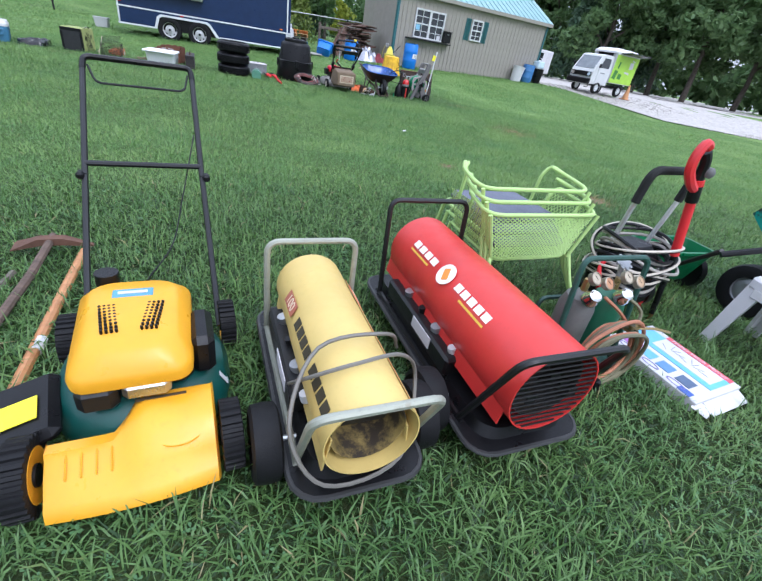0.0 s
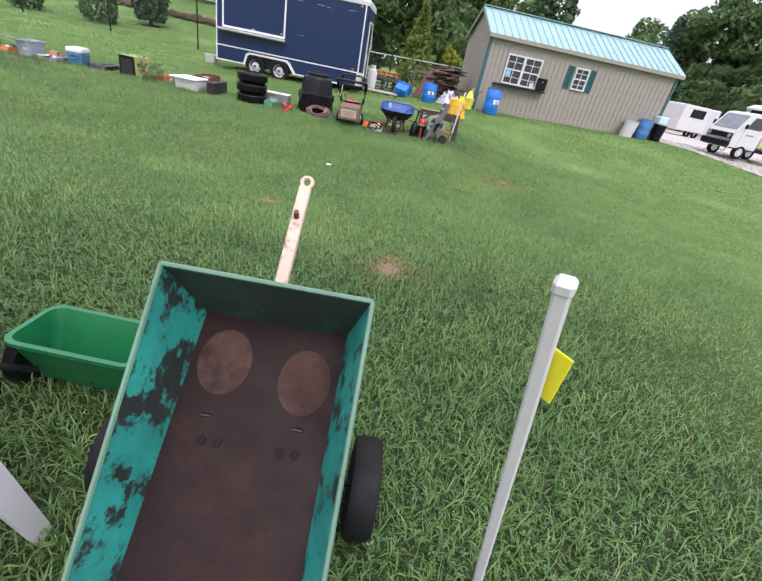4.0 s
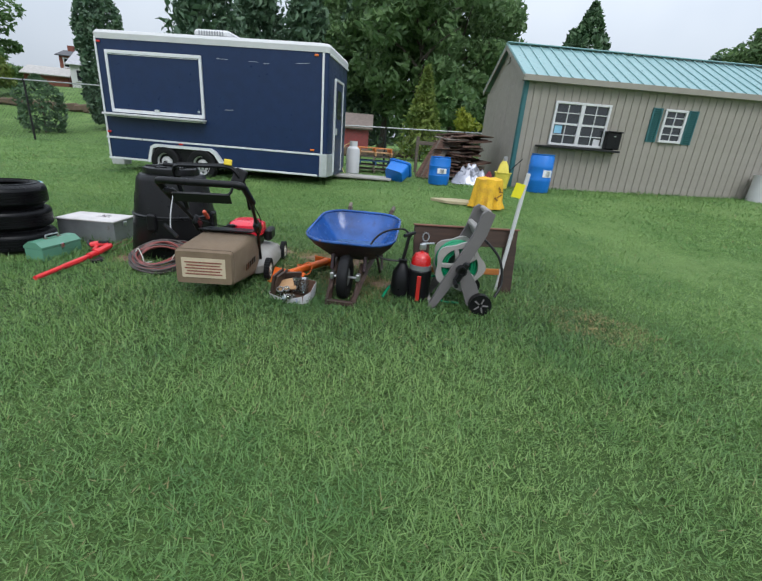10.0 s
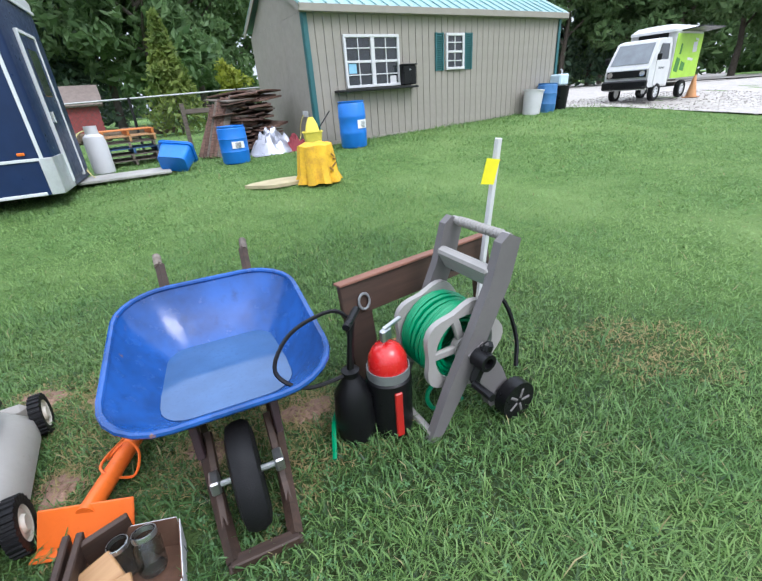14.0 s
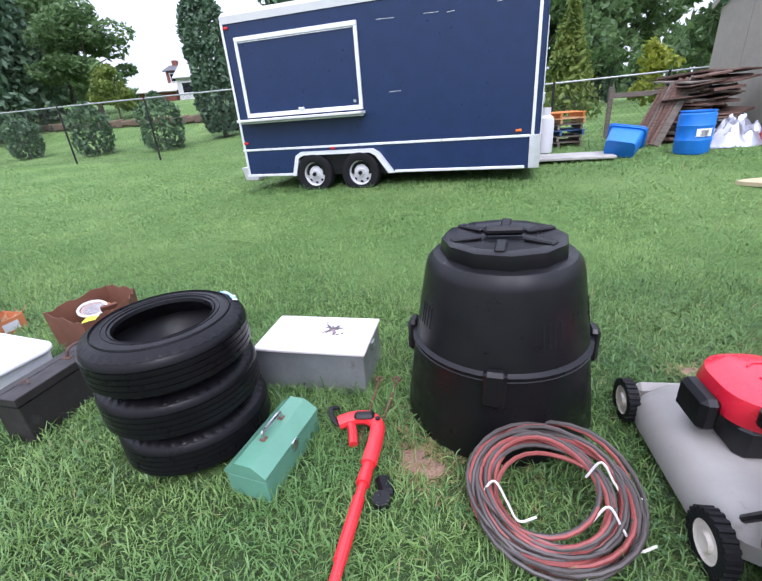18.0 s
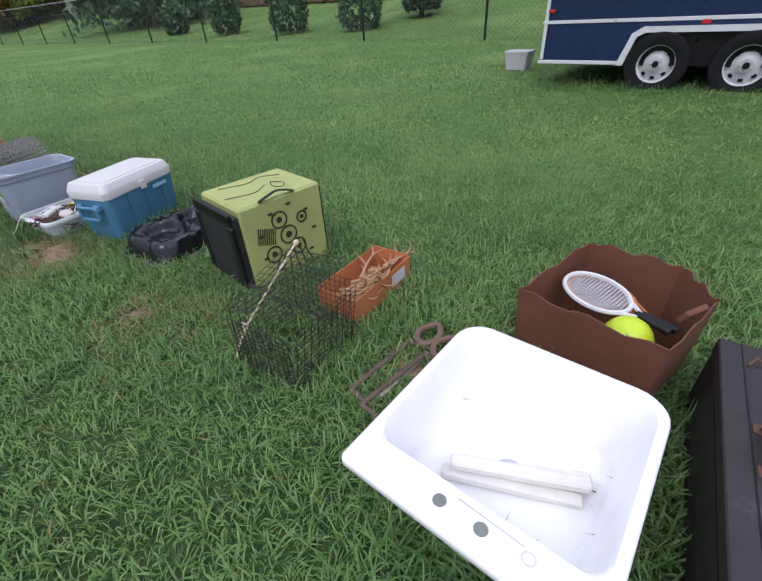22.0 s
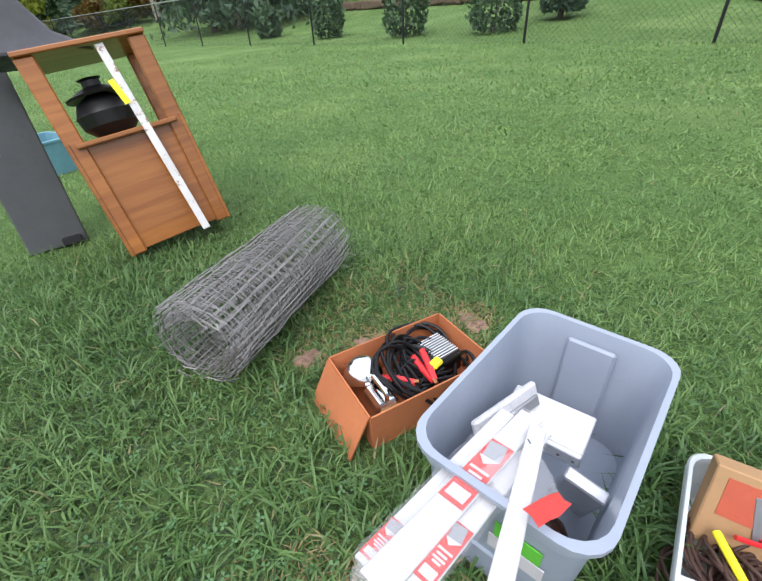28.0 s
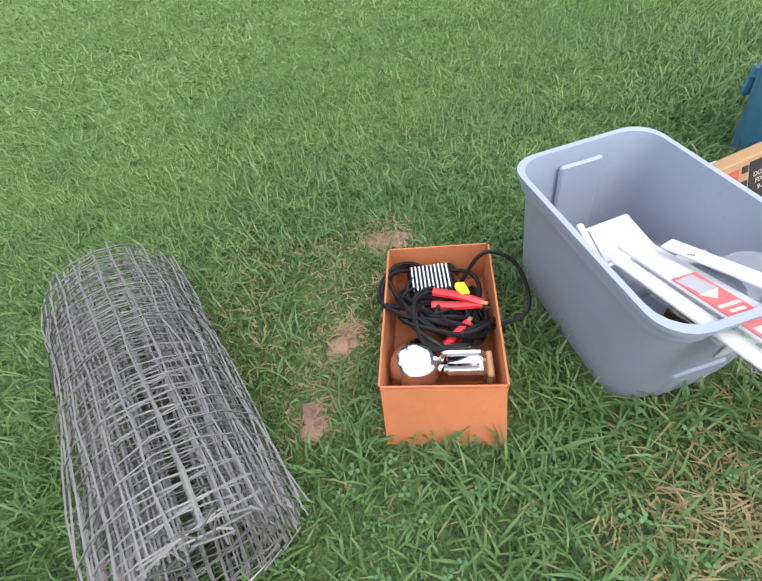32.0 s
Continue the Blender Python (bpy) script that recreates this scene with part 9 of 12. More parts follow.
def grey_bin():
    b = thing("storage_bin", "tall grey plastic storage bin with no lid", "bin", on(-3.464, 11.14, -7))
    GB = mat("bin_grey", (0.29, 0.33, 0.4), 0.4, var=0.07, relief=0.06)
    w, d, h = 0.37, 0.57, 0.36
    def o(a, e, z, r=0.07):
        return [(x, y, z) for x, y in rrect(w * a, d * e, r, 5)]
    part("bin_shell", Geo().rings([o(0.84, 0.86, 0.003), o(0.86, 0.88, 0.03), o(0.93, 0.95, h - 0.05), o(0.98, 0.985, h - 0.045), o(0.98, 0.985, h - 0.015), o(1.03, 1.02, h - 0.012), o(1.03, 1.02, h), o(0.96, 0.965, h), o(0.92, 0.93, h - 0.04), o(0.84, 0.86, 0.02)], cap1=True), GB, b)
    part("end_recess", Geo().box((0, 0.247, 0.2), (0.12, 0.016, 0.25), 0.006, (-4, 0, 0)), GB, b)
    part("foot_notch", Geo().box((0, -0.248, 0.06), (0.13, 0.02, 0.12), 0.006, (5, 0, 0)), GB, b)
    part("green_sticker", Geo().box((0.06, -0.2695, 0.24), (0.09, 0.003, 0.05), 0.0, (4.5, 0, 0)), mat("sticker_green", (0.12, 0.5, 0.05), 0.5), b)
    part("white_sticker", Geo().box((0.06, -0.2655, 0.185), (0.11, 0.003, 0.05), 0.0, (4.5, 0, 0)), WHITE_PAPER, b)
    mw = b.matrix_world
    FILM = mat("film_white", (0.6, 0.6, 0.62), 0.25, relief=0.3, fine=25)
    REDP = mat("pack_red", (0.6, 0.05, 0.04), 0.4)
    back = mw.inverted()
    # strips run from the bottom of the bin out over its near rim
    CLEAR = base_mat("clear_film")
    CLEAR[2].inputs["Base Color"].default_value = (0.8, 0.8, 0.82, 1)
    CLEAR[2].inputs["Roughness"].default_value = 0.16
    CLEAR[2].inputs["Alpha"].default_value = 0.1
    bump(CLEAR[1], CLEAR[2], noise_fac(CLEAR[1], CLEAR[3], 40.0, 0.2, 0.8), 0.6, 0.006)
    PICT = mat("picture_grey", (0.3, 0.31, 0.33), 0.5)
    for k, (x0, y0, z0, x1, y1, z1, wrap, wd) in enumerate(((-3.5, 11.14, 0.27, -3.575, 10.62, 0.41, 1, 0.066), (-3.55, 11.12, 0.27, -3.61, 10.64, 0.385, 1, 0.042), (-3.465, 11.12, 0.26, -3.53, 10.63, 0.4, 1, 0.042), (-3.475, 11.08, 0.31, -3.42, 10.615, 0.412, 0, 0.044))):
        p0, p1 = back @ Vector((x0, y0, z0)), back @ Vector((x1, y1, z1))
        ln = (p1 - p0).length
        m = mw @ Matrix.Translation((p0 + p1) / 2) @ (p1 - p0).to_track_quat('Y', 'Z').to_matrix().to_4x4()
        s = thing("trim_strip", "long white window trim strip in a printed plastic sleeve" if wrap else "plain white vinyl slat jutting from the bin", "trim", m, "trim strips in the bin")
        part("strip", Geo().box((0, 0, 0), (wd * 0.8, ln, 0.007), 0.002), WHITE_PAINT, s)
        if not wrap:
            part("nail_slot", Geo().box((0.01, -ln * 0.38, 0.0036), (0.004, 0.014, 0.001), 0, (0, 0, 30)), GREY_INK, s)
            continue
        # printed card inside the sleeve
        y0_ = (-0.12, 0.16, 0.1)[k]
        lc = (0.2, 0.08, 0.12)[k]
        part("red_print", Geo().box((0, y0_ + lc / 2, 0.0055), (wd * 0.74, lc, 0.002)), REDP, s)
        part("grey_picture", Geo().box((0.002, y0_ + lc * 0.16, 0.0068), (wd * 0.55, lc * 0.26, 0.001), 0, (0, 0, 8)), PICT, s)
        part("picture_roof", Geo().prism([(-wd * 0.3, y0_ + lc * 0.28), (wd * 0.32, y0_ + lc * 0.3), (wd * 0.05, y0_ + lc * 0.4)], 0.0065, 0.0075), WHITE_PAPER, s)
        part("white_panel", Geo().box((0, y0_ + lc * 0.88, 0.0068), (wd * 0.56, lc * 0.15, 0.001)), WHITE_PAPER, s)
        for j, (q, f) in enumerate(((0.5, 0.6), (0.58, 0.42), (0.65, 0.5), (0.71, 0.34))):
            part("white_print_line", Geo().box((0, y0_ + lc * q, 0.0068), (wd * f, lc * 0.035, 0.001)), WHITE_PAPER, s)
        rs = []
        for j in range(29):
            v = -0.5 + j / 28
            ww, hh_ = wd / 2 * (1.0 + 0.07 * math.sin(j * 1.7 + k) + 0.05 * math.sin(j * 3.1)), 0.0085 + 0.0022 * math.sin(j * 2.3 + 2 * k)
            rs.append([(-ww, v * ln, -hh_), (ww, v * ln, -hh_ * 0.8), (ww * 1.05, v * ln, hh_ * 0.5), (0.4 * ww, v * ln, hh_ * (1.3 + 0.3 * math.sin(j * 2.9))), (-0.3 * ww, v * ln, hh_ * (1.2 + 0.35 * math.sin(j * 2.1 + 1))), (-ww * 0.95, v * ln, hh_)])
        part("sleeve", Geo().rings(rs), CLEAR[0], s, "crinkled clear sleeve", smooth=50)
    # open end of the widest sleeve, hanging past the strips
    tail = Geo()
    rs = []
    e0, e1 = back @ Vector((-3.575, 10.66, 0.4)), back @ Vector((-3.6, 10.5, 0.37))
    for j in range(9):
        p = e0.lerp(e1, j / 8)
        ww = 0.035 + 0.012 * math.sin(j * 1.3)
        rs.append([(p.x - ww, p.y, p.z - 0.012 - 0.003 * j), (p.x + ww, p.y, p.z - 0.01), (p.x + ww * 0.8, p.y, p.z + 0.01 + 0.004 * math.sin(j * 2)), (p.x - ww * 0.7, p.y, p.z + 0.012)])
    sl = thing("loose_sleeve", "open crinkled clear sleeve end hanging from the bin", "wrap", mw)
    part("film_tube", tail.rings(rs, cap0=False, cap1=False), CLEAR[0], sl, smooth=60)
    # a torn wrap pulled across to the slat
    wr = thing("torn_wrap", "torn clear plastic wrap with red print draped over the slat", "wrap", mw)
    n0, n1, tp = back @ Vector((-3.53, 10.88, 0.37)), back @ Vector((-3.47, 11.0, 0.35)), back @ Vector((-3.395, 10.86, 0.385))
    top_, bot_ = [], []
    for j in range(9):
        u = j / 8
        for i_ in range(4):
            q = i_ / 3
            p = (n0.lerp(n1, q)).lerp(tp + (n1 - n0) * (q - 0.5) * 0.55, u)
            z = p.z + 0.012 * math.sin(u * 9 + q * 4) * (1 - 0.4 * u) + 0.005 * math.sin(j * 2.2 + i_ * 3.1)
            top_.append((p.x, p.y, z + 0.001))
            bot_.append((p.x, p.y, z - 0.0005))
    fc = [(j * 4 + i_, j * 4 + i_ + 1, j * 4 + i_ + 5, j * 4 + i_ + 4) for j in range(8) for i_ in range(3)]
    film = Geo()
    film.add(top_, fc)
    film.add(bot_, [f[::-1] for f in fc])
    part("clear_sheet", film, CLEAR[0], wr, smooth=60)
    tip_ = Geo()
    tip_.add([(x, y, z + 0.0015) for x, y, z in top_], fc[18:])
    tip_.add([(x, y, z + 0.0009) for x, y, z in top_], [f[::-1] for f in fc[18:]])
    part("red_tip", tip_, REDP, wr, "red printed end of the wrap", smooth=60)
    fl = thing("wrapped_panel", "white metal vent panel in clear wrap lying in the bin", "panel", mw @ pose(-0.02, 0.08, 0.17, 12, 0, 4))
    part("panel_top", Geo().box((0, 0, 0.03), (0.2, 0.11, 0.012), 0.003), WHITE_PAINT, fl)
    part("panel_edge", Geo().box((0, -0.06, 0.01), (0.2, 0.012, 0.05), 0.003), ALU, fl)
    for k in range(6):
        part("screw_hole", Geo().cyl((-0.085 + 0.034 * k, -0.068, 0.01), (-0.085 + 0.034 * k, -0.0655, 0.01), 0.004, 8), GREY_INK, fl)
    pk = thing("bagged_bracket", "bagged white bracket set leaning inside the bin", "package", mw @ pose(-0.085, 0.0, 0.2, 66, 0, 76))
    part("bag", Geo().box((0, 0, 0), (0.22, 0.13, 0.02), 0.006), FILM, pk)
    part("bracket", Geo().box((0, 0.02, 0.012), (0.2, 0.03, 0.01), 0.003), GREY_METAL, pk)
    solid("metal_bracket", Geo().box((0, 0, 0), (0.09, 0.03, 0.2), 0.004), ALU, "flat grey metal bracket standing in the bin", "bracket", mw @ pose(0.1, -0.02, 0.12, 20, 10, 0))
    solid("brown_bottle", Geo().lathe([(0, 0), (0.05, 0), (0.055, 0.03), (0.05, 0.1), (0.02, 0.14), (0.02, 0.17), (0, 0.17)], 16), mat("bottle_brown", (0.05, 0.02, 0.012), 0.15, relief=0), "dark brown round bottle lying in the bin", "bottle", mw @ pose(0.08, -0.1, 0.06, 70, 0, 20) @ Matrix.Diagonal((0.75, 0.75, 0.75, 1)))


grey_bin()


def cable_box():
    b = thing("open_carton", "small orange-brown carton holding jumper cables and a lantern", "box", on(-3.912, 11.274, -26))
    w, d, h = 0.278, 0.435, 0.145
    for nm, c_, s_, rt_ in (("box_wall", (-w / 2, 0, h / 2), (0.005, d, h), (0, -3, 0)), ("box_wall", (w / 2, 0, h / 2), (0.005, d, h), (0, 3, 0)), ("box_wall", (0, d / 2, h / 2), (w, 0.005, h), (-3, 0, 0)), ("box_wall", (0, -d / 2, h / 2), (w, 0.005, h), (2, 0, 0)), ("box_floor", (0, 0, 0.004), (w, d, 0.006), (0, 0, 0)), ("open_flap", (0, -d / 2 - 0.042, h / 2 - 0.002), (w, 0.005, h * 1.1), (-27, 0, 0))):
        part(nm, Geo().box(c_, s_, 0.0, rt_), ORANGE_CARD, b)
    mw = b.matrix_world
    ch = thing("battery_charger", "small black battery charger with silver fins", "charger", mw @ pose(-0.02, 0.1, 0.03, 0, 0, 6))
    part("charger_case", Geo().box((0, 0, 0.04), (0.13, 0.17, 0.08), 0.008), BLACK_PLASTIC, ch)
    for k in range(10):
        part("fin", Geo().box((-0.05 + 0.011 * k, 0.03, 0.083), (0.004, 0.09, 0.012)), ALU, ch)
    for k, (x, y, r, l) in enumerate(((0.02, 0.04, 0.1, 7), (-0.02, 0.08, 0.105, 5), (0.03, -0.03, 0.085, 6))):
        g = Geo()
        coil(g, 0, 0, 0, r, l, 0.0062, 31 + k, wob=0.2)
        solid("jumper_cable", g, BLACK_PLASTIC, "black coiled jumper cable in the carton", "cable", mw @ pose(x, y, 0.08 + 0.01 * k, 20 * (k - 1), 15, 40 * k), "cables in the carton")
    solid("cable_loop", Geo().tube(curve([(0.05, 0.1, 0.1), (0.12, 0.13, 0.2), (0.2, 0.1, 0.18), (0.22, 0.0, 0.12), (0.12, -0.04, 0.1)]), 0.0062, 6), BLACK_PLASTIC, "black cable looping over the carton edge", "cable", mw)
    for x, y, z, rz, rx in ((0.04, -0.08, 0.115, 60, 15), (0.05, 0.03, 0.13, -10, 30)):
        cl = thing("battery_clamp", "red spring battery clamp in the carton", "clamp", mw @ pose(x, y, z, rx, 0, rz), "battery clamps")
        part("upper_jaw", Geo().tube(curve([(-0.07, 0.018, 0), (0, 0.012, 0.006), (0.06, 0.0, 0)]), 0.011, 6, flat=0.6), RED_PLASTIC, cl)
        part("lower_jaw", Geo().tube(curve([(-0.07, -0.018, 0), (0, -0.012, -0.004), (0.06, -0.002, 0)]), 0.011, 6, flat=0.6), RED_PLASTIC, cl)
        part("copper_teeth", Geo().box((0.06, 0, 0), (0.03, 0.012, 0.012), 0.002), mat("copper", (0.4, 0.18, 0.08), 0.4, 0.8), cl)
    solid("yellow_plug", Geo().box((0, 0, 0), (0.03, 0.045, 0.02), 0.006), YELLOW_TAG, "yellow plastic plug among the cables", "plug", mw @ pose(0.06, 0.06, 0.14, 0, 20, 20))
    ln = thing("lantern", "chrome spotlight lantern with a carry handle", "lantern", mw @ pose(-0.005, -0.14, 0.05, 0, 0, 90))
    part("reflector", Geo().lathe([(0, 0.0), (0.062, 0.0), (0.067, 0.006), (0.066, 0.016), (0.058, 0.04), (0.04, 0.058), (0.02, 0.066), (0, 0.068)], 28, pose(0, 0.055, 0.04, -12, 0, 0)), CHROME, ln)
    part("battery_case", Geo().box((0, -0.06, 0.04), (0.07, 0.1, 0.06), 0.01), CHROME, ln)
    part("handle", Geo().tube(bend([(0, -0.1, 0.07), (0, -0.1, 0.1), (0, -0.01, 0.1), (0, 0.0, 0.07)], 0.02), 0.008, 6), CHROME, ln)
    part("base_strip", Geo().box((0, -0.118, 0.03), (0.07, 0.015, 0.05), 0.004), TAN_CARD, ln)


cable_box()


def wire_roll():
    r = thing("wire_roll", "loose roll of grey welded wire fencing on the grass", "wire roll", on(-4.63, 11.34, 13))
    WG = mat("galvanised_wire", (0.26, 0.25, 0.24), 0.5, 0.6, relief=0, wear=(0.14, 0.09, 0.06), wear_at=(0.6, 0.8))
    rng = random.Random(8)
    L = 0.82
    hoops, longs, ends = Geo(), Geo(), Geo()
    turns = 6
    for k in range(19):
        y = -L / 2 + L * k / 18
        pts = []
        for i in range(turns * 18):
            a = 2 * math.pi * i / 18
            rr = 0.18 - 0.014 * i / 18 + 0.006 * math.sin(i * 0.7 + k * 1.7)
            pts.append((rr * math.cos(a) * 1.06, y + 0.008 * math.sin(i * 1.3 + k), max(0.01, 0.175 + rr * math.sin(a) * 0.95)))
        hoops.tube(pts, 0.0019, 3)
    for i in range(turns * 26):
        a = 2 * math.pi * i / 26
        rr = 0.18 - 0.014 * i / 26
        o = rng.uniform(-0.03, 0.03)
        longs.tube([((rr + rng.uniform(-0.007, 0.007)) * math.cos(a + 0.03 * j) * 1.06 + rng.uniform(-0.005, 0.005), L * (j / 8 - 0.5) * 1.03 + o * 0.5, max(0.008, 0.175 + 0.95 * rr * math.sin(a + 0.03 * j) + rng.uniform(-0.006, 0.006))) for j in range(9)], 0.0019, 3)
    for k in range(40):
        a = rng.uniform(0, 6.28)
        rr = rng.uniform(0.1, 0.2)
        y = rng.choice((-1, 1)) * L / 2
        ends.tube(curve([(rr * math.cos(a), y, 0.175 + rr * math.sin(a)), (rr * math.cos(a) + rng.uniform(-0.03, 0.03), y * 1.05, 0.175 + rr * math.sin(a) + rng.uniform(-0.03, 0.03)), (rr * math.cos(a + 0.3), y * 1.02, 0.175 + rr * math.sin(a + 0.3))], 3), 0.0019, 3)
    part("hoop_wire", hoops, WG, r, kind="stuff", smooth=0)
    part("long_wire", longs, WG, r, kind="stuff", smooth=0)
    part("cut_end", ends, WG, r, kind="stuff", smooth=0)


wire_roll()


def cabinet():
    c = thing("wood_cabinet", "honey-stained wooden stand with an open upper bay", "cabinet", on(-5.74, 11.6, 72, 0.03) @ pose(0, 0, 0, -15, -7, 0))
    # local -y faces the approach
    W, D, H_ = 0.55, 0.4, 0.98
    for x in (-W / 2 + 0.03, W / 2 - 0.03):
        part("front_post", Geo().box((x, -D / 2 + 0.02, H_ / 2), (0.085, 0.03, H_), 0.008), WOOD_HONEY, c)
        part("side_panel", Geo().box((x + (0.03 if x > 0 else -0.03), 0, 0.3), (0.018, D, 0.6), 0.003), WOOD_HONEY, c)
        part("back_post", Geo().box((x, D / 2 - 0.02, H_ / 2), (0.05, 0.03, H_), 0.006), WOOD_HONEY, c)
    part("front_panel", Geo().box((0, -D / 2 + 0.03, 0.29), (W - 0.14, 0.018, 0.55), 0.003), WOOD_HONEY, c)
    part("shelf", Geo().box((0, -0.01, 0.575), (W - 0.06, D + 0.03, 0.025), 0.006), WOOD_HONEY, c)
    part("top_board", Geo().box((0, 0, H_ + 0.012), (W + 0.03, D + 0.02, 0.024), 0.005), WOOD_HONEY, c)
    mw = c.matrix_world
    p = thing("iron_kettle", "round black cast-iron pot inside the cabinet", "pot", mw @ pose(-0.03, 0.02, 0.59))
    part("pot_body", Geo().lathe([(0, 0), (0.08, 0), (0.14, 0.06), (0.15, 0.12), (0.12, 0.18), (0.05, 0.22), (0.045, 0.28), (0.06, 0.29), (0, 0.29)], 24), BLACK_METAL, p)
    part("pot_collar", Geo().lathe([(0.15, 0.2), (0.155, 0.21), (0.06, 0.25), (0.05, 0.24)], 24, closed=True), BLACK_METAL, p)
    hd = Geo()
    ring0 = [(x, y, 0.0) for x, y in rrect(0.5, 0.42, 0.05, 3)]
    ring1 = [(x - 0.06, y, 0.27) for x, y in rrect(0.17, 0.14, 0.04, 3)]
    ringm = [(x - 0.03, y, 0.1) for x, y in rrect(0.3, 0.25, 0.04, 3)]
    hd.rings([ring0, [(x, y, z + 0.012) for x, y, z in ring0], ringm, ring1])
    solid("flue_hood", hd, mat("hood_black", (0.035, 0.035, 0.04), 0.55, relief=0.2), "dull black sheet-metal hood resting on the cabinet", "hood", mw @ pose(-0.2, 0.05, H_ + 0.03, 4, 5, 0))
    st = thing("trim_board", "peeling white trim strip leaning on the cabinet with yellow tag", "trim", mw @ pose(0.12, -0.27, 0.0, -5, -3, 0))
    part("strip", Geo().box((0, 0, 0.49), (0.04, 0.014, 0.98), 0.003), mat("peeling_white", (0.72, 0.7, 0.68), 0.7, wear=(0.35, 0.2, 0.14), wear_at=(0.56, 0.6), wear_scale=14), st)
    part("price_tag", Geo().box((-0.03, -0.012, 0.76), (0.03, 0.003, 0.12), 0.0, (0, -8, 0)), YELLOW_TAG, st)
    gb = thing("board_screen", "tall dark grey painted board panel standing behind the cabinet", "panel", pose(-6.3, 11.04, 0, 0, 0, 75) @ pose(0, 0, 0, -14, 0, 0))
    part("panel_board", Geo().box((0.11, 0, 0.55), (0.3, 0.06, 1.1), 0.008), mat("panel_grey", (0.075, 0.08, 0.082), 0.6, var=0.15), gb)
    part("panel_cap", Geo().box((0.02, -0.05, 1.12), (0.5, 0.18, 0.03), 0.006), mat("panel_grey_top", (0.1, 0.105, 0.11), 0.6), gb)
    part("bolt_hole", Geo().cyl((0.05, -0.032, 0.55), (0.05, -0.029, 0.55), 0.012, 10), GREY_INK, gb)
    part("panel_foot", Geo().box((0.18, -0.0, 0.03), (0.1, 0.14, 0.05), 0.006), BLACK_METAL, gb)


cabinet()


# ---- goods further along the row ----
def folding_chair(m, seat, label):
    c = thing("lawn_chair", label, "chair", m, "lawn chairs")
    for x in (-0.25, 0.25):
        part("side_frame", Geo().tube(bend([(x, -0.25, 0.0), (x, 0.2, 0.42), (x, 0.32, 0.85)], 0.06), 0.013, 6), WHITE_PAINT, c)
        part("rear_leg", Geo().tube([(x, 0.3, 0.0), (x, -0.22, 0.44)], 0.013, 6), WHITE_PAINT, c)
        part("arm_rest", Geo().box((x, -0.02, 0.6), (0.05, 0.42, 0.025), 0.01), WHITE_PLASTIC, c)
    part("top_bar", Geo().tube(bend([(-0.25, 0.32, 0.85), (-0.24, 0.33, 0.9), (0.24, 0.33, 0.9), (0.25, 0.32, 0.85)], 0.04), 0.013, 6), WHITE_PAINT, c)
    for k in range(5):
        part("back_slat", Geo().box((-0.16 + 0.08 * k, 0.29, 0.68), (0.03, 0.01, 0.4), 0.002, (-14, 0, 0)), WHITE_PAINT, c)
    part("seat", Geo().box((0, 0, 0.41), (0.48, 0.44, 0.05), 0.02), seat, c)
    return c


RED_CLOTH = mat("red_cloth", (0.42, 0.05, 0.04), 0.8)
folding_chair(on(-15.0, 12.6, 95), RED_CLOTH, "white metal lawn chair with a red seat pad")
folding_chair(on(-15.2, 13.5, 100), RED_CLOTH, "white metal lawn chair with a faded red cushion")
tb = thing("folding_table", "long white folding table at the end of the row", "table", on(-16.5, 13.2, 95))
part("table_top", Geo().box((0, 0, 0.98), (1.8, 0.75, 0.04), 0.01), mat("table_grey", (0.5, 0.48, 0.47), 0.6), tb)
for x in (-0.8, 0.8):
    for y in (-0.3, 0.3):
        part("leg", Geo().cyl((x, y, 0), (x, y, 0.97), 0.015, 8), GREY_METAL, tb)
fr = thing("rack_frame", "leaning silver metal tube rack among the goods", "rack", on(-9.2, 11.75, 100))
for x in (-0.35, 0.35):
    part("upright", Geo().cyl((x, -0.25, 0), (x, 0.2, 1.05), 0.02, 8), ALU, fr)
for k in range(3):
    part("cross_bar", Geo().cyl((-0.35, -0.2 + 0.15 * k, 0.12 + 0.35 * k), (0.35, -0.2 + 0.15 * k, 0.12 + 0.35 * k), 0.016, 8), ALU, fr)
part("brace", Geo().cyl((-0.35, -0.2, 0.12), (0.35, 0.15, 0.92), 0.016, 8), ALU, fr)
cb = Geo()
coil(cb, 0, 0, 0, 0.26, 7, 0.011, 77, wob=0.12)
solid("black_hose_coil", cb, BLACK_PLASTIC, "heap of coiled black hose in the grass", "hose", on(-7.9, 11.45, 20))
tc = thing("plastic_crate", "pale blue plastic crate of sundries beside the rack", "crate", on(-8.2, 11.9, 12))
part("crate_body", Geo().rings([[(x, y, z) for x, y in rrect(a, b, 0.04, 3)] for a, b, z in ((0.42, 0.32, 0), (0.48, 0.38, 0.28), (0.5, 0.4, 0.28), (0.5, 0.4, 0.3), (0.44, 0.34, 0.3), (0.4, 0.3, 0.03))]), mat("crate_blue", (0.16, 0.35, 0.42), 0.5), tc)
rng = random.Random(31)
SUND = [WHITE_PAPER, TAN_CARD, mat("sundry_red", (0.4, 0.06, 0.05), 0.7), WHITE_PLASTIC, BLACK_PLASTIC, GREY_METAL, mat("sundry_cream", (0.55, 0.48, 0.36), 0.8)]
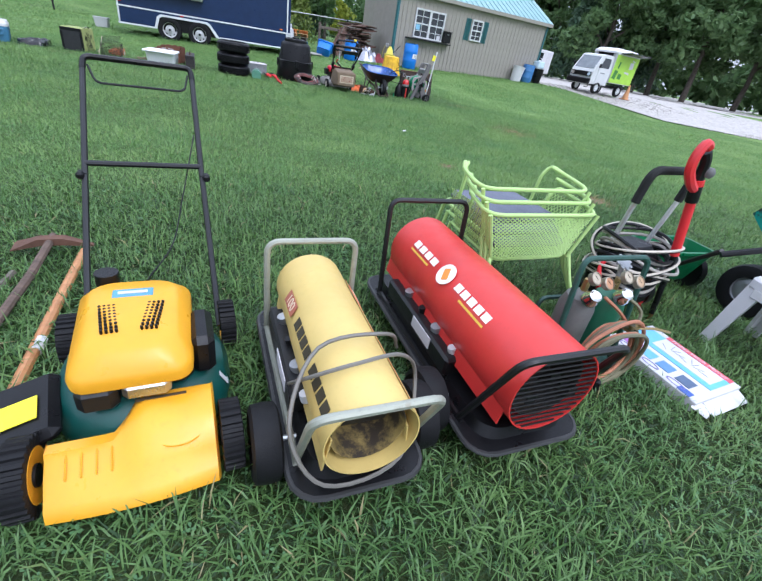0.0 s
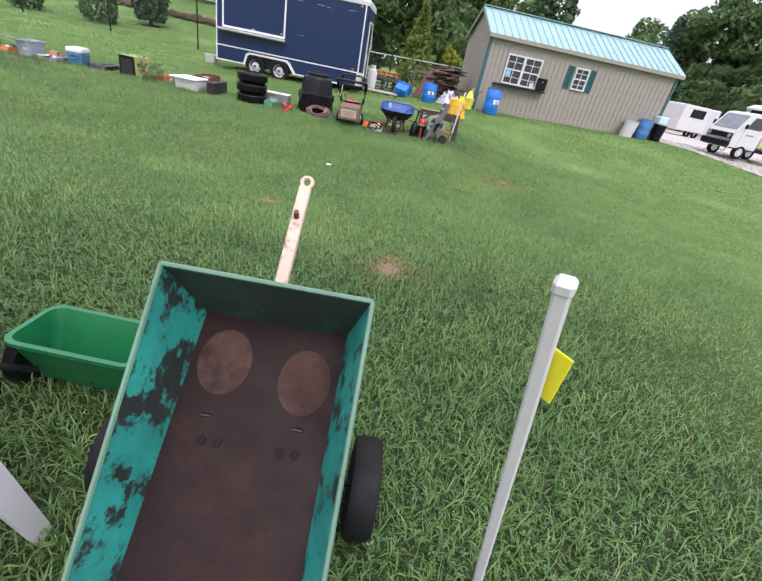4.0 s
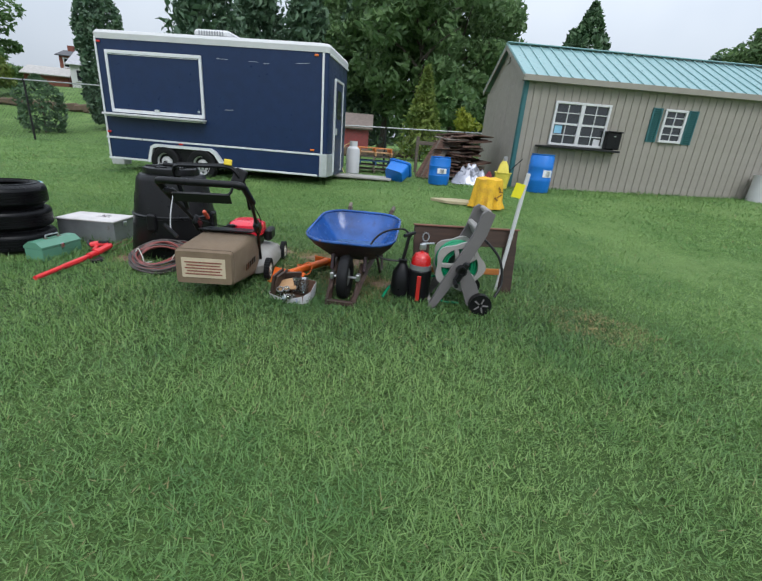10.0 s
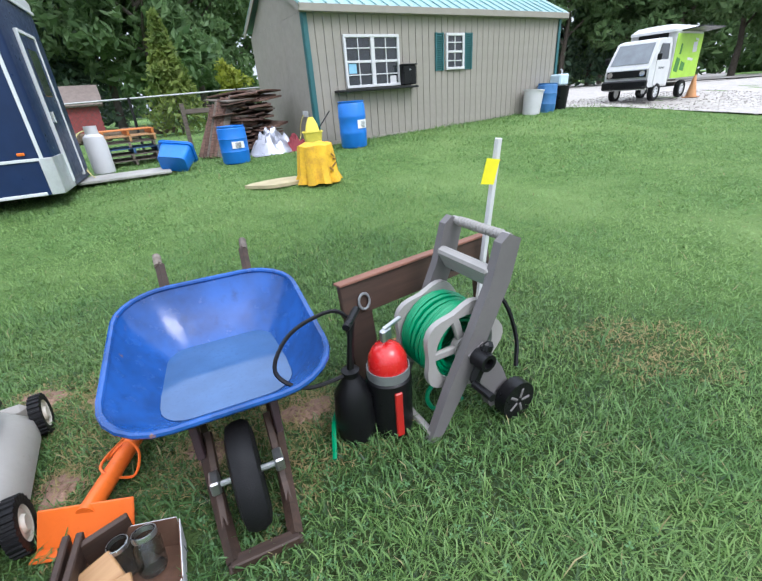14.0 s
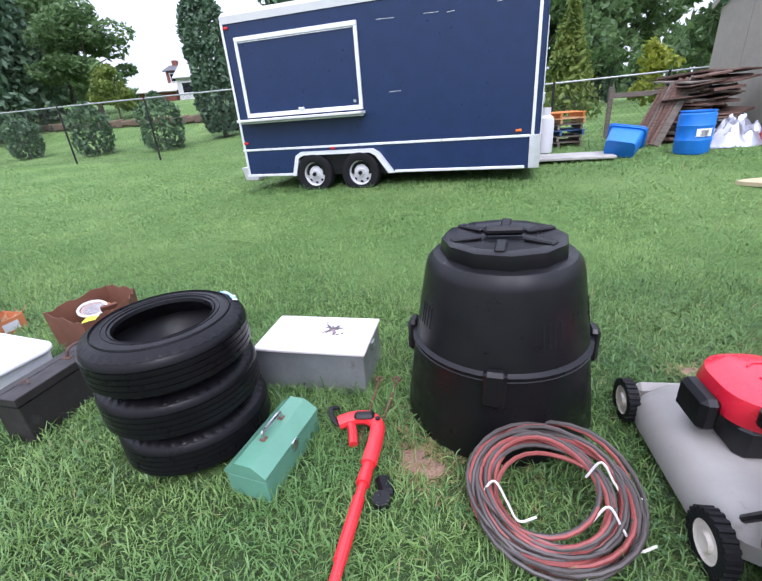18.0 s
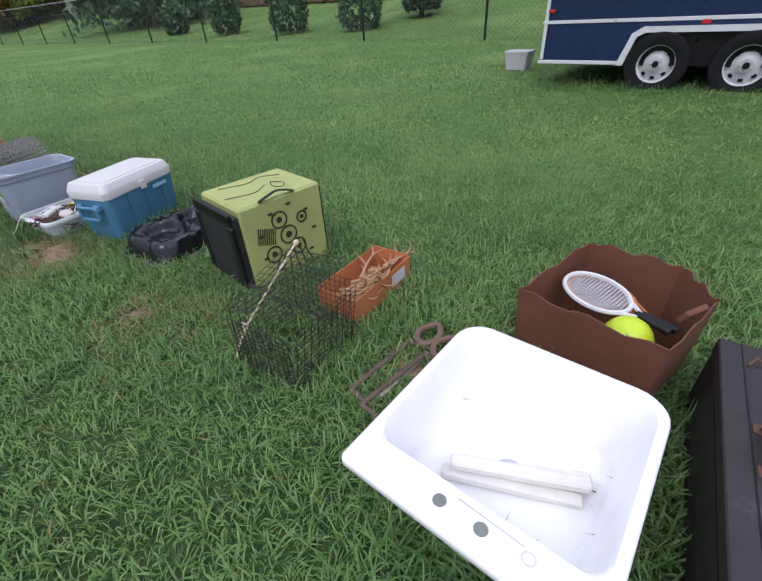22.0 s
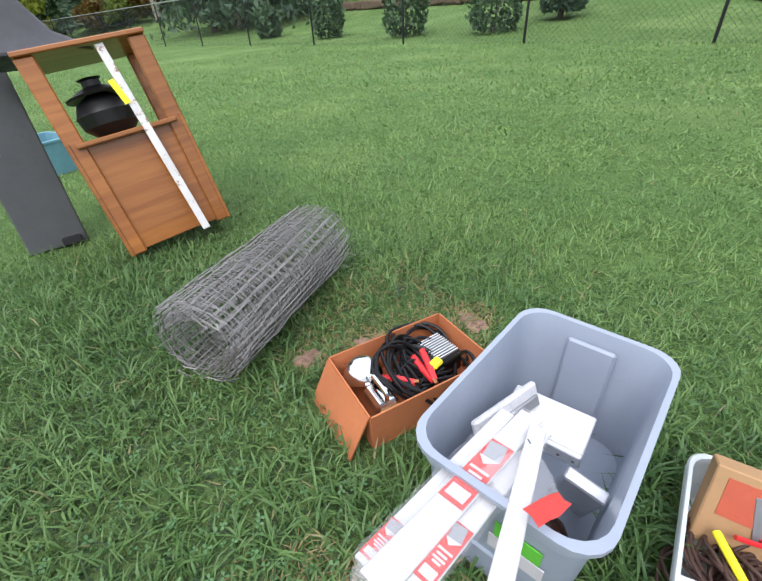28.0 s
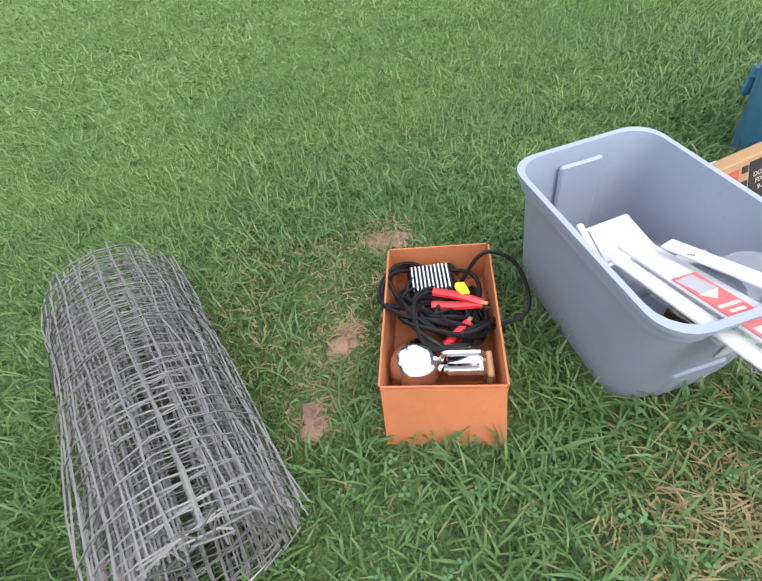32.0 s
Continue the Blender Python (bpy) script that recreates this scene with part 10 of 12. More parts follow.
for k in range(16):
    x, y = -9.6 - 0.33 * k, 11.5 + 0.09 * k + rng.uniform(-0.3, 0.3)
    w, d, h = rng.uniform(0.25, 0.5), rng.uniform(0.2, 0.4), rng.uniform(0.12, 0.34)
    t = thing("goods_box", "open box of small household goods on the grass", "box", on(x, y, rng.uniform(0, 90)), "boxes of sundries")
    part("box_shell", Geo().rings([[(a, b, z) for a, b in rrect(w * s, d * s, 0.02, 2)] for s, z in ((0.95, 0), (1, h), (0.95, h), (0.9, 0.03))]), SUND[k % 7], t)
    for j in range(3):
        part("packed_item", Geo().box((rng.uniform(-0.25, 0.25) * w, rng.uniform(-0.25, 0.25) * d, h * 0.9), (w * 0.35, d * 0.35, h * 0.6), 0.01, (rng.uniform(-25, 25), rng.uniform(-25, 25), rng.uniform(0, 90))), SUND[(k + j * 2 + 1) % 7], t)
bs = thing("golf_bag", "slim black bag standing among the goods", "bag", on(-10.0, 11.75, 20))
part("bag_body", Geo().lathe([(0, 0), (0.13, 0.01), (0.14, 0.3), (0.13, 0.75), (0.1, 0.78), (0, 0.7)], 16), BLACK_PLASTIC, bs)


# ---- goods near the start: mower, heaters, chairs, cart ----
def yellow_mower():
    m = thing("lawn_mower", "green push mower with a yellow engine shroud and front bumper", "lawn mower", pose(0.34, 0.2, 0, 0, 0, -1), "lawn mowers")
    GREEN = mat("mower_green", (0.006, 0.06, 0.05), 0.35, var=0.15, wear=(0.03, 0.09, 0.07), wear_at=(0.65, 0.8))
    YEL = mat("mower_yellow", (0.74, 0.35, 0.012), 0.35, var=0.1, relief=0.03, wear=(0.5, 0.28, 0.04), wear_at=(0.7, 0.8))
    part("deck", Geo().rings([[(x, y + 0.07, z) for x, y in rrect(a, b, r, 6)] for a, b, r, z in ((0.48, 0.52, 0.2, 0.05), (0.5, 0.54, 0.22, 0.1), (0.46, 0.5, 0.22, 0.16), (0.34, 0.38, 0.16, 0.2))]), GREEN, m)
    part("side_chute", Geo().box((-0.29, -0.06, 0.14), (0.17, 0.24, 0.05), 0.02, (4, -14, 8)), BLACK_PLASTIC, m, "black side discharge flap")
    part("warning_label", Geo().box((-0.295, -0.08, 0.168), (0.085, 0.08, 0.003), 0.0, (4, -14, 8)), YELLOW_TAG, m)
    part("white_label", Geo().box((0.225, -0.02, 0.14), (0.003, 0.06, 0.05), 0.0, (0, -28, 0)), WHITE_PAPER, m)
    # front apron: one curved sheet, higher on the engine side
    def lip(u):
        q = smooth01((u - 0.36) / 0.2)
        back, top = -0.2 + 0.075 * q, 0.155 + 0.05 * q
        sag = 0.02 * math.sin(math.pi * u)
        return [(back, top), (back - 0.035, top + 0.006), (-0.235 - 0.01 * (1 - q), top - 0.012), (-0.29 - sag * 0.5, 0.115 + 0.01 * q), (-0.325 - sag, 0.085), (-0.34 - sag, 0.075), (-0.35 - sag, 0.045 + 0.4 * sag), (-0.338 - sag, 0.045 + 0.4 * sag), (-0.27, 0.09), (back, top - 0.03)]
    rs = [[(-0.215 + 0.395 * k / 16, y, z) for y, z in lip(k / 16)] for k in range(17)]
    rs = [[(-0.222, y + 0.02, z - 0.012) for y, z in lip(0)]] + rs + [[(0.187, y + 0.02, z - 0.012) for y, z in lip(1)]]
    bp = part("front_bumper", Geo().rings(rs), YEL, m, "yellow moulded front apron", smooth=50)
    for k in range(4):
        part("bumper_rib", Geo().box((-0.17 + 0.033 * k, -0.262, 0.137), (0.004, 0.075, 0.008), 0.002, (27, 0, 0)), YEL, bp)
    part("oval_badge", Geo().lathe([(0.045, 0), (0.048, 0.003), (0.051, 0)], 28, pose(0.09, -0.25, 0.161, 27, 0, 0) @ Matrix.Diagonal((1.2, 0.75, 1, 1)), closed=True), YEL, bp)
    part("grass_stain", Geo().box((0.05, -0.15, 0.2095), (0.13, 0.012, 0.003), 0.001), mat("clippings", (0.07, 0.045, 0.02), 0.9), bp)
    # engine
    part("engine_block", Geo().box((-0.01, 0.06, 0.24), (0.3, 0.32, 0.12), 0.03), BLACK_METAL, m)
    sh = Geo()
    sh.rings([[(x * (1 - 0.12 * (0.05 - y)) - 0.01, y + 0.05, z - 0.02 * (y < -0.08)) for x, y in rrect(a, b, r, 5)] for a, b, r, z in ((0.31, 0.42, 0.05, 0.29), (0.315, 0.425, 0.055, 0.315), (0.305, 0.41, 0.06, 0.335), (0.25, 0.34, 0.07, 0.375), (0.22, 0.3, 0.06, 0.388), (0.1, 0.12, 0.03, 0.39))])
    eng = part("engine_shroud", sh, YEL, m, "glossy yellow engine cover")
    for sg in (-1, 1):
        for r_ in range(9):
            for c_ in range(4):
                part("vent_hole", Geo().cyl((-0.01 + sg * (0.03 + 0.012 * c_ + 0.002 * r_), -0.05 + 0.015 * r_, 0.378), (-0.01 + sg * (0.03 + 0.012 * c_ + 0.002 * r_), -0.05 + 0.015 * r_, 0.3905), 0.0042, 6), BLACK_PLASTIC, eng)
    part("badge", Geo().box((-0.01, 0.13, 0.389), (0.11, 0.045, 0.005), 0.002), mat("badge_teal", (0.1, 0.3, 0.4), 0.3), eng)
    part("badge_bar", Geo().box((-0.01, 0.13, 0.392), (0.08, 0.014, 0.003)), WHITE_PAPER, eng)
    part("muffler_guard", Geo().box((0.02, -0.14, 0.25), (0.12, 0.05, 0.06), 0.015), STEEL, m)
    part("carburettor", Geo().box((-0.1, -0.12, 0.23), (0.1, 0.08, 0.09), 0.02), BLACK_METAL, m)
    part("air_cleaner", Geo().box((0.17, 0.02, 0.26), (0.07, 0.18, 0.14), 0.02), BLACK_PLASTIC, m)
    part("fuel_cap", Geo().cyl((-0.09, 0.25, 0.35), (-0.09, 0.25, 0.4), 0.035, 12), BLACK_PLASTIC, m)
    for x, y, r in ((-0.265, -0.24, 0.1), (0.225, -0.24, 0.1), (-0.25, 0.33, 0.09), (0.27, 0.33, 0.09)):
        w = part("wheel", Geo().lathe([(0, -0.02), (0.06, -0.02), (0.068, -0.028), (0.072, -0.028), (0.072, 0.028), (0, 0.02)], 20, pose(0, 0, 0, 0, 90, 0)), YEL, m)
        w.location = (x, y, r)
        t = lug_tyre(r, 0.058, 0.07, 26)
        part("tyre", t, RUBBER, w)
        part("hub_cap", Geo().cyl((-0.03, 0, 0), (0.03, 0, 0), 0.03, 12), BLACK_PLASTIC, w)
    for sx, x0 in ((-1, -0.2), (1, 0.24)):
        part("lower_handle", Geo().tube([(x0, 0.3, 0.1), (x0 - 0.0, 0.45, 0.2), (x0 * 0.98, 0.87, 0.56)], 0.012, 8), BLACK_METAL, m)
        part("upper_handle", Geo().tube([(x0 * 0.98, 0.83, 0.53), (x0 * 0.99, 1.27, 0.88)], 0.012, 8), BLACK_METAL, m)
        part("wing_nut", Geo().box((x0 * 1.05, 0.83, 0.53), (0.03, 0.05, 0.03), 0.008), BLACK_PLASTIC, m)
    part("top_bar", Geo().tube(bend([(-0.198, 1.25, 0.865), (-0.195, 1.3, 0.91), (0.235, 1.3, 0.91), (0.238, 1.25, 0.865)], 0.04), 0.013, 8), BLACK_PLASTIC, m)
    part("cross_bar", Geo().tube([(-0.196, 0.87, 0.565), (0.235, 0.87, 0.565)], 0.012, 8), BLACK_METAL, m)
    part("bail_bar", Geo().tube(bend([(-0.18, 1.27, 0.88), (-0.15, 1.2, 0.82), (0.2, 1.2, 0.82), (0.22, 1.27, 0.88)], 0.03), 0.005, 6), BLACK_METAL, m)
    part("pull_cord", Geo().tube(curve([(0.22, 1.0, 0.67), (0.15, 0.8, 0.45), (0.1, 0.55, 0.35), (0.02, 0.25, 0.36)]), 0.003, 5), BLACK_PLASTIC, m)


yellow_mower()


def heater(x, y, rz, L, r, az, W, body_mat, frame_mat, label, grille, hub):
    h = thing("forced_air_heater", label, "heater", pose(x, y, 0, 0, 0, rz), "space heaters")
    # fuel tank
    o = lambda a, b, z: [(px, py, z) for px, py in rrect(W + a, L + b, 0.08, 4)]
    part("fuel_tank", Geo().rings([o(-0.06, -0.06, 0.05), o(-0.02, -0.02, 0.07), o(-0.02, -0.02, 0.1), o(0.05, 0.05, 0.105), o(0.05, 0.05, 0.117), o(-0.03, -0.03, 0.12), o(-0.06, -0.06, 0.155)]), BLACK_PLASTIC, h)
    part("tank_lip", Geo().tube([(px, py, 0.111) for px, py in rrect(W + 0.055, L + 0.055, 0.085, 4)], 0.009, 6, closed=True), mat("tank_edge", (0.03, 0.03, 0.03), 0.5), h)
    # barrel
    inner, outer = r * 0.97, r
    bl = L * 0.93
    tm = pose(0, -L * 0.5 - 0.01, az, -90, 0, 0)
    part("barrel", Geo().lathe([(outer, 0), (outer, bl * 0.62), (outer * 0.985, bl * 0.625), (outer * 0.985, bl), (outer * 0.9, bl + 0.01), (outer * 0.9, bl), (inner * 0.97, bl * 0.98), (inner, 0.0)], 40, tm, closed=True), body_mat, h)
    part("barrel_rear", Geo().lathe([(0, bl * 0.97), (outer * 0.95, bl * 0.97), (outer * 0.95, bl * 0.95), (0, bl * 0.95)], 24, tm), BLACK_METAL, h)
    part("skirt", Geo().box((-r * 0.86, -0.02, az - r * 0.4), (0.006, bl, r * 0.9), 0.002, (0, 8, 0)).box((r * 0.86, -0.02, az - r * 0.4), (0.006, bl, r * 0.9), 0.002, (0, -8, 0)), body_mat, h)
    part("combustion_liner", Geo().lathe([(0, 0.16), (r * 0.8, 0.16), (r * 0.8, 0.03), (r * 0.78, 0.03), (r * 0.78, 0.14), (0, 0.14)], 28, tm), mat("scorched_liner", (0.3, 0.22, 0.07) if not grille else (0.03, 0.028, 0.026), 0.7, wear=(0.04, 0.03, 0.02), wear_at=(0.42, 0.56), wear_scale=9), h)
    if grille:
        for k in range(-7, 8):
            zz = k * r * 0.125
            hw = math.sqrt(max(0.0, (r * 0.97) ** 2 - zz * zz))
            part("grille_bar", Geo().cyl((-hw, -L * 0.5 - 0.005, az + zz), (hw, -L * 0.5 - 0.005, az + zz), 0.0035, 6), BLACK_METAL, h)
        for k in (-2, -1, 0, 1, 2):
            part("nose_plate", Geo().box((k * r * 0.34, -L * 0.5 + 0.012, az + (0.3 - 0.28 * (k % 3)) * r), (r * 0.26, 0.004, r * 0.2), 0.001), BLACK_METAL, h)
    else:
        part("flame_plate", Geo().box((0, -L * 0.5 + 0.06, az + r * 0.1), (r * 1.0, 0.01, r * 0.5), 0.004, (20, 0, 0)), BLACK_METAL, h)
    # controls between barrel and tank
    part("control_box", Geo().box((-W * 0.36, 0.05, 0.19), (0.09, L * 0.55, 0.08), 0.01), BLACK_METAL, h)
    part("switch_panel", Geo().box((-W * 0.36 - 0.047, -0.03, 0.2), (0.004, 0.16, 0.05), 0.001), WHITE_PAPER, h)
    for k in range(4):
        part("gauge_knob", Geo().cyl((-W * 0.36, -0.2 + 0.13 * k, 0.225), (-W * 0.38, -0.2 + 0.13 * k, 0.255), 0.016 + 0.006 * (k % 2), 12), (WHITE_PLASTIC, GREY_METAL, BLACK_PLASTIC, STEEL)[k], h)
    part("pump_motor", Geo().cyl((0.02, 0.2, 0.19), (0.02, 0.36, 0.19), 0.045, 14), BLACK_METAL, h)
    part("data_label", Geo().box((0.03, -L / 2 - 0.0, 0.095), (0.13, 0.03, 0.028), 0.001), WHITE_PAPER, h)
    part("data_label_bar", Geo().box((0.03, -L / 2 - 0.016, 0.095), (0.1, 0.004, 0.012)), GREY_INK, h)
    # hoop handles
    hx = W / 2 - 0.0
    for sgn, hz, ov in ((-1, az + r * 1.05, 0.03), (1, az + r * 1.5, -0.09)):
        yb_ = sgn * L / 2
        part("hoop_handle", Geo().tube(bend([(-hx, yb_ * 0.75, 0.11), (-hx, yb_ + sgn * ov, hz), (hx, yb_ + sgn * ov, hz), (hx, yb_ * 0.75, 0.11)], 0.05), 0.012, 8), frame_mat, h)
    part("frame_rail", Geo().tube([(-hx, -L * 0.4, 0.12), (-hx, L * 0.4, 0.12)], 0.011, 6), frame_mat, h)
    part("frame_rail", Geo().tube([(hx, -L * 0.4, 0.12), (hx, L * 0.4, 0.12)], 0.011, 6), frame_mat, h)
    for sx in (-1, 1):
        w = part("wheel", Geo().lathe([(0, -0.02), (0.035, -0.03), (0.06, -0.02), (0.07, -0.028), (0.07, 0.028), (0, 0.02)], 18, pose(0, 0, 0, 0, 90, 0)), hub, h)
        w.location = (sx * (W / 2 + 0.075), -L * 0.28, 0.115)
        part("tyre", Geo().lathe([(0.065, -0.03), (0.095, -0.042), (0.112, -0.034), (0.116, 0), (0.112, 0.034), (0.095, 0.042), (0.065, 0.03)], 28, pose(0, 0, 0, 0, 90, 0), closed=True), RUBBER, w)
    part("axle", Geo().cyl((-W / 2 - 0.08, -L * 0.28, 0.115), (W / 2 + 0.08, -L * 0.28, 0.115), 0.01, 8), STEEL, h)
    part("rear_foot", Geo().tube(bend([(-0.12, L * 0.42, 0.08), (-0.12, L * 0.44, 0.01), (0.12, L * 0.44, 0.01), (0.12, L * 0.42, 0.08)], 0.03), 0.011, 6), frame_mat, h)
    return h


CREAM = mat("heater_cream", (0.62, 0.46, 0.15), 0.5, var=0.1, wear=(0.36, 0.24, 0.09), wear_at=(0.64, 0.8), relief=0.06)
GREYFRAME = mat("frame_greygreen", (0.32, 0.33, 0.27), 0.5, 0.3, wear=(0.2, 0.17, 0.12))
h1 = heater(0.905, 0.1, -4, 0.84, 0.132, 0.29, 0.34, CREAM, GREYFRAME, "pale yellow torpedo heater with a scorched open mouth", False, BLACK_PLASTIC)
INKB = mat("black_print", (0.04, 0.035, 0.02), 0.6, relief=0)
on_barrel = lambda a, y, r, az: pose(-r * math.cos(radians(a)), y, az + r * math.sin(radians(a)), 0, -(90 - a), 0)
for k in range(4):
    part("lettering_bar", Geo().box((0, 0, 0.001), (0.034, 0.036, 0.002), m=on_barrel(30, -0.36 + 0.046 * k, 0.133, 0.29)), INKB, h1)
for k in range(4):
    part("lettering_bar", Geo().box((0, 0, 0.001), (0.034, 0.036, 0.002), m=on_barrel(30, -0.14 + 0.046 * k, 0.133, 0.29)), INKB, h1)
part("red_patch", Geo().box((0, 0, 0.001), (0.045, 0.11, 0.002), m=on_barrel(30, 0.12, 0.133, 0.29)), mat("faded_red_print", (0.4, 0.13, 0.08), 0.6), h1)
text_part("model_number", "100", 0.05, mat("cream_print", (0.7, 0.55, 0.4), 0.6), h1, on_barrel(30, 0.12, 0.136, 0.29) @ pose(0, 0, 0, 0, 0, -90))
part("label_strip", Geo().box((0, 0, 0.0), (0.055, 0.62, 0.002), m=on_barrel(152, -0.09, 0.133, 0.29)), mat("label_orange", (0.6, 0.3, 0.1), 0.6, wear=(0.5, 0.36, 0.14), wear_at=(0.5, 0.65)), h1)
for k in range(9):
    if k != 4:
        part("lettering_bar", Geo().box((0, 0, 0.0015), (0.034, 0.03, 0.002), m=on_barrel(152, -0.37 + 0.044 * k, 0.1335, 0.29)), INKB, h1)
part("red_patch", Geo().box((0, 0, 0.0015), (0.055, 0.13, 0.002), m=on_barrel(152, 0.12, 0.1335, 0.29)), mat("label_red", (0.45, 0.06, 0.04), 0.6), h1)
text_part("model_number", "100", 0.055, mat("cream_print_side", (0.75, 0.62, 0.45), 0.6), h1, on_barrel(152, 0.12, 0.1375, 0.29) @ pose(0, 0, 0, 0, 0, 90))
part("power_cord", Geo().tube(curve([(-0.16, -0.1, 0.2), (-0.15, -0.25, 0.36), (-0.02, -0.3, 0.44), (0.12, -0.28, 0.43), (0.2, -0.25, 0.3), (0.1, -0.42, 0.18), (-0.12, -0.44, 0.16), (-0.2, -0.35, 0.3), (-0.1, -0.2, 0.42), (0.1, -0.2, 0.445), (0.2, -0.1, 0.3)]), 0.006, 6), mat("grey_cord", (0.16, 0.15, 0.13), 0.6), h1)
RED = mat("heater_red", (0.56, 0.035, 0.03), 0.38, var=0.1, relief=0.05, wear=(0.45, 0.06, 0.05), wear_at=(0.6, 0.8), wear_scale=3)
h2 = heater(1.5, 0.17, -4.5, 1.06, 0.16, 0.335, 0.4, RED, BLACK_METAL, "red torpedo heater with black frame and pneumatic wheels", True, mat("wheel_red", (0.5, 0.03, 0.03), 0.4))
WPRINT = mat("white_print", (0.75, 0.73, 0.7), 0.5, relief=0)
for k in range(4):
    part("lettering_bar", Geo().box((0, 0, 0.001), (0.03, 0.04, 0.002), m=on_barrel(42, 0.26 - 0.052 * k, 0.161, 0.335)), WPRINT, h2)
for k in range(5):
    part("lettering_bar", Geo().box((0, 0, 0.001), (0.03, 0.036, 0.002), m=on_barrel(42, -0.1 - 0.046 * k, 0.161, 0.335)), WPRINT, h2)
part("logo_disc", Geo().lathe([(0, 0.0015), (0.045, 0.0015), (0.045, 0.004), (0, 0.004)], 20, on_barrel(42, 0.0, 0.161, 0.335)), WPRINT, h2)
part("logo_shape", Geo().box((0, 0, 0.004), (0.05, 0.03, 0.003), 0.001, (0, 0, 35), m=on_barrel(42, 0.0, 0.161, 0.335)), mat("orange_print", (0.7, 0.25, 0.03), 0.5), h2)
for y in (0.2, -0.22):
    part("small_print_bar", Geo().box((0, 0, 0.001), (0.008, 0.16, 0.002), m=on_barrel(31, y, 0.161, 0.335)), mat("yellow_print", (0.7, 0.45, 0.05), 0.5), h2)


def mesh_chairs():
    PG = mat("chair_green", (0.42, 0.6, 0.2), 0.45, var=0.08, wear=(0.5, 0.5, 0.35), wear_at=(0.66, 0.76))
    CU = mat("cushion_grey", (0.12, 0.13, 0.17), 0.85, relief=0.5, fine=120)
    for k in range(3):
        dz, dy = 0.045 * k, 0.05 * k
        c = thing("patio_chair", "pale green wire-mesh patio chair in a stack", "chair", pose(2.09, 0.42 + dy, dz, 0, 0, -3), "stacked patio chairs")
        arms = bend([(-0.28, 0.25, 0.62), (-0.33, 0.2, 0.6), (-0.35, 0.0, 0.57), (0.35, 0.0, 0.57), (0.33, 0.2, 0.6), (0.28, 0.25, 0.62)], 0.09)
        part("arm_rail", Geo().tube(arms, 0.0105, 8), PG, c)
        if k == 0 or k == 2:
            for sx in (-1, 1):
                part("arm_loop", Geo().tube(bend([(sx * 0.33, 0.2, 0.6), (sx * 0.29, 0.27, 0.628), (sx * 0.25, 0.28, 0.57), (sx * 0.25, 0.3, 0.4)], 0.05), 0.01, 6), PG, c)
        part("seat_rail", Geo().tube(bend([(-0.24, 0.02, 0.33), (0.24, 0.02, 0.33), (0.25, 0.44, 0.36), (-0.25, 0.44, 0.36)], 0.06, closed=True), 0.0095, 8, closed=True), PG, c)
        for sx in (-1, 1):
            part("back_strut", Geo().tube([(sx * 0.25, 0.01, 0.33), (sx * 0.34, 0.0, 0.57)], 0.0095, 6), PG, c)
            part("rear_leg", Geo().tube(bend([(sx * 0.26, 0.02, 0.36), (sx * 0.27, -0.06, 0.2), (sx * 0.31, -0.19 + dy * 0.2, 0.0 - dz + 0.012 + 0.06 * k)], 0.05), 0.0105, 8), PG, c)
            part("front_leg", Geo().tube(bend([(sx * 0.25, 0.42, 0.36), (sx * 0.26, 0.45, 0.2), (sx * 0.29, 0.5 - dy * 0.3, 0.0 - dz + 0.012 + 0.06 * k)], 0.05), 0.0105, 8), PG, c)
        mesh = Geo()
        if k == 0:
            # expanded-metal back: rows of diamonds
            for sg in (1, -1):
                for i in range(-14, 40):
                    pts = []
                    for j in range(11):
                        v = j / 10
                        u = (i + sg * j * 1.3) / 26
                        if 0 <= u <= 1:
                            hw = 0.24 + 0.1 * v
                            pts.append(((u * 2 - 1) * hw, 0.015 - 0.02 * math.sin(math.pi * u), 0.335 + 0.235 * v))
                    if len(pts) > 1:
                        mesh.tube(pts, 0.0028, 3)
            part("back_mesh", mesh, PG, c, kind="stuff", smooth=0)
            for sx in (-1, 1):
                sm_ = Geo()
                for sg in (1, -1):
                    for i in range(-10, 24):
                        pts = []
                        for j in range(9):
                            v = j / 8
                            u = (i + sg * j) / 14
                            if 0 <= u <= 1:
                                pts.append((sx * (0.245 + 0.09 * v), 0.03 + 0.34 * u, 0.345 + 0.23 * v))
                        if len(pts) > 1:
                            sm_.tube(pts, 0.0026, 3)
                part("side_mesh", sm_, PG, c, kind="stuff", smooth=0)
        part("seat_cushion", Geo().box((0, 0.23, 0.4), (0.46, 0.4, 0.05), 0.022), CU, c)


mesh_chairs()


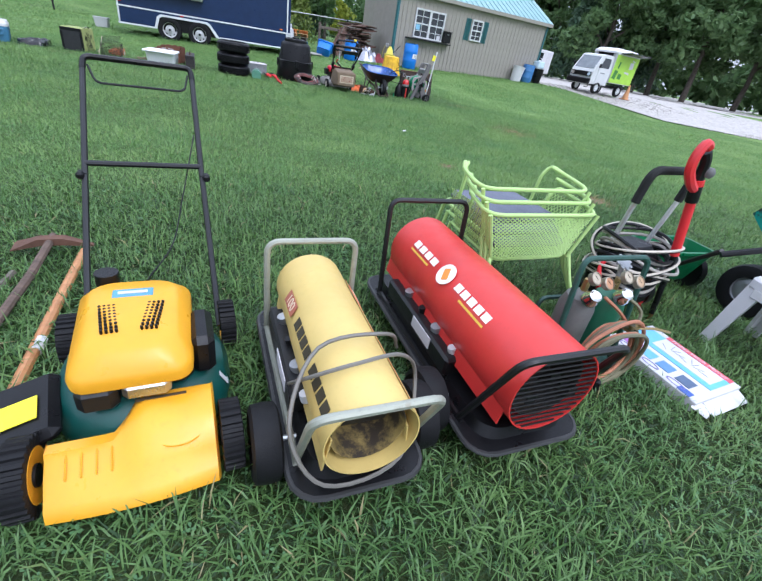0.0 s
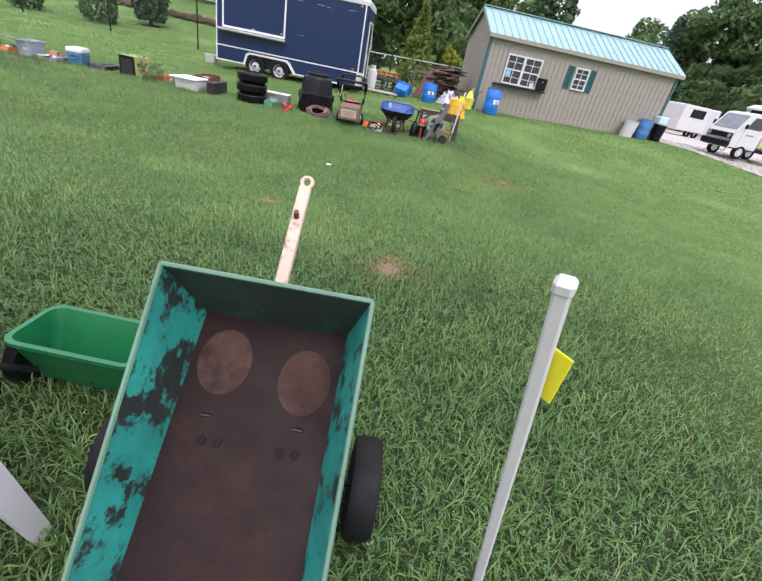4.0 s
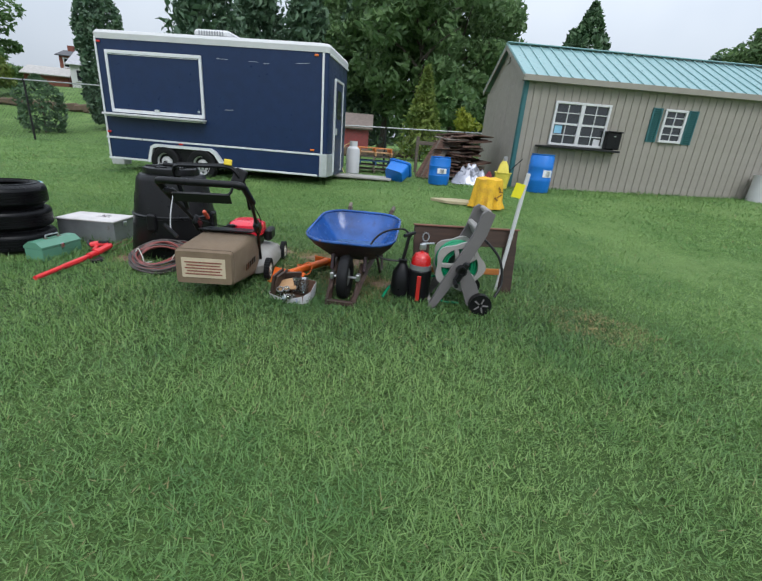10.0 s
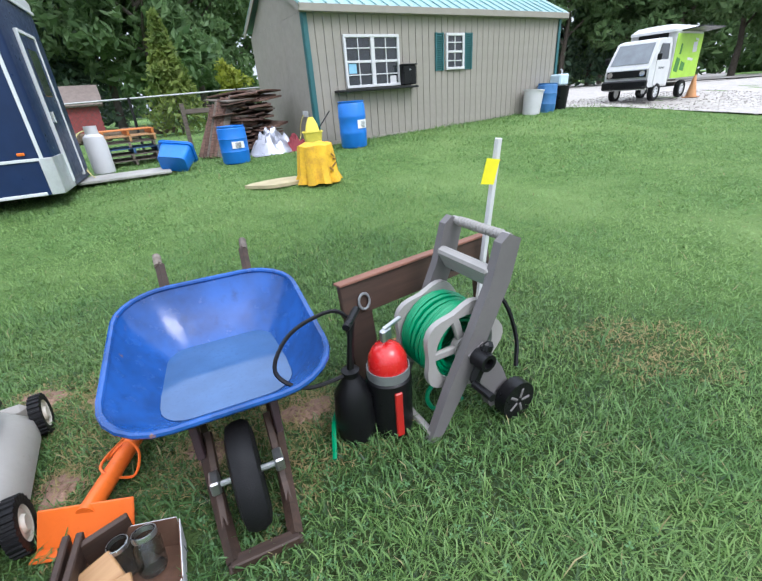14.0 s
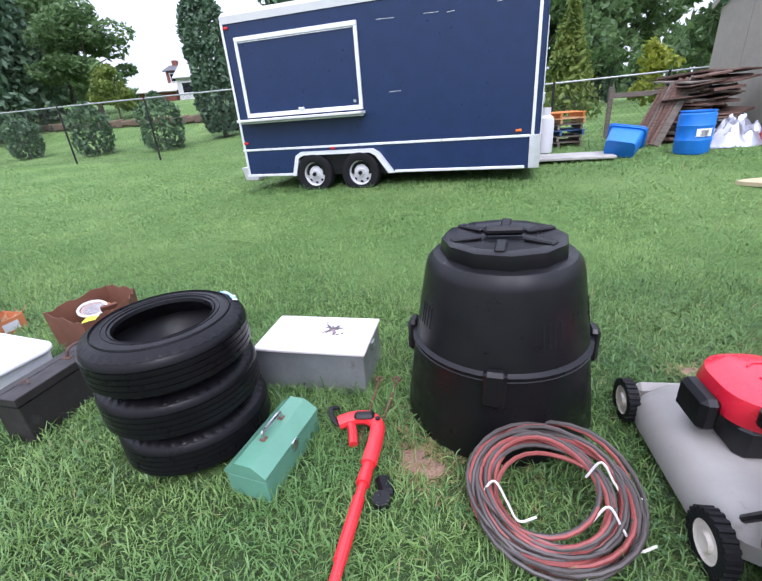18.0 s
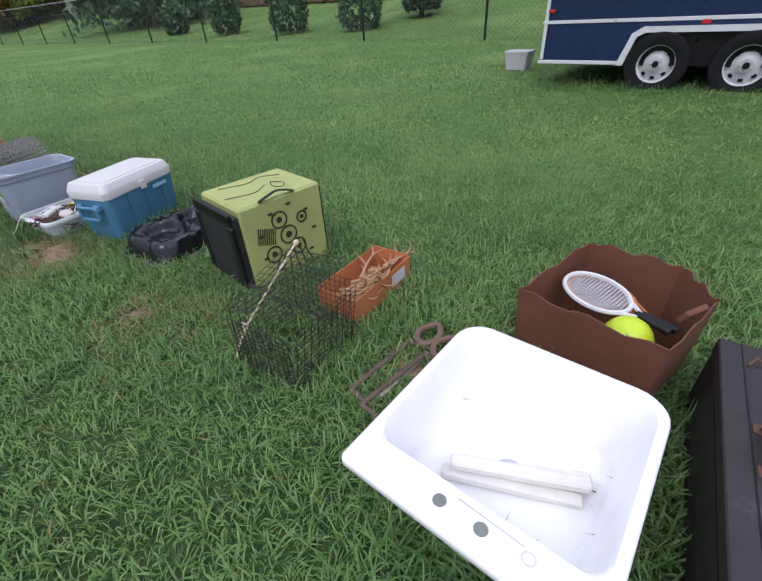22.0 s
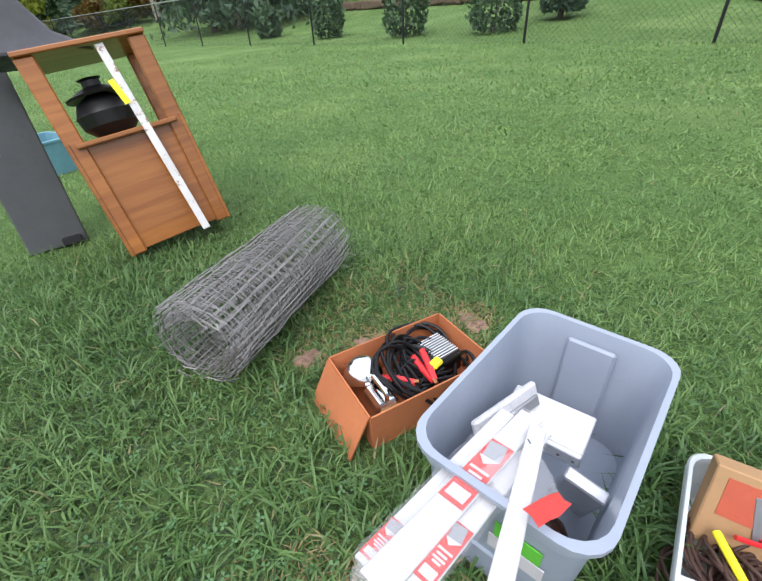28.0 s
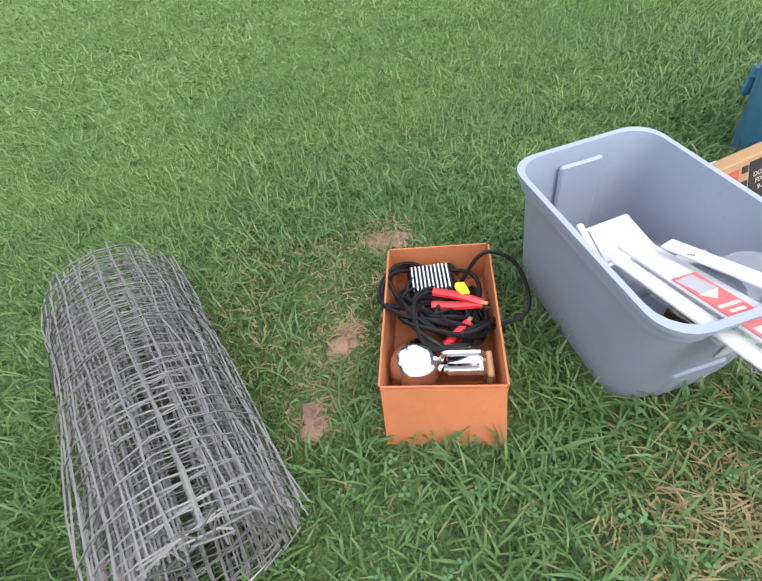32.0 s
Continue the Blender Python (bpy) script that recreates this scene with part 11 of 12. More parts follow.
def torch_kit():
    t = thing("torch_kit", "portable gas torch set with two cylinders in a green frame", "torch kit", pose(2.08, 0.0, 0, 0, 0, -6))
    GF = mat("torch_green", (0.015, 0.06, 0.045), 0.45, wear=(0.1, 0.09, 0.07), wear_at=(0.66, 0.76))
    part("carry_frame", Geo().tube(bend([(-0.19, -0.06, 0.02), (-0.18, 0, 0.56), (0.18, 0, 0.56), (0.19, -0.06, 0.02)], 0.05), 0.012, 8), GF, t)
    part("base_tray", Geo().box((0, 0.0, 0.03), (0.38, 0.22, 0.05), 0.008), GF, t)
    part("back_hoop", Geo().tube(bend([(-0.19, 0.12, 0.02), (-0.19, 0.12, 0.3), (0.19, 0.12, 0.3), (0.19, 0.12, 0.02)], 0.04), 0.01, 6), GF, t)
    for x, mt, nm in ((-0.085, mat("cylinder_grey", (0.16, 0.16, 0.15), 0.6, 0.3, wear=(0.09, 0.08, 0.07), relief=0.4), "grey"), (0.09, mat("cylinder_green", (0.02, 0.13, 0.07), 0.4, wear=(0.05, 0.1, 0.07)), "green")):
        cy = part("gas_cylinder", Geo().lathe([(0, 0.05), (0.07, 0.055), (0.075, 0.08), (0.075, 0.32), (0.06, 0.37), (0.025, 0.395), (0, 0.4)], 24, pose(x, 0.02, 0)), mt, t)
        part("valve_stem", Geo().cyl((x, 0.02, 0.39), (x, 0.02, 0.45), 0.015, 8), mat("brass_valve", (0.45, 0.33, 0.14), 0.35, 0.9), cy)
        part("regulator", Geo().lathe([(0, -0.03), (0.026, -0.03), (0.034, -0.02), (0.034, 0.0), (0.026, 0.012), (0.026, 0.03), (0.018, 0.036), (0, 0.036)], 16, pose(x - 0.03, -0.055, 0.405, 35, -12, 0)), CHROME, cy)
        for dx, dz, cm in ((-0.042, 0.05, mat("gauge_cream", (0.4, 0.34, 0.25), 0.5, wear=(0.22, 0.15, 0.1), wear_at=(0.55, 0.7), wear_scale=40)), (0.04, 0.025, mat("gauge_tan", (0.42, 0.2, 0.1) if nm == "grey" else (0.42, 0.28, 0.16), 0.5))):
            gz = part("gauge", Geo().lathe([(0, 0), (0.027, 0), (0.028, 0.022), (0.024, 0.024), (0.0235, 0.0185), (0, 0.0165)], 18, pose(x + dx, -0.03, 0.43 + dz, 50, 8, 0)), mat("gauge_rim", (0.3, 0.26, 0.2), 0.45, 0.6), cy)
            part("gauge_face", Geo().lathe([(0, 0.0185), (0.023, 0.0185), (0.023, 0.02), (0, 0.02)], 16, pose(x + dx, -0.03, 0.43 + dz, 50, 8, 0)), cm, gz)
            part("gauge_needle", Geo().box((0, 0.004, 0.0206), (0.002, 0.02, 0.001), 0, (0, 0, 40), m=pose(x + dx, -0.03, 0.43 + dz, 50, 8, 0)), BLACK_PLASTIC, gz)
    part("hand_wheel", Geo().lathe([(0, 0), (0.03, 0), (0.034, 0.006), (0.03, 0.012), (0, 0.012)], 10, pose(0.12, 0.06, 0.5, 30, 0, 0)), GREY_METAL, t)
    for k in range(8):
        part("wheel_lobe", Geo().cyl((0.034 * math.cos(k * 0.785), 0.034 * math.sin(k * 0.785), 0.001), (0.034 * math.cos(k * 0.785), 0.034 * math.sin(k * 0.785), 0.011), 0.008, 8, m=pose(0.12, 0.06, 0.5, 30, 0, 0)), GREY_METAL, t)
    part("hand_wheel_stem", Geo().cyl((0.12, 0.04, 0.4), (0.12, 0.058, 0.5), 0.012, 8), GREY_METAL, t)
    for k, mt in enumerate((mat("torch_hose_red", (0.42, 0.17, 0.09), 0.55, var=0.3, wear=(0.24, 0.12, 0.07)), mat("torch_hose_green", (0.16, 0.15, 0.085), 0.55, var=0.3))):
        g = Geo()
        for j in range(4):
            rr = 0.138 + 0.013 * ((j * 2 + k) % 5)
            g.tube([(0.01 + 0.008 * math.sin(3.1 * j + k) + rr * (1 + 0.05 * math.sin(2 * a + j + 2 * k)) * math.cos(a) * 1.05, -0.13 - 0.011 * j - 0.018 * k + 0.02 * math.sin(a + j), 0.16 + 0.006 * math.cos(2.3 * j + k) + rr * (1 + 0.05 * math.cos(3 * a + 1.7 * j)) * math.sin(a)) for a in [2 * math.pi * i / 32 for i in range(32)]], 0.0085, 7, closed=True)
        g.tube(curve([(-0.05 + 0.12 * k, -0.06, 0.41), (0.02 + 0.12 * k, -0.1, 0.36), (0.08 + 0.05 * k, -0.13, 0.3)]), 0.0075, 6)
        part("hose_coil", g, mt, t)
    part("torch_tip", Geo().tube([(0.08, -0.14, 0.3), (0.2, -0.16, 0.3), (0.29, -0.17, 0.28)], 0.006, 6).box((0.1, -0.14, 0.305), (0.06, 0.02, 0.025), 0.005), mat("brass_torch", (0.4, 0.3, 0.13), 0.4, 0.9), t)
    part("hose_strap", Geo().box((0.0, -0.15, 0.025), (0.03, 0.09, 0.06), 0.01), BLACK_PLASTIC, t)


torch_kit()

fb = thing("mirror_carton", "flat printed carton for a trailer hitch mirror on the grass", "box", on(2.585, -0.18, 0))
part("carton", Geo().box((0, 0, 0.03), (0.37, 0.47, 0.055), 0.003, (2, 0, 0)), WHITE_PAPER, fb)
part("end_flap", Geo().box((0.03, -0.262, 0.022), (0.29, 0.07, 0.004), 0.001, (22, 0, 0)), WHITE_PAPER, fb)
part("side_flap", Geo().box((-0.16, -0.255, 0.03), (0.06, 0.07, 0.004), 0.001, (10, -14, 16)), WHITE_PAPER, fb)
LBLUE, PRED = mat("print_light_blue", (0.15, 0.42, 0.66), 0.5, relief=0.02), mat("print_crimson", (0.62, 0.1, 0.13), 0.5, relief=0.02)
tilt = lambda x, y: pose(x, y, 0.0595 + 0.035 * y, 2, 0, 0)
part("blue_band", Geo().box((0, 0, 0), (0.16, 0.43, 0.002), m=tilt(0.06, 0.01)), LBLUE, fb)
part("white_field", Geo().box((0, 0, 0.001), (0.12, 0.3, 0.003), m=tilt(0.075, -0.03)), WHITE_PAPER, fb)
part("red_band", Geo().box((0, 0, 0.001), (0.036, 0.33, 0.003), m=tilt(0.158, -0.04)), PRED, fb)
text_part("printed_title", "Trailer Hitch Mirror", 0.035, WHITE_PAPER, fb, tilt(0.158, -0.04) @ pose(0, 0, 0.0035, 0, 0, -90))
for k, (x, y, w, d, mt) in enumerate(((-0.09, 0.15, 0.07, 0.08, mat("photo_purple", (0.35, 0.13, 0.4), 0.5)), (-0.09, 0.06, 0.07, 0.06, LBLUE), (-0.09, -0.03, 0.07, 0.07, mat("photo_blue", (0.12, 0.25, 0.45), 0.5)), (-0.09, -0.13, 0.07, 0.07, mat("photo_dark", (0.08, 0.12, 0.2), 0.5)), (-0.16, -0.17, 0.04, 0.06, mat("photo_navy", (0.05, 0.1, 0.35), 0.5)))):
    part("printed_photo", Geo().box((0, 0, 0), (w, d, 0.002), m=tilt(x, y)), mt, fb)
for k in range(9):
    part("drawing_line", Geo().box((0, 0, 0.0028), (0.003, 0.05, 0.001), 0, (0, 0, 40 * k), m=tilt(0.06 + 0.012 * (k % 4), -0.12 + 0.025 * k)), GREY_INK, fb)
for k in range(3):
    part("print_oval", Geo().lathe([(0.03, 0), (0.034, 0), (0.034, 0.002), (0.03, 0.002)], 16, tilt(-0.155, 0.14 - 0.13 * k) @ Matrix.Diagonal((0.5, 1.3, 1, 1)), closed=True), mat("print_violet", (0.2, 0.18, 0.45), 0.5), fb)


def pressure_washer():
    p = thing("pressure_washer", "red and black electric pressure washer wrapped in hose", "pressure washer", pose(2.79, 0.33, 0, 0, 0, 2))
    part("base", Geo().box((0, 0.03, 0.1), (0.34, 0.26, 0.08), 0.025), BLACK_PLASTIC, p)
    part("motor_housing", Geo().rings([[(x, y + 0.04, z) for x, y in rrect(a, b, 0.06, 4)] for a, b, z in ((0.3, 0.24, 0.1), (0.32, 0.26, 0.2), (0.28, 0.22, 0.36), (0.2, 0.14, 0.42))]), BLACK_PLASTIC, p)
    for sx in (-1, 1):
        part("handle_tube", Geo().tube([(sx * 0.17, 0.08, 0.3), (sx * 0.195, 0.03, 0.66)], 0.014, 8), ALU, p)
        part("tube_socket", Geo().tube([(sx * 0.165, 0.09, 0.14), (sx * 0.175, 0.075, 0.38)], 0.02, 8), BLACK_PLASTIC, p)
        w = part("wheel", Geo().lathe([(0, -0.025), (0.06, -0.025), (0.088, -0.03), (0.09, 0), (0.088, 0.03), (0.06, 0.025), (0, 0.025)], 22, pose(0, 0, 0, 0, 90, 0)), BLACK_PLASTIC, p)
        w.location = (sx * 0.23, 0.0, 0.09)
        part("red_fork", Geo().box((sx * 0.17, -0.06, 0.12), (0.035, 0.05, 0.2), 0.012), RED_PLASTIC, p)
    part("foam_handle", Geo().tube(bend([(-0.195, 0.03, 0.66), (-0.2, 0.015, 0.83), (0.2, 0.015, 0.83), (0.195, 0.03, 0.66)], 0.07), 0.022, 10), mat("foam_black", (0.012, 0.012, 0.012), 0.9, relief=0.6), p)
    HG = mat("hose_silver", (0.35, 0.32, 0.28), 0.4, var=0.2)
    for k, mt in ((0, BLACK_PLASTIC), (1, BLACK_PLASTIC), (2, HG), (3, BLACK_PLASTIC), (4, HG), (0.6, HG), (1.5, BLACK_PLASTIC), (2.5, BLACK_PLASTIC), (3.4, HG), (4.4, BLACK_PLASTIC)):
        rr = 0.215 + 0.014 * (k % 2.7)
        g = Geo()
        g.tube([(rr * math.cos(a) + 0.01 * math.sin(2 * a + k), 0.02 + rr * 0.75 * math.sin(a), 0.22 + 0.05 * k + 0.03 * math.sin(a + k * 1.3) + 0.03 * math.cos(2 * a)) for a in [2 * math.pi * i / 30 for i in range(30)]], 0.0095, 6, closed=True)
        part("hose_loop", g, mt, p)
    PALE = mat("hose_pale_stripe", (0.52, 0.46, 0.38), 0.45, var=0.15)
    for k, (z0, tl, ph, rr) in enumerate(((0.36, 0.1, 0.6, 0.25), (0.3, 0.07, 2.4, 0.262), (0.24, 0.09, 4.0, 0.255), (0.4, 0.06, 3.2, 0.24))):
        line = [(rr * math.cos(a) + 0.02 * math.sin(2 * a + ph), 0.02 + rr * 0.78 * math.sin(a), z0 + tl * math.sin(a + ph)) for a in [2 * math.pi * i / 32 for i in range(32)]]
        lp = part("loose_loop", Geo().tube(line, 0.0105, 7, closed=True), BLACK_PLASTIC, p)
        part("pale_stripe", Geo().tube([(x * 1.018, 0.02 + (y - 0.02) * 1.018, z + 0.0055) for x, y, z in line], 0.0075, 6, closed=True), PALE, lp)
    part("hose_lead", Geo().tube(curve([(-0.22, -0.05, 0.42), (-0.1, -0.16, 0.36), (0.08, -0.2, 0.33), (0.2, -0.12, 0.34), (0.24, 0.02, 0.4)]), 0.0095, 6), HG, p)
    part("red_hose_arm", Geo().tube(curve([(-0.2, 0.0, 0.12), (-0.27, -0.03, 0.22), (-0.28, 0.0, 0.3), (-0.22, 0.02, 0.34)]), 0.012, 6), RED_PLASTIC, p)
    gun = thing("spray_wand", "red and black spray wand standing against the pressure washer", "spray wand", pose(2.93, 0.16, 0.0))
    part("lance", Geo().cyl((0, 0, 0.05), (-0.05, 0.03, 0.42), 0.016, 10), BLACK_PLASTIC, gun)
    part("nozzle", Geo().cyl((0.004, -0.002, 0.012), (0, 0, 0.06), 0.011, 8), mat("copper_nozzle", (0.4, 0.17, 0.08), 0.4, 0.8), gun)
    part("red_barrel", Geo().cyl((-0.05, 0.03, 0.42), (-0.105, 0.065, 0.72), 0.023, 12), RED_PLASTIC, gun)
    part("collar", Geo().cyl((-0.104, 0.064, 0.71), (-0.12, 0.073, 0.79), 0.03, 12), BLACK_PLASTIC, gun)
    part("gun_body", Geo().tube(curve([(-0.12, 0.073, 0.78), (-0.125, 0.08, 0.85), (-0.14, 0.08, 0.91), (-0.165, 0.085, 0.95)]), 0.024, 10), BLACK_PLASTIC, gun)
    part("trigger_guard", Geo().tube(curve([(-0.12, 0.07, 0.77), (-0.18, 0.07, 0.8), (-0.225, 0.08, 0.86), (-0.23, 0.085, 0.93), (-0.2, 0.085, 0.985), (-0.165, 0.085, 0.97)]), 0.023, 8), RED_PLASTIC, gun)
    part("red_neck", Geo().tube([(-0.108, 0.066, 0.74), (-0.122, 0.074, 0.82)], 0.027, 10), RED_PLASTIC, gun)
    part("motor_cap", Geo().ball((-0.105, 0.06, 0.86), 0.03, 10), mat("grip_grey", (0.12, 0.12, 0.12), 0.6), gun)


pressure_washer()

SPG = mat("spreader_green", (0.005, 0.13, 0.045), 0.35, var=0.1)
sp = thing("drop_spreader", "green plastic drop spreader with black wheels and handle", "spreader", pose(3.4, 0.47, 0, 0, 0, -9))
part("hopper", Geo().rings([[(x, y, z) for x, y in rrect(a, b, r, 3)] for a, b, r, z in ((0.46, 0.08, 0.03, 0.08), (0.5, 0.26, 0.05, 0.31), (0.52, 0.28, 0.055, 0.31), (0.52, 0.28, 0.055, 0.325), (0.48, 0.24, 0.045, 0.325), (0.44, 0.06, 0.025, 0.1))]), SPG, sp)
part("agitator_bar", Geo().cyl((-0.22, 0, 0.14), (0.22, 0, 0.14), 0.012, 8), BLACK_METAL, sp)
for sx in (-1, 1):
    w = part("wheel", Geo().lathe([(0, -0.02), (0.09, -0.02), (0.12, -0.025), (0.12, 0.025), (0.09, 0.02), (0, 0.02)], 24, pose(0, 0, 0, 0, 90, 0)), BLACK_PLASTIC, sp)
    w.location = (sx * 0.3, 0.02, 0.12)
    part("hub", Geo().cyl((-0.03, 0, 0), (0.03, 0, 0), 0.03, 12), mat("hub_cream", (0.5, 0.48, 0.42), 0.5), w)
part("handle_shaft", Geo().cyl((-0.15, -0.12, 0.2), (-0.3, -0.46, 0.5), 0.014, 8), BLACK_METAL, sp)
part("handle_bar", Geo().cyl((-0.33, -0.48, 0.49), (0.1, -0.76, 0.72), 0.017, 8), BLACK_PLASTIC, sp)


def side_table():
    t = thing("side_table", "white moulded plastic side table on the grass", "table", pose(3.284, -0.294, 0, 0, 0, -7.6))
    w, h = 0.38, 0.425
    o = lambda a, z, r=0.05: [(x, y, z) for x, y in rrect(w * a, w * a, r, 2)]
    part("table_top", Geo().rings([o(1.0, h - 0.055), o(1.03, h - 0.05), o(1.02, h - 0.012), o(0.96, h), o(0.8, h), o(0.79, h - 0.003), o(0.3, h - 0.003, 0.02)]), WHITE_PLASTIC, t)
    for sx in (-1, 1):
        for sy in (-1, 1):
            g = Geo()
            rs = []
            for k in range(5):
                v = k / 4
                cx_, cy_ = sx * (w / 2 - 0.02 + 0.04 * v), sy * (w / 2 - 0.02 + 0.04 * v)
                ww = 0.075 - 0.03 * v
                z = h - 0.05 - (h - 0.05) * v
                rs.append([(cx_ + 0.012 * sx, cy_ + 0.012 * sy, z), (cx_ - ww * sx, cy_ + 0.012 * sy, z), (cx_ - ww * sx, cy_ - 0.006 * sy, z), (cx_ - 0.006 * sx, cy_ - 0.006 * sy, z), (cx_ - 0.006 * sx, cy_ - ww * sy, z), (cx_ + 0.012 * sx, cy_ - ww * sy, z)])
            g.rings(rs)
            part("leg", g, WHITE_PLASTIC, t)
    for sg in (-1, 1):
        part("top_seam", Geo().box((sg * 0.118, 0, h - 0.0015), (0.0025, w * 0.84, 0.004)), mat("seam_shadow", (0.4, 0.39, 0.4), 0.6), t)
        part("apron", Geo().box((0, sg * (w / 2 + 0.002), h - 0.075), (w - 0.1, 0.012, 0.05), 0.004), WHITE_PLASTIC, t)
        part("apron", Geo().box((sg * (w / 2 + 0.002), 0, h - 0.075), (0.012, w - 0.1, 0.05), 0.004), WHITE_PLASTIC, t)


side_table()


def tub_cart():
    t = thing("dump_cart", "tipped turquoise steel dump cart with a rusty brown bed", "cart", pose(4.035, -0.585, 0, 0, 0, -6))
    TQ = mat("cart_turquoise", (0.014, 0.25, 0.21), 0.55, var=0.35, wear=(0.02, 0.026, 0.022), wear_at=(0.5, 0.56), wear_scale=9, relief=0.25)
    BED = mat("cart_bed", (0.016, 0.008, 0.0075), 0.45, var=0.35, wear=(0.032, 0.015, 0.012), wear_at=(0.55, 0.75), wear_scale=3, relief=0.15, spec=0.12)
    EDGE = mat("cart_edge", (0.1, 0.2, 0.14), 0.6, wear=(0.06, 0.06, 0.04))
    hw0, hw1 = 0.255, 0.315
    A, B, C, D_ = (0.02, 0.02), (0.26, 0.06), (0.92, 0.575), (0.755, 0.835)
    th = 0.004
    def plate(pts, n):
        n = Vector(n) * th
        return Geo().rings([pts, [tuple(Vector(p) + n) for p in pts]])
    part("bed_floor", plate([(-hw0, *B), (hw0, *B), (hw0, *C), (-hw0, *C)], (0, -0.65, 0.76)), BED, t, "rust-brown steel bed with bolt heads")
    part("tail_chute", plate([(-hw1, *A), (hw1, *A), (hw0, *B), (-hw0, *B)], (0, -0.2, 0.98)), mat("chute_worn", (0.07, 0.03, 0.024), 0.7, var=0.3, wear=(0.02, 0.26, 0.22), wear_at=(0.5, 0.62), wear_scale=6), t)
    part("front_wall", plate([(-hw0, *C), (hw0, *C), (hw1, *D_), (-hw1, *D_)], (0, -0.84, -0.54)), mat("cart_front", (0.025, 0.04, 0.03), 0.6, wear=(0.02, 0.11, 0.09), wear_at=(0.55, 0.7)), t)
    for sx in (-1, 1):
        part("side_wall", plate([(sx * hw1, *A), (sx * hw0, *B), (sx * hw0, *C), (sx * hw1, *D_)], (-sx, 0, 0)), TQ, t, "turquoise painted side wall, scraped")
        part("side_rim", Geo().tube([(sx * hw1, *A), (sx * hw1, *D_)], 0.008, 6), EDGE, t)
        w = part("wheel", Geo().lathe([(0, -0.03), (0.05, -0.035), (0.08, -0.02), (0.09, -0.035), (0.09, 0.035), (0, 0.03)], 20, pose(0, 0, 0, 0, 90, 0)), GREY_METAL, t)
        w.location = (sx * 0.4, 0.62, 0.17)
        part("tyre", Geo().lathe([(0.085, -0.04), (0.13, -0.05), (0.16, -0.045), (0.17, -0.02), (0.166, 0), (0.17, 0.02), (0.16, 0.045), (0.13, 0.05), (0.085, 0.04)], 32, pose(0, 0, 0, 0, 90, 0), closed=True), RUBBER, w)
    part("front_rim", Geo().tube([(-hw1, *D_), (hw1, *D_)], 0.008, 6), EDGE, t)
    part("axle", Geo().cyl((-0.42, 0.62, 0.17), (0.42, 0.62, 0.17), 0.014, 8), BLACK_METAL, t)
    for x in (-0.15, 0.15):
        part("axle_stand", Geo().box((x, 0.66, 0.26), (0.04, 0.04, 0.22), 0.004), BLACK_METAL, t)
    for x in (-0.14, -0.09, 0.11, 0.16):
        part("bolt_head", Geo().lathe([(0, 0), (0.014, 0), (0.014, 0.007), (0.007, 0.009), (0, 0.009)], 10, pose(x, 0.585, 0.318, 38, 0, 0)), mat("bolt_dark", (0.012, 0.01, 0.01), 0.7, spec=0.15), t)
    PALE = mat("tongue_pale", (0.55, 0.42, 0.34), 0.7, wear=(0.25, 0.12, 0.08), wear_at=(0.55, 0.64), wear_scale=12)
    part("tongue", Geo().box((-0.008, 1.08, 0.825), (0.045, 0.46, 0.03), 0.004, (48, 0, -2)), PALE, t, "flaking pale drawbar")
    part("hitch_eye", Geo().tube([(0.0 + 0.02 * math.cos(a), 1.24 + 0.014 * math.sin(a), 1.012 + 0.016 * math.sin(a)) for a in [2 * math.pi * i / 12 for i in range(12)]], 0.008, 6, closed=True), PALE, t)
    part("hitch_pin", Geo().cyl((-0.008, 1.15, 0.885), (-0.008, 1.12, 0.935), 0.01, 8), RUST, t)
    for x, y in ((-0.14, 0.79), (0.14, 0.77)):
        z = B[1] + (C[1] - B[1]) * (y - B[0]) / (C[0] - B[0])
        part("dried_mud_ring", Geo().lathe([(0, 0), (0.06, 0), (0.09, 0.0005), (0.09, 0.0015), (0, 0.0015)], 20, pose(x, y - 0.004, z + 0.005, 38, 0, 0) @ Matrix.Diagonal((1, 1.25, 1, 1))), mat("dry_rust", (0.055, 0.026, 0.018), 0.9, var=0.4, wear=(0.02, 0.01, 0.009), wear_at=(0.48, 0.62), wear_scale=9), t)


tub_cart()
foot, head = Vector((4.88, -0.28, 0.0)), Vector((4.622, -0.412, 1.21))
vp = thing("vinyl_post", "white square vinyl post leaning upright with a yellow tag", "post", Matrix.Translation(foot) @ (head - foot).to_track_quat('Z', 'Y').to_matrix().to_4x4() @ pose(0, 0, 0, 0, 0, 28))
part("post", Geo().box((0, 0, 0.63), (0.026, 0.026, 1.26), 0.004), WHITE_PLASTIC, vp)
part("post_cap", Geo().box((0, 0, 1.262), (0.032, 0.032, 0.026), 0.006), WHITE_PLASTIC, vp)
part("price_tag", Geo().box((0.014, 0.016, 1.07), (0.05, 0.003, 0.13), 0.001, (4, 8, -20)), YELLOW_TAG, vp)

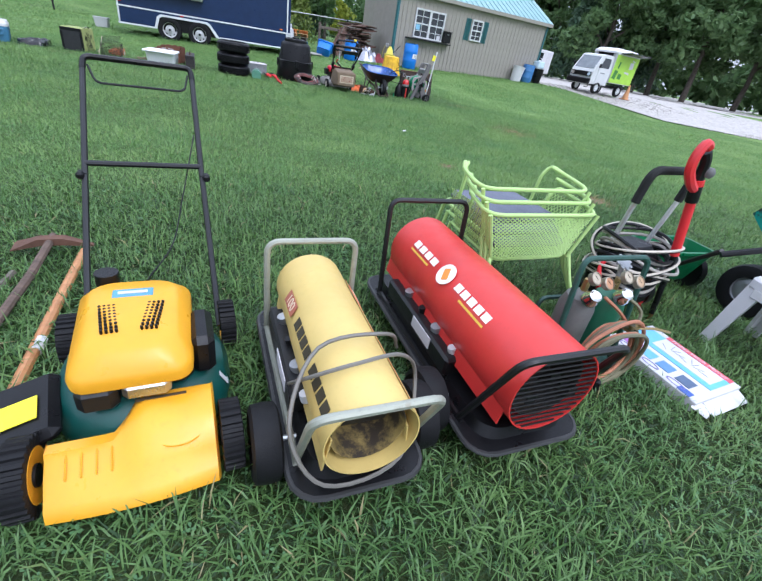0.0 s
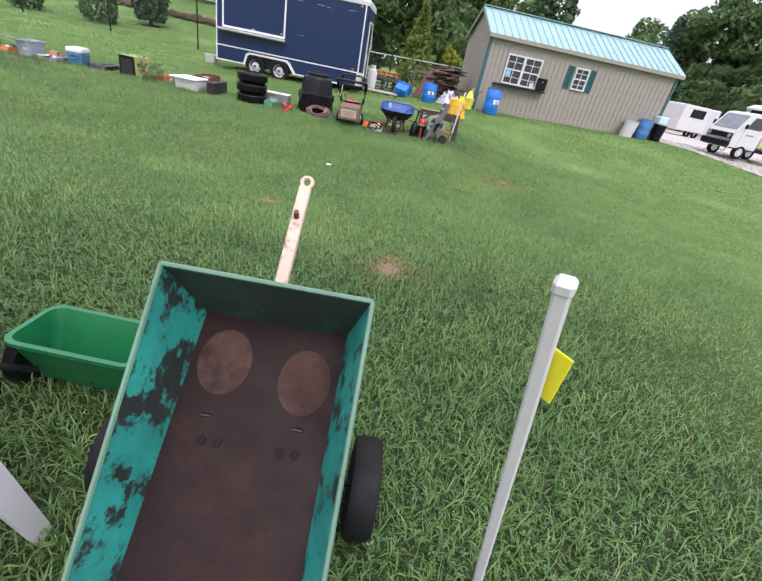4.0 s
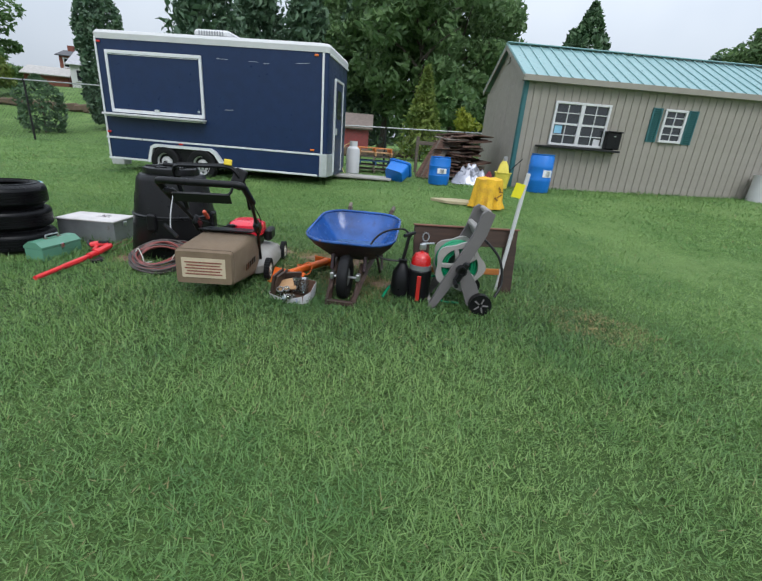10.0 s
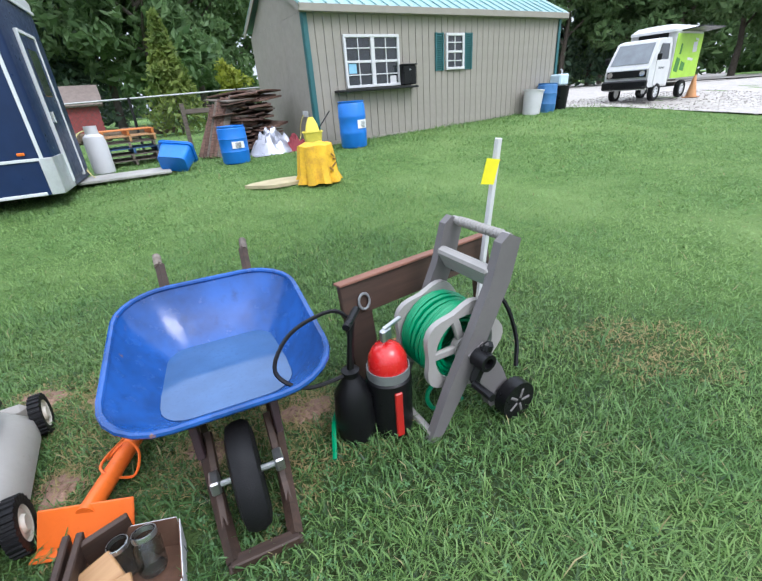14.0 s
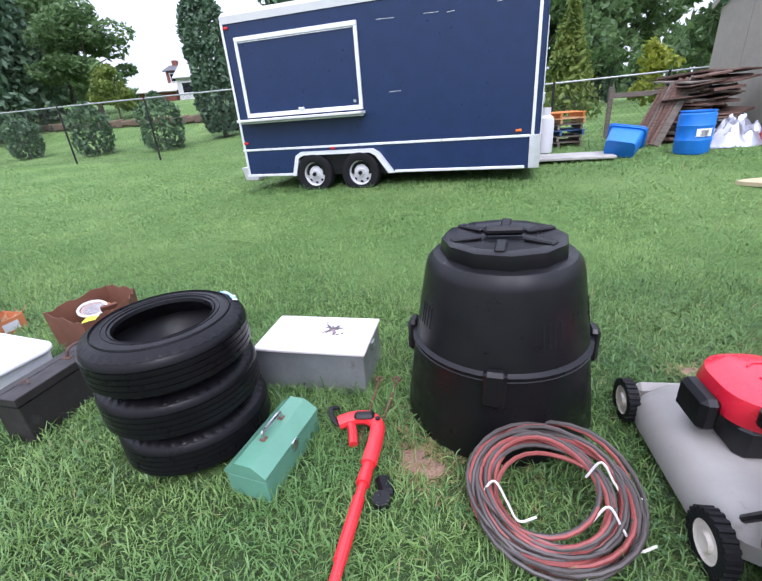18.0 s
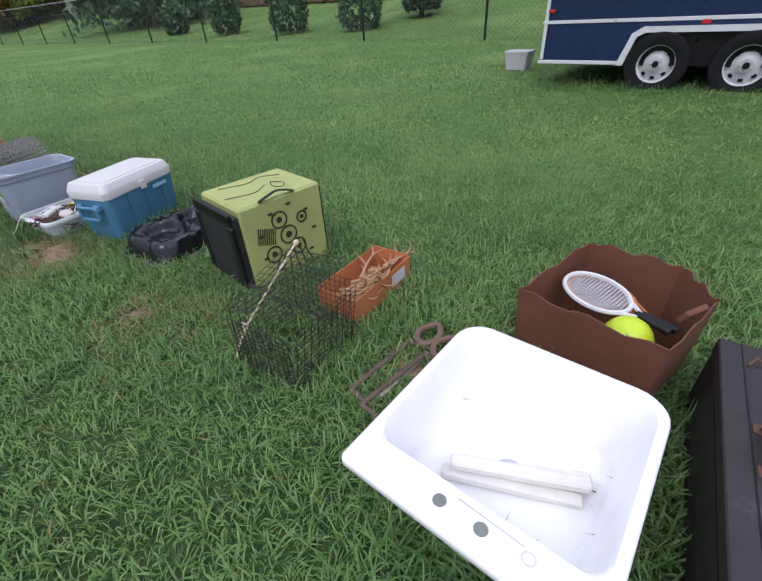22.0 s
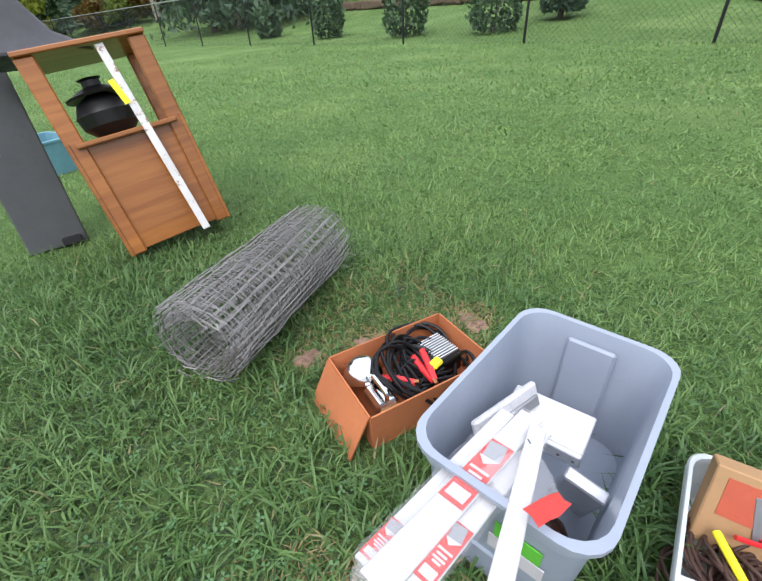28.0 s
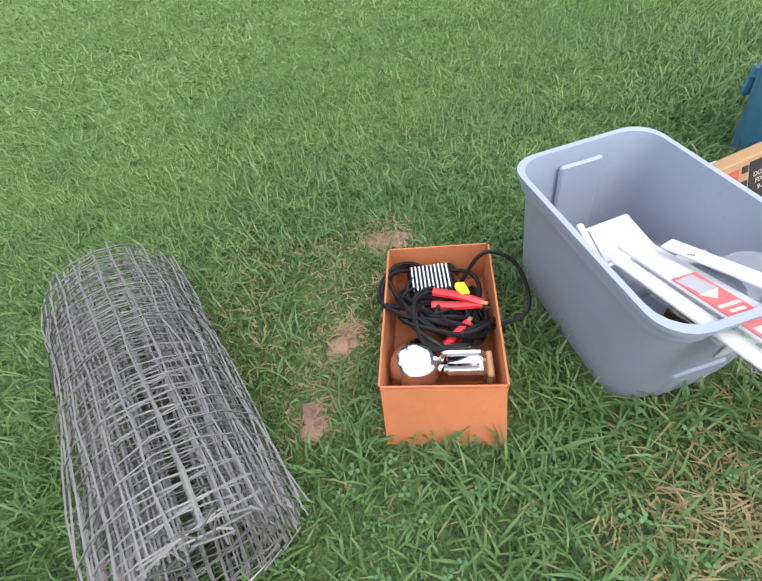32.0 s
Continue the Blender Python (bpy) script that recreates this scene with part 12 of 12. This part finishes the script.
mk = thing("mattock", "rusty mattock with a dark worn wooden handle", "mattock", pose(-0.1, 1.4, 0.03, 0, 0, 0))
part("head", Geo().rings([[(-0.16, -0.05, 0.02), (-0.16, 0.05, 0.02), (-0.15, 0.05, 0.028), (-0.15, -0.05, 0.028)], [(-0.05, -0.025, 0.03), (-0.05, 0.025, 0.03), (-0.05, 0.025, 0.065), (-0.05, -0.025, 0.065)], [(0.05, -0.025, 0.03), (0.05, 0.025, 0.03), (0.05, 0.025, 0.065), (0.05, -0.025, 0.065)], [(0.17, -0.012, 0.01), (0.17, 0.012, 0.01), (0.17, 0.012, 0.02), (0.17, -0.012, 0.02)]]), RUST, mk)
part("handle", Geo().tube([(0, 0.05, 0.05), (-0.03, -0.3, 0.03), (-0.1, -0.9, 0.02)], 0.018, 8), wood_mat("old_wood", (0.12, 0.08, 0.06), (0.06, 0.04, 0.03), 0.8), mk)
pl = thing("hoe_shaft", "pale wooden tool handle with a paper label", "handle", pose(0.03, 1.36, 0.03))
part("shaft", Geo().tube([(0, 0, 0), (-0.05, -0.6, 0), (-0.1, -1.25, 0)], 0.02, 10), wood_mat("handle_wood", (0.55, 0.26, 0.1), (0.4, 0.17, 0.06), 0.5, coat=0.2), pl)
part("paper_label", Geo().cyl((-0.053, -0.72, 0), (-0.059, -0.79, 0), 0.0206, 10), WHITE_PAPER, pl)
part("white_tip", Geo().cyl((-0.085, -1.06, 0), (-0.1, -1.25, 0), 0.021, 10), WHITE_PAINT, pl)
gh = thing("garden_stake", "short grey weathered stake lying in the grass", "stake", pose(-0.22, 1.2, 0.02))
part("stake", Geo().tube([(0, 0, 0), (-0.08, -0.4, 0)], 0.014, 6), WOOD_GREY, gh)
rk = thing("leaf_rake", "teal plastic leaf rake head lying in the grass", "rake", pose(-0.25, 0.05, 0.02, 0, 0, 20))
for k in range(9):
    part("tine", Geo().box((-0.1 + 0.05 * math.sin(radians(-40 + 10 * k)), 0.12 * math.cos(radians(-40 + 10 * k)), 0.02), (0.012, 0.2, 0.006), 0.001, (0, 0, 40 - 10 * k)), mat("rake_teal", (0.02, 0.22, 0.18), 0.5), rk)
part("hub", Geo().box((-0.1, 0.03, 0.02), (0.06, 0.05, 0.02), 0.006), mat("rake_hub", (0.02, 0.2, 0.17), 0.5), rk)

# scrap of paper on the open lawn
crumpled("paper_scrap", WHITE_PAPER, "small crumpled scrap of white paper on the lawn", "paper", on(4.11, 5.63, 30, 0.025), 0.05, 0.025, 0.02, 12, n=8)


def weed(m, n, length):
    """A rosette of coarse crabgrass blades spread flat."""
    w = thing("weed", "pale green crabgrass rosette spread over bare soil", "weed", m)
    rng_ = random.Random(17)
    green = leaf_mat("crabgrass", (0.2, 0.29, 0.1), (0.3, 0.36, 0.15))
    for k in range(n):
        a = 2 * math.pi * k / n + rng_.uniform(-0.15, 0.15)
        ln_, wd = length * rng_.uniform(0.6, 1.2), rng_.uniform(0.003, 0.005)
        c, s_ = math.cos(a), math.sin(a)
        pts = [(0.0, 0.012, 0.6), (0.35, 0.04, 1.0), (0.7, 0.035, 0.9), (1.0, 0.012, 0.1)]
        part("blade", Geo().rings([[(c * q * ln_ - s_ * wd * f, s_ * q * ln_ + c * wd * f, z), (c * q * ln_, s_ * q * ln_, z - 0.002), (c * q * ln_ + s_ * wd * f, s_ * q * ln_ - c * wd * f, z)] for q, z, f in pts]), green, w)


weed(on(-2.75, 10.6, 0), 26, 0.14)
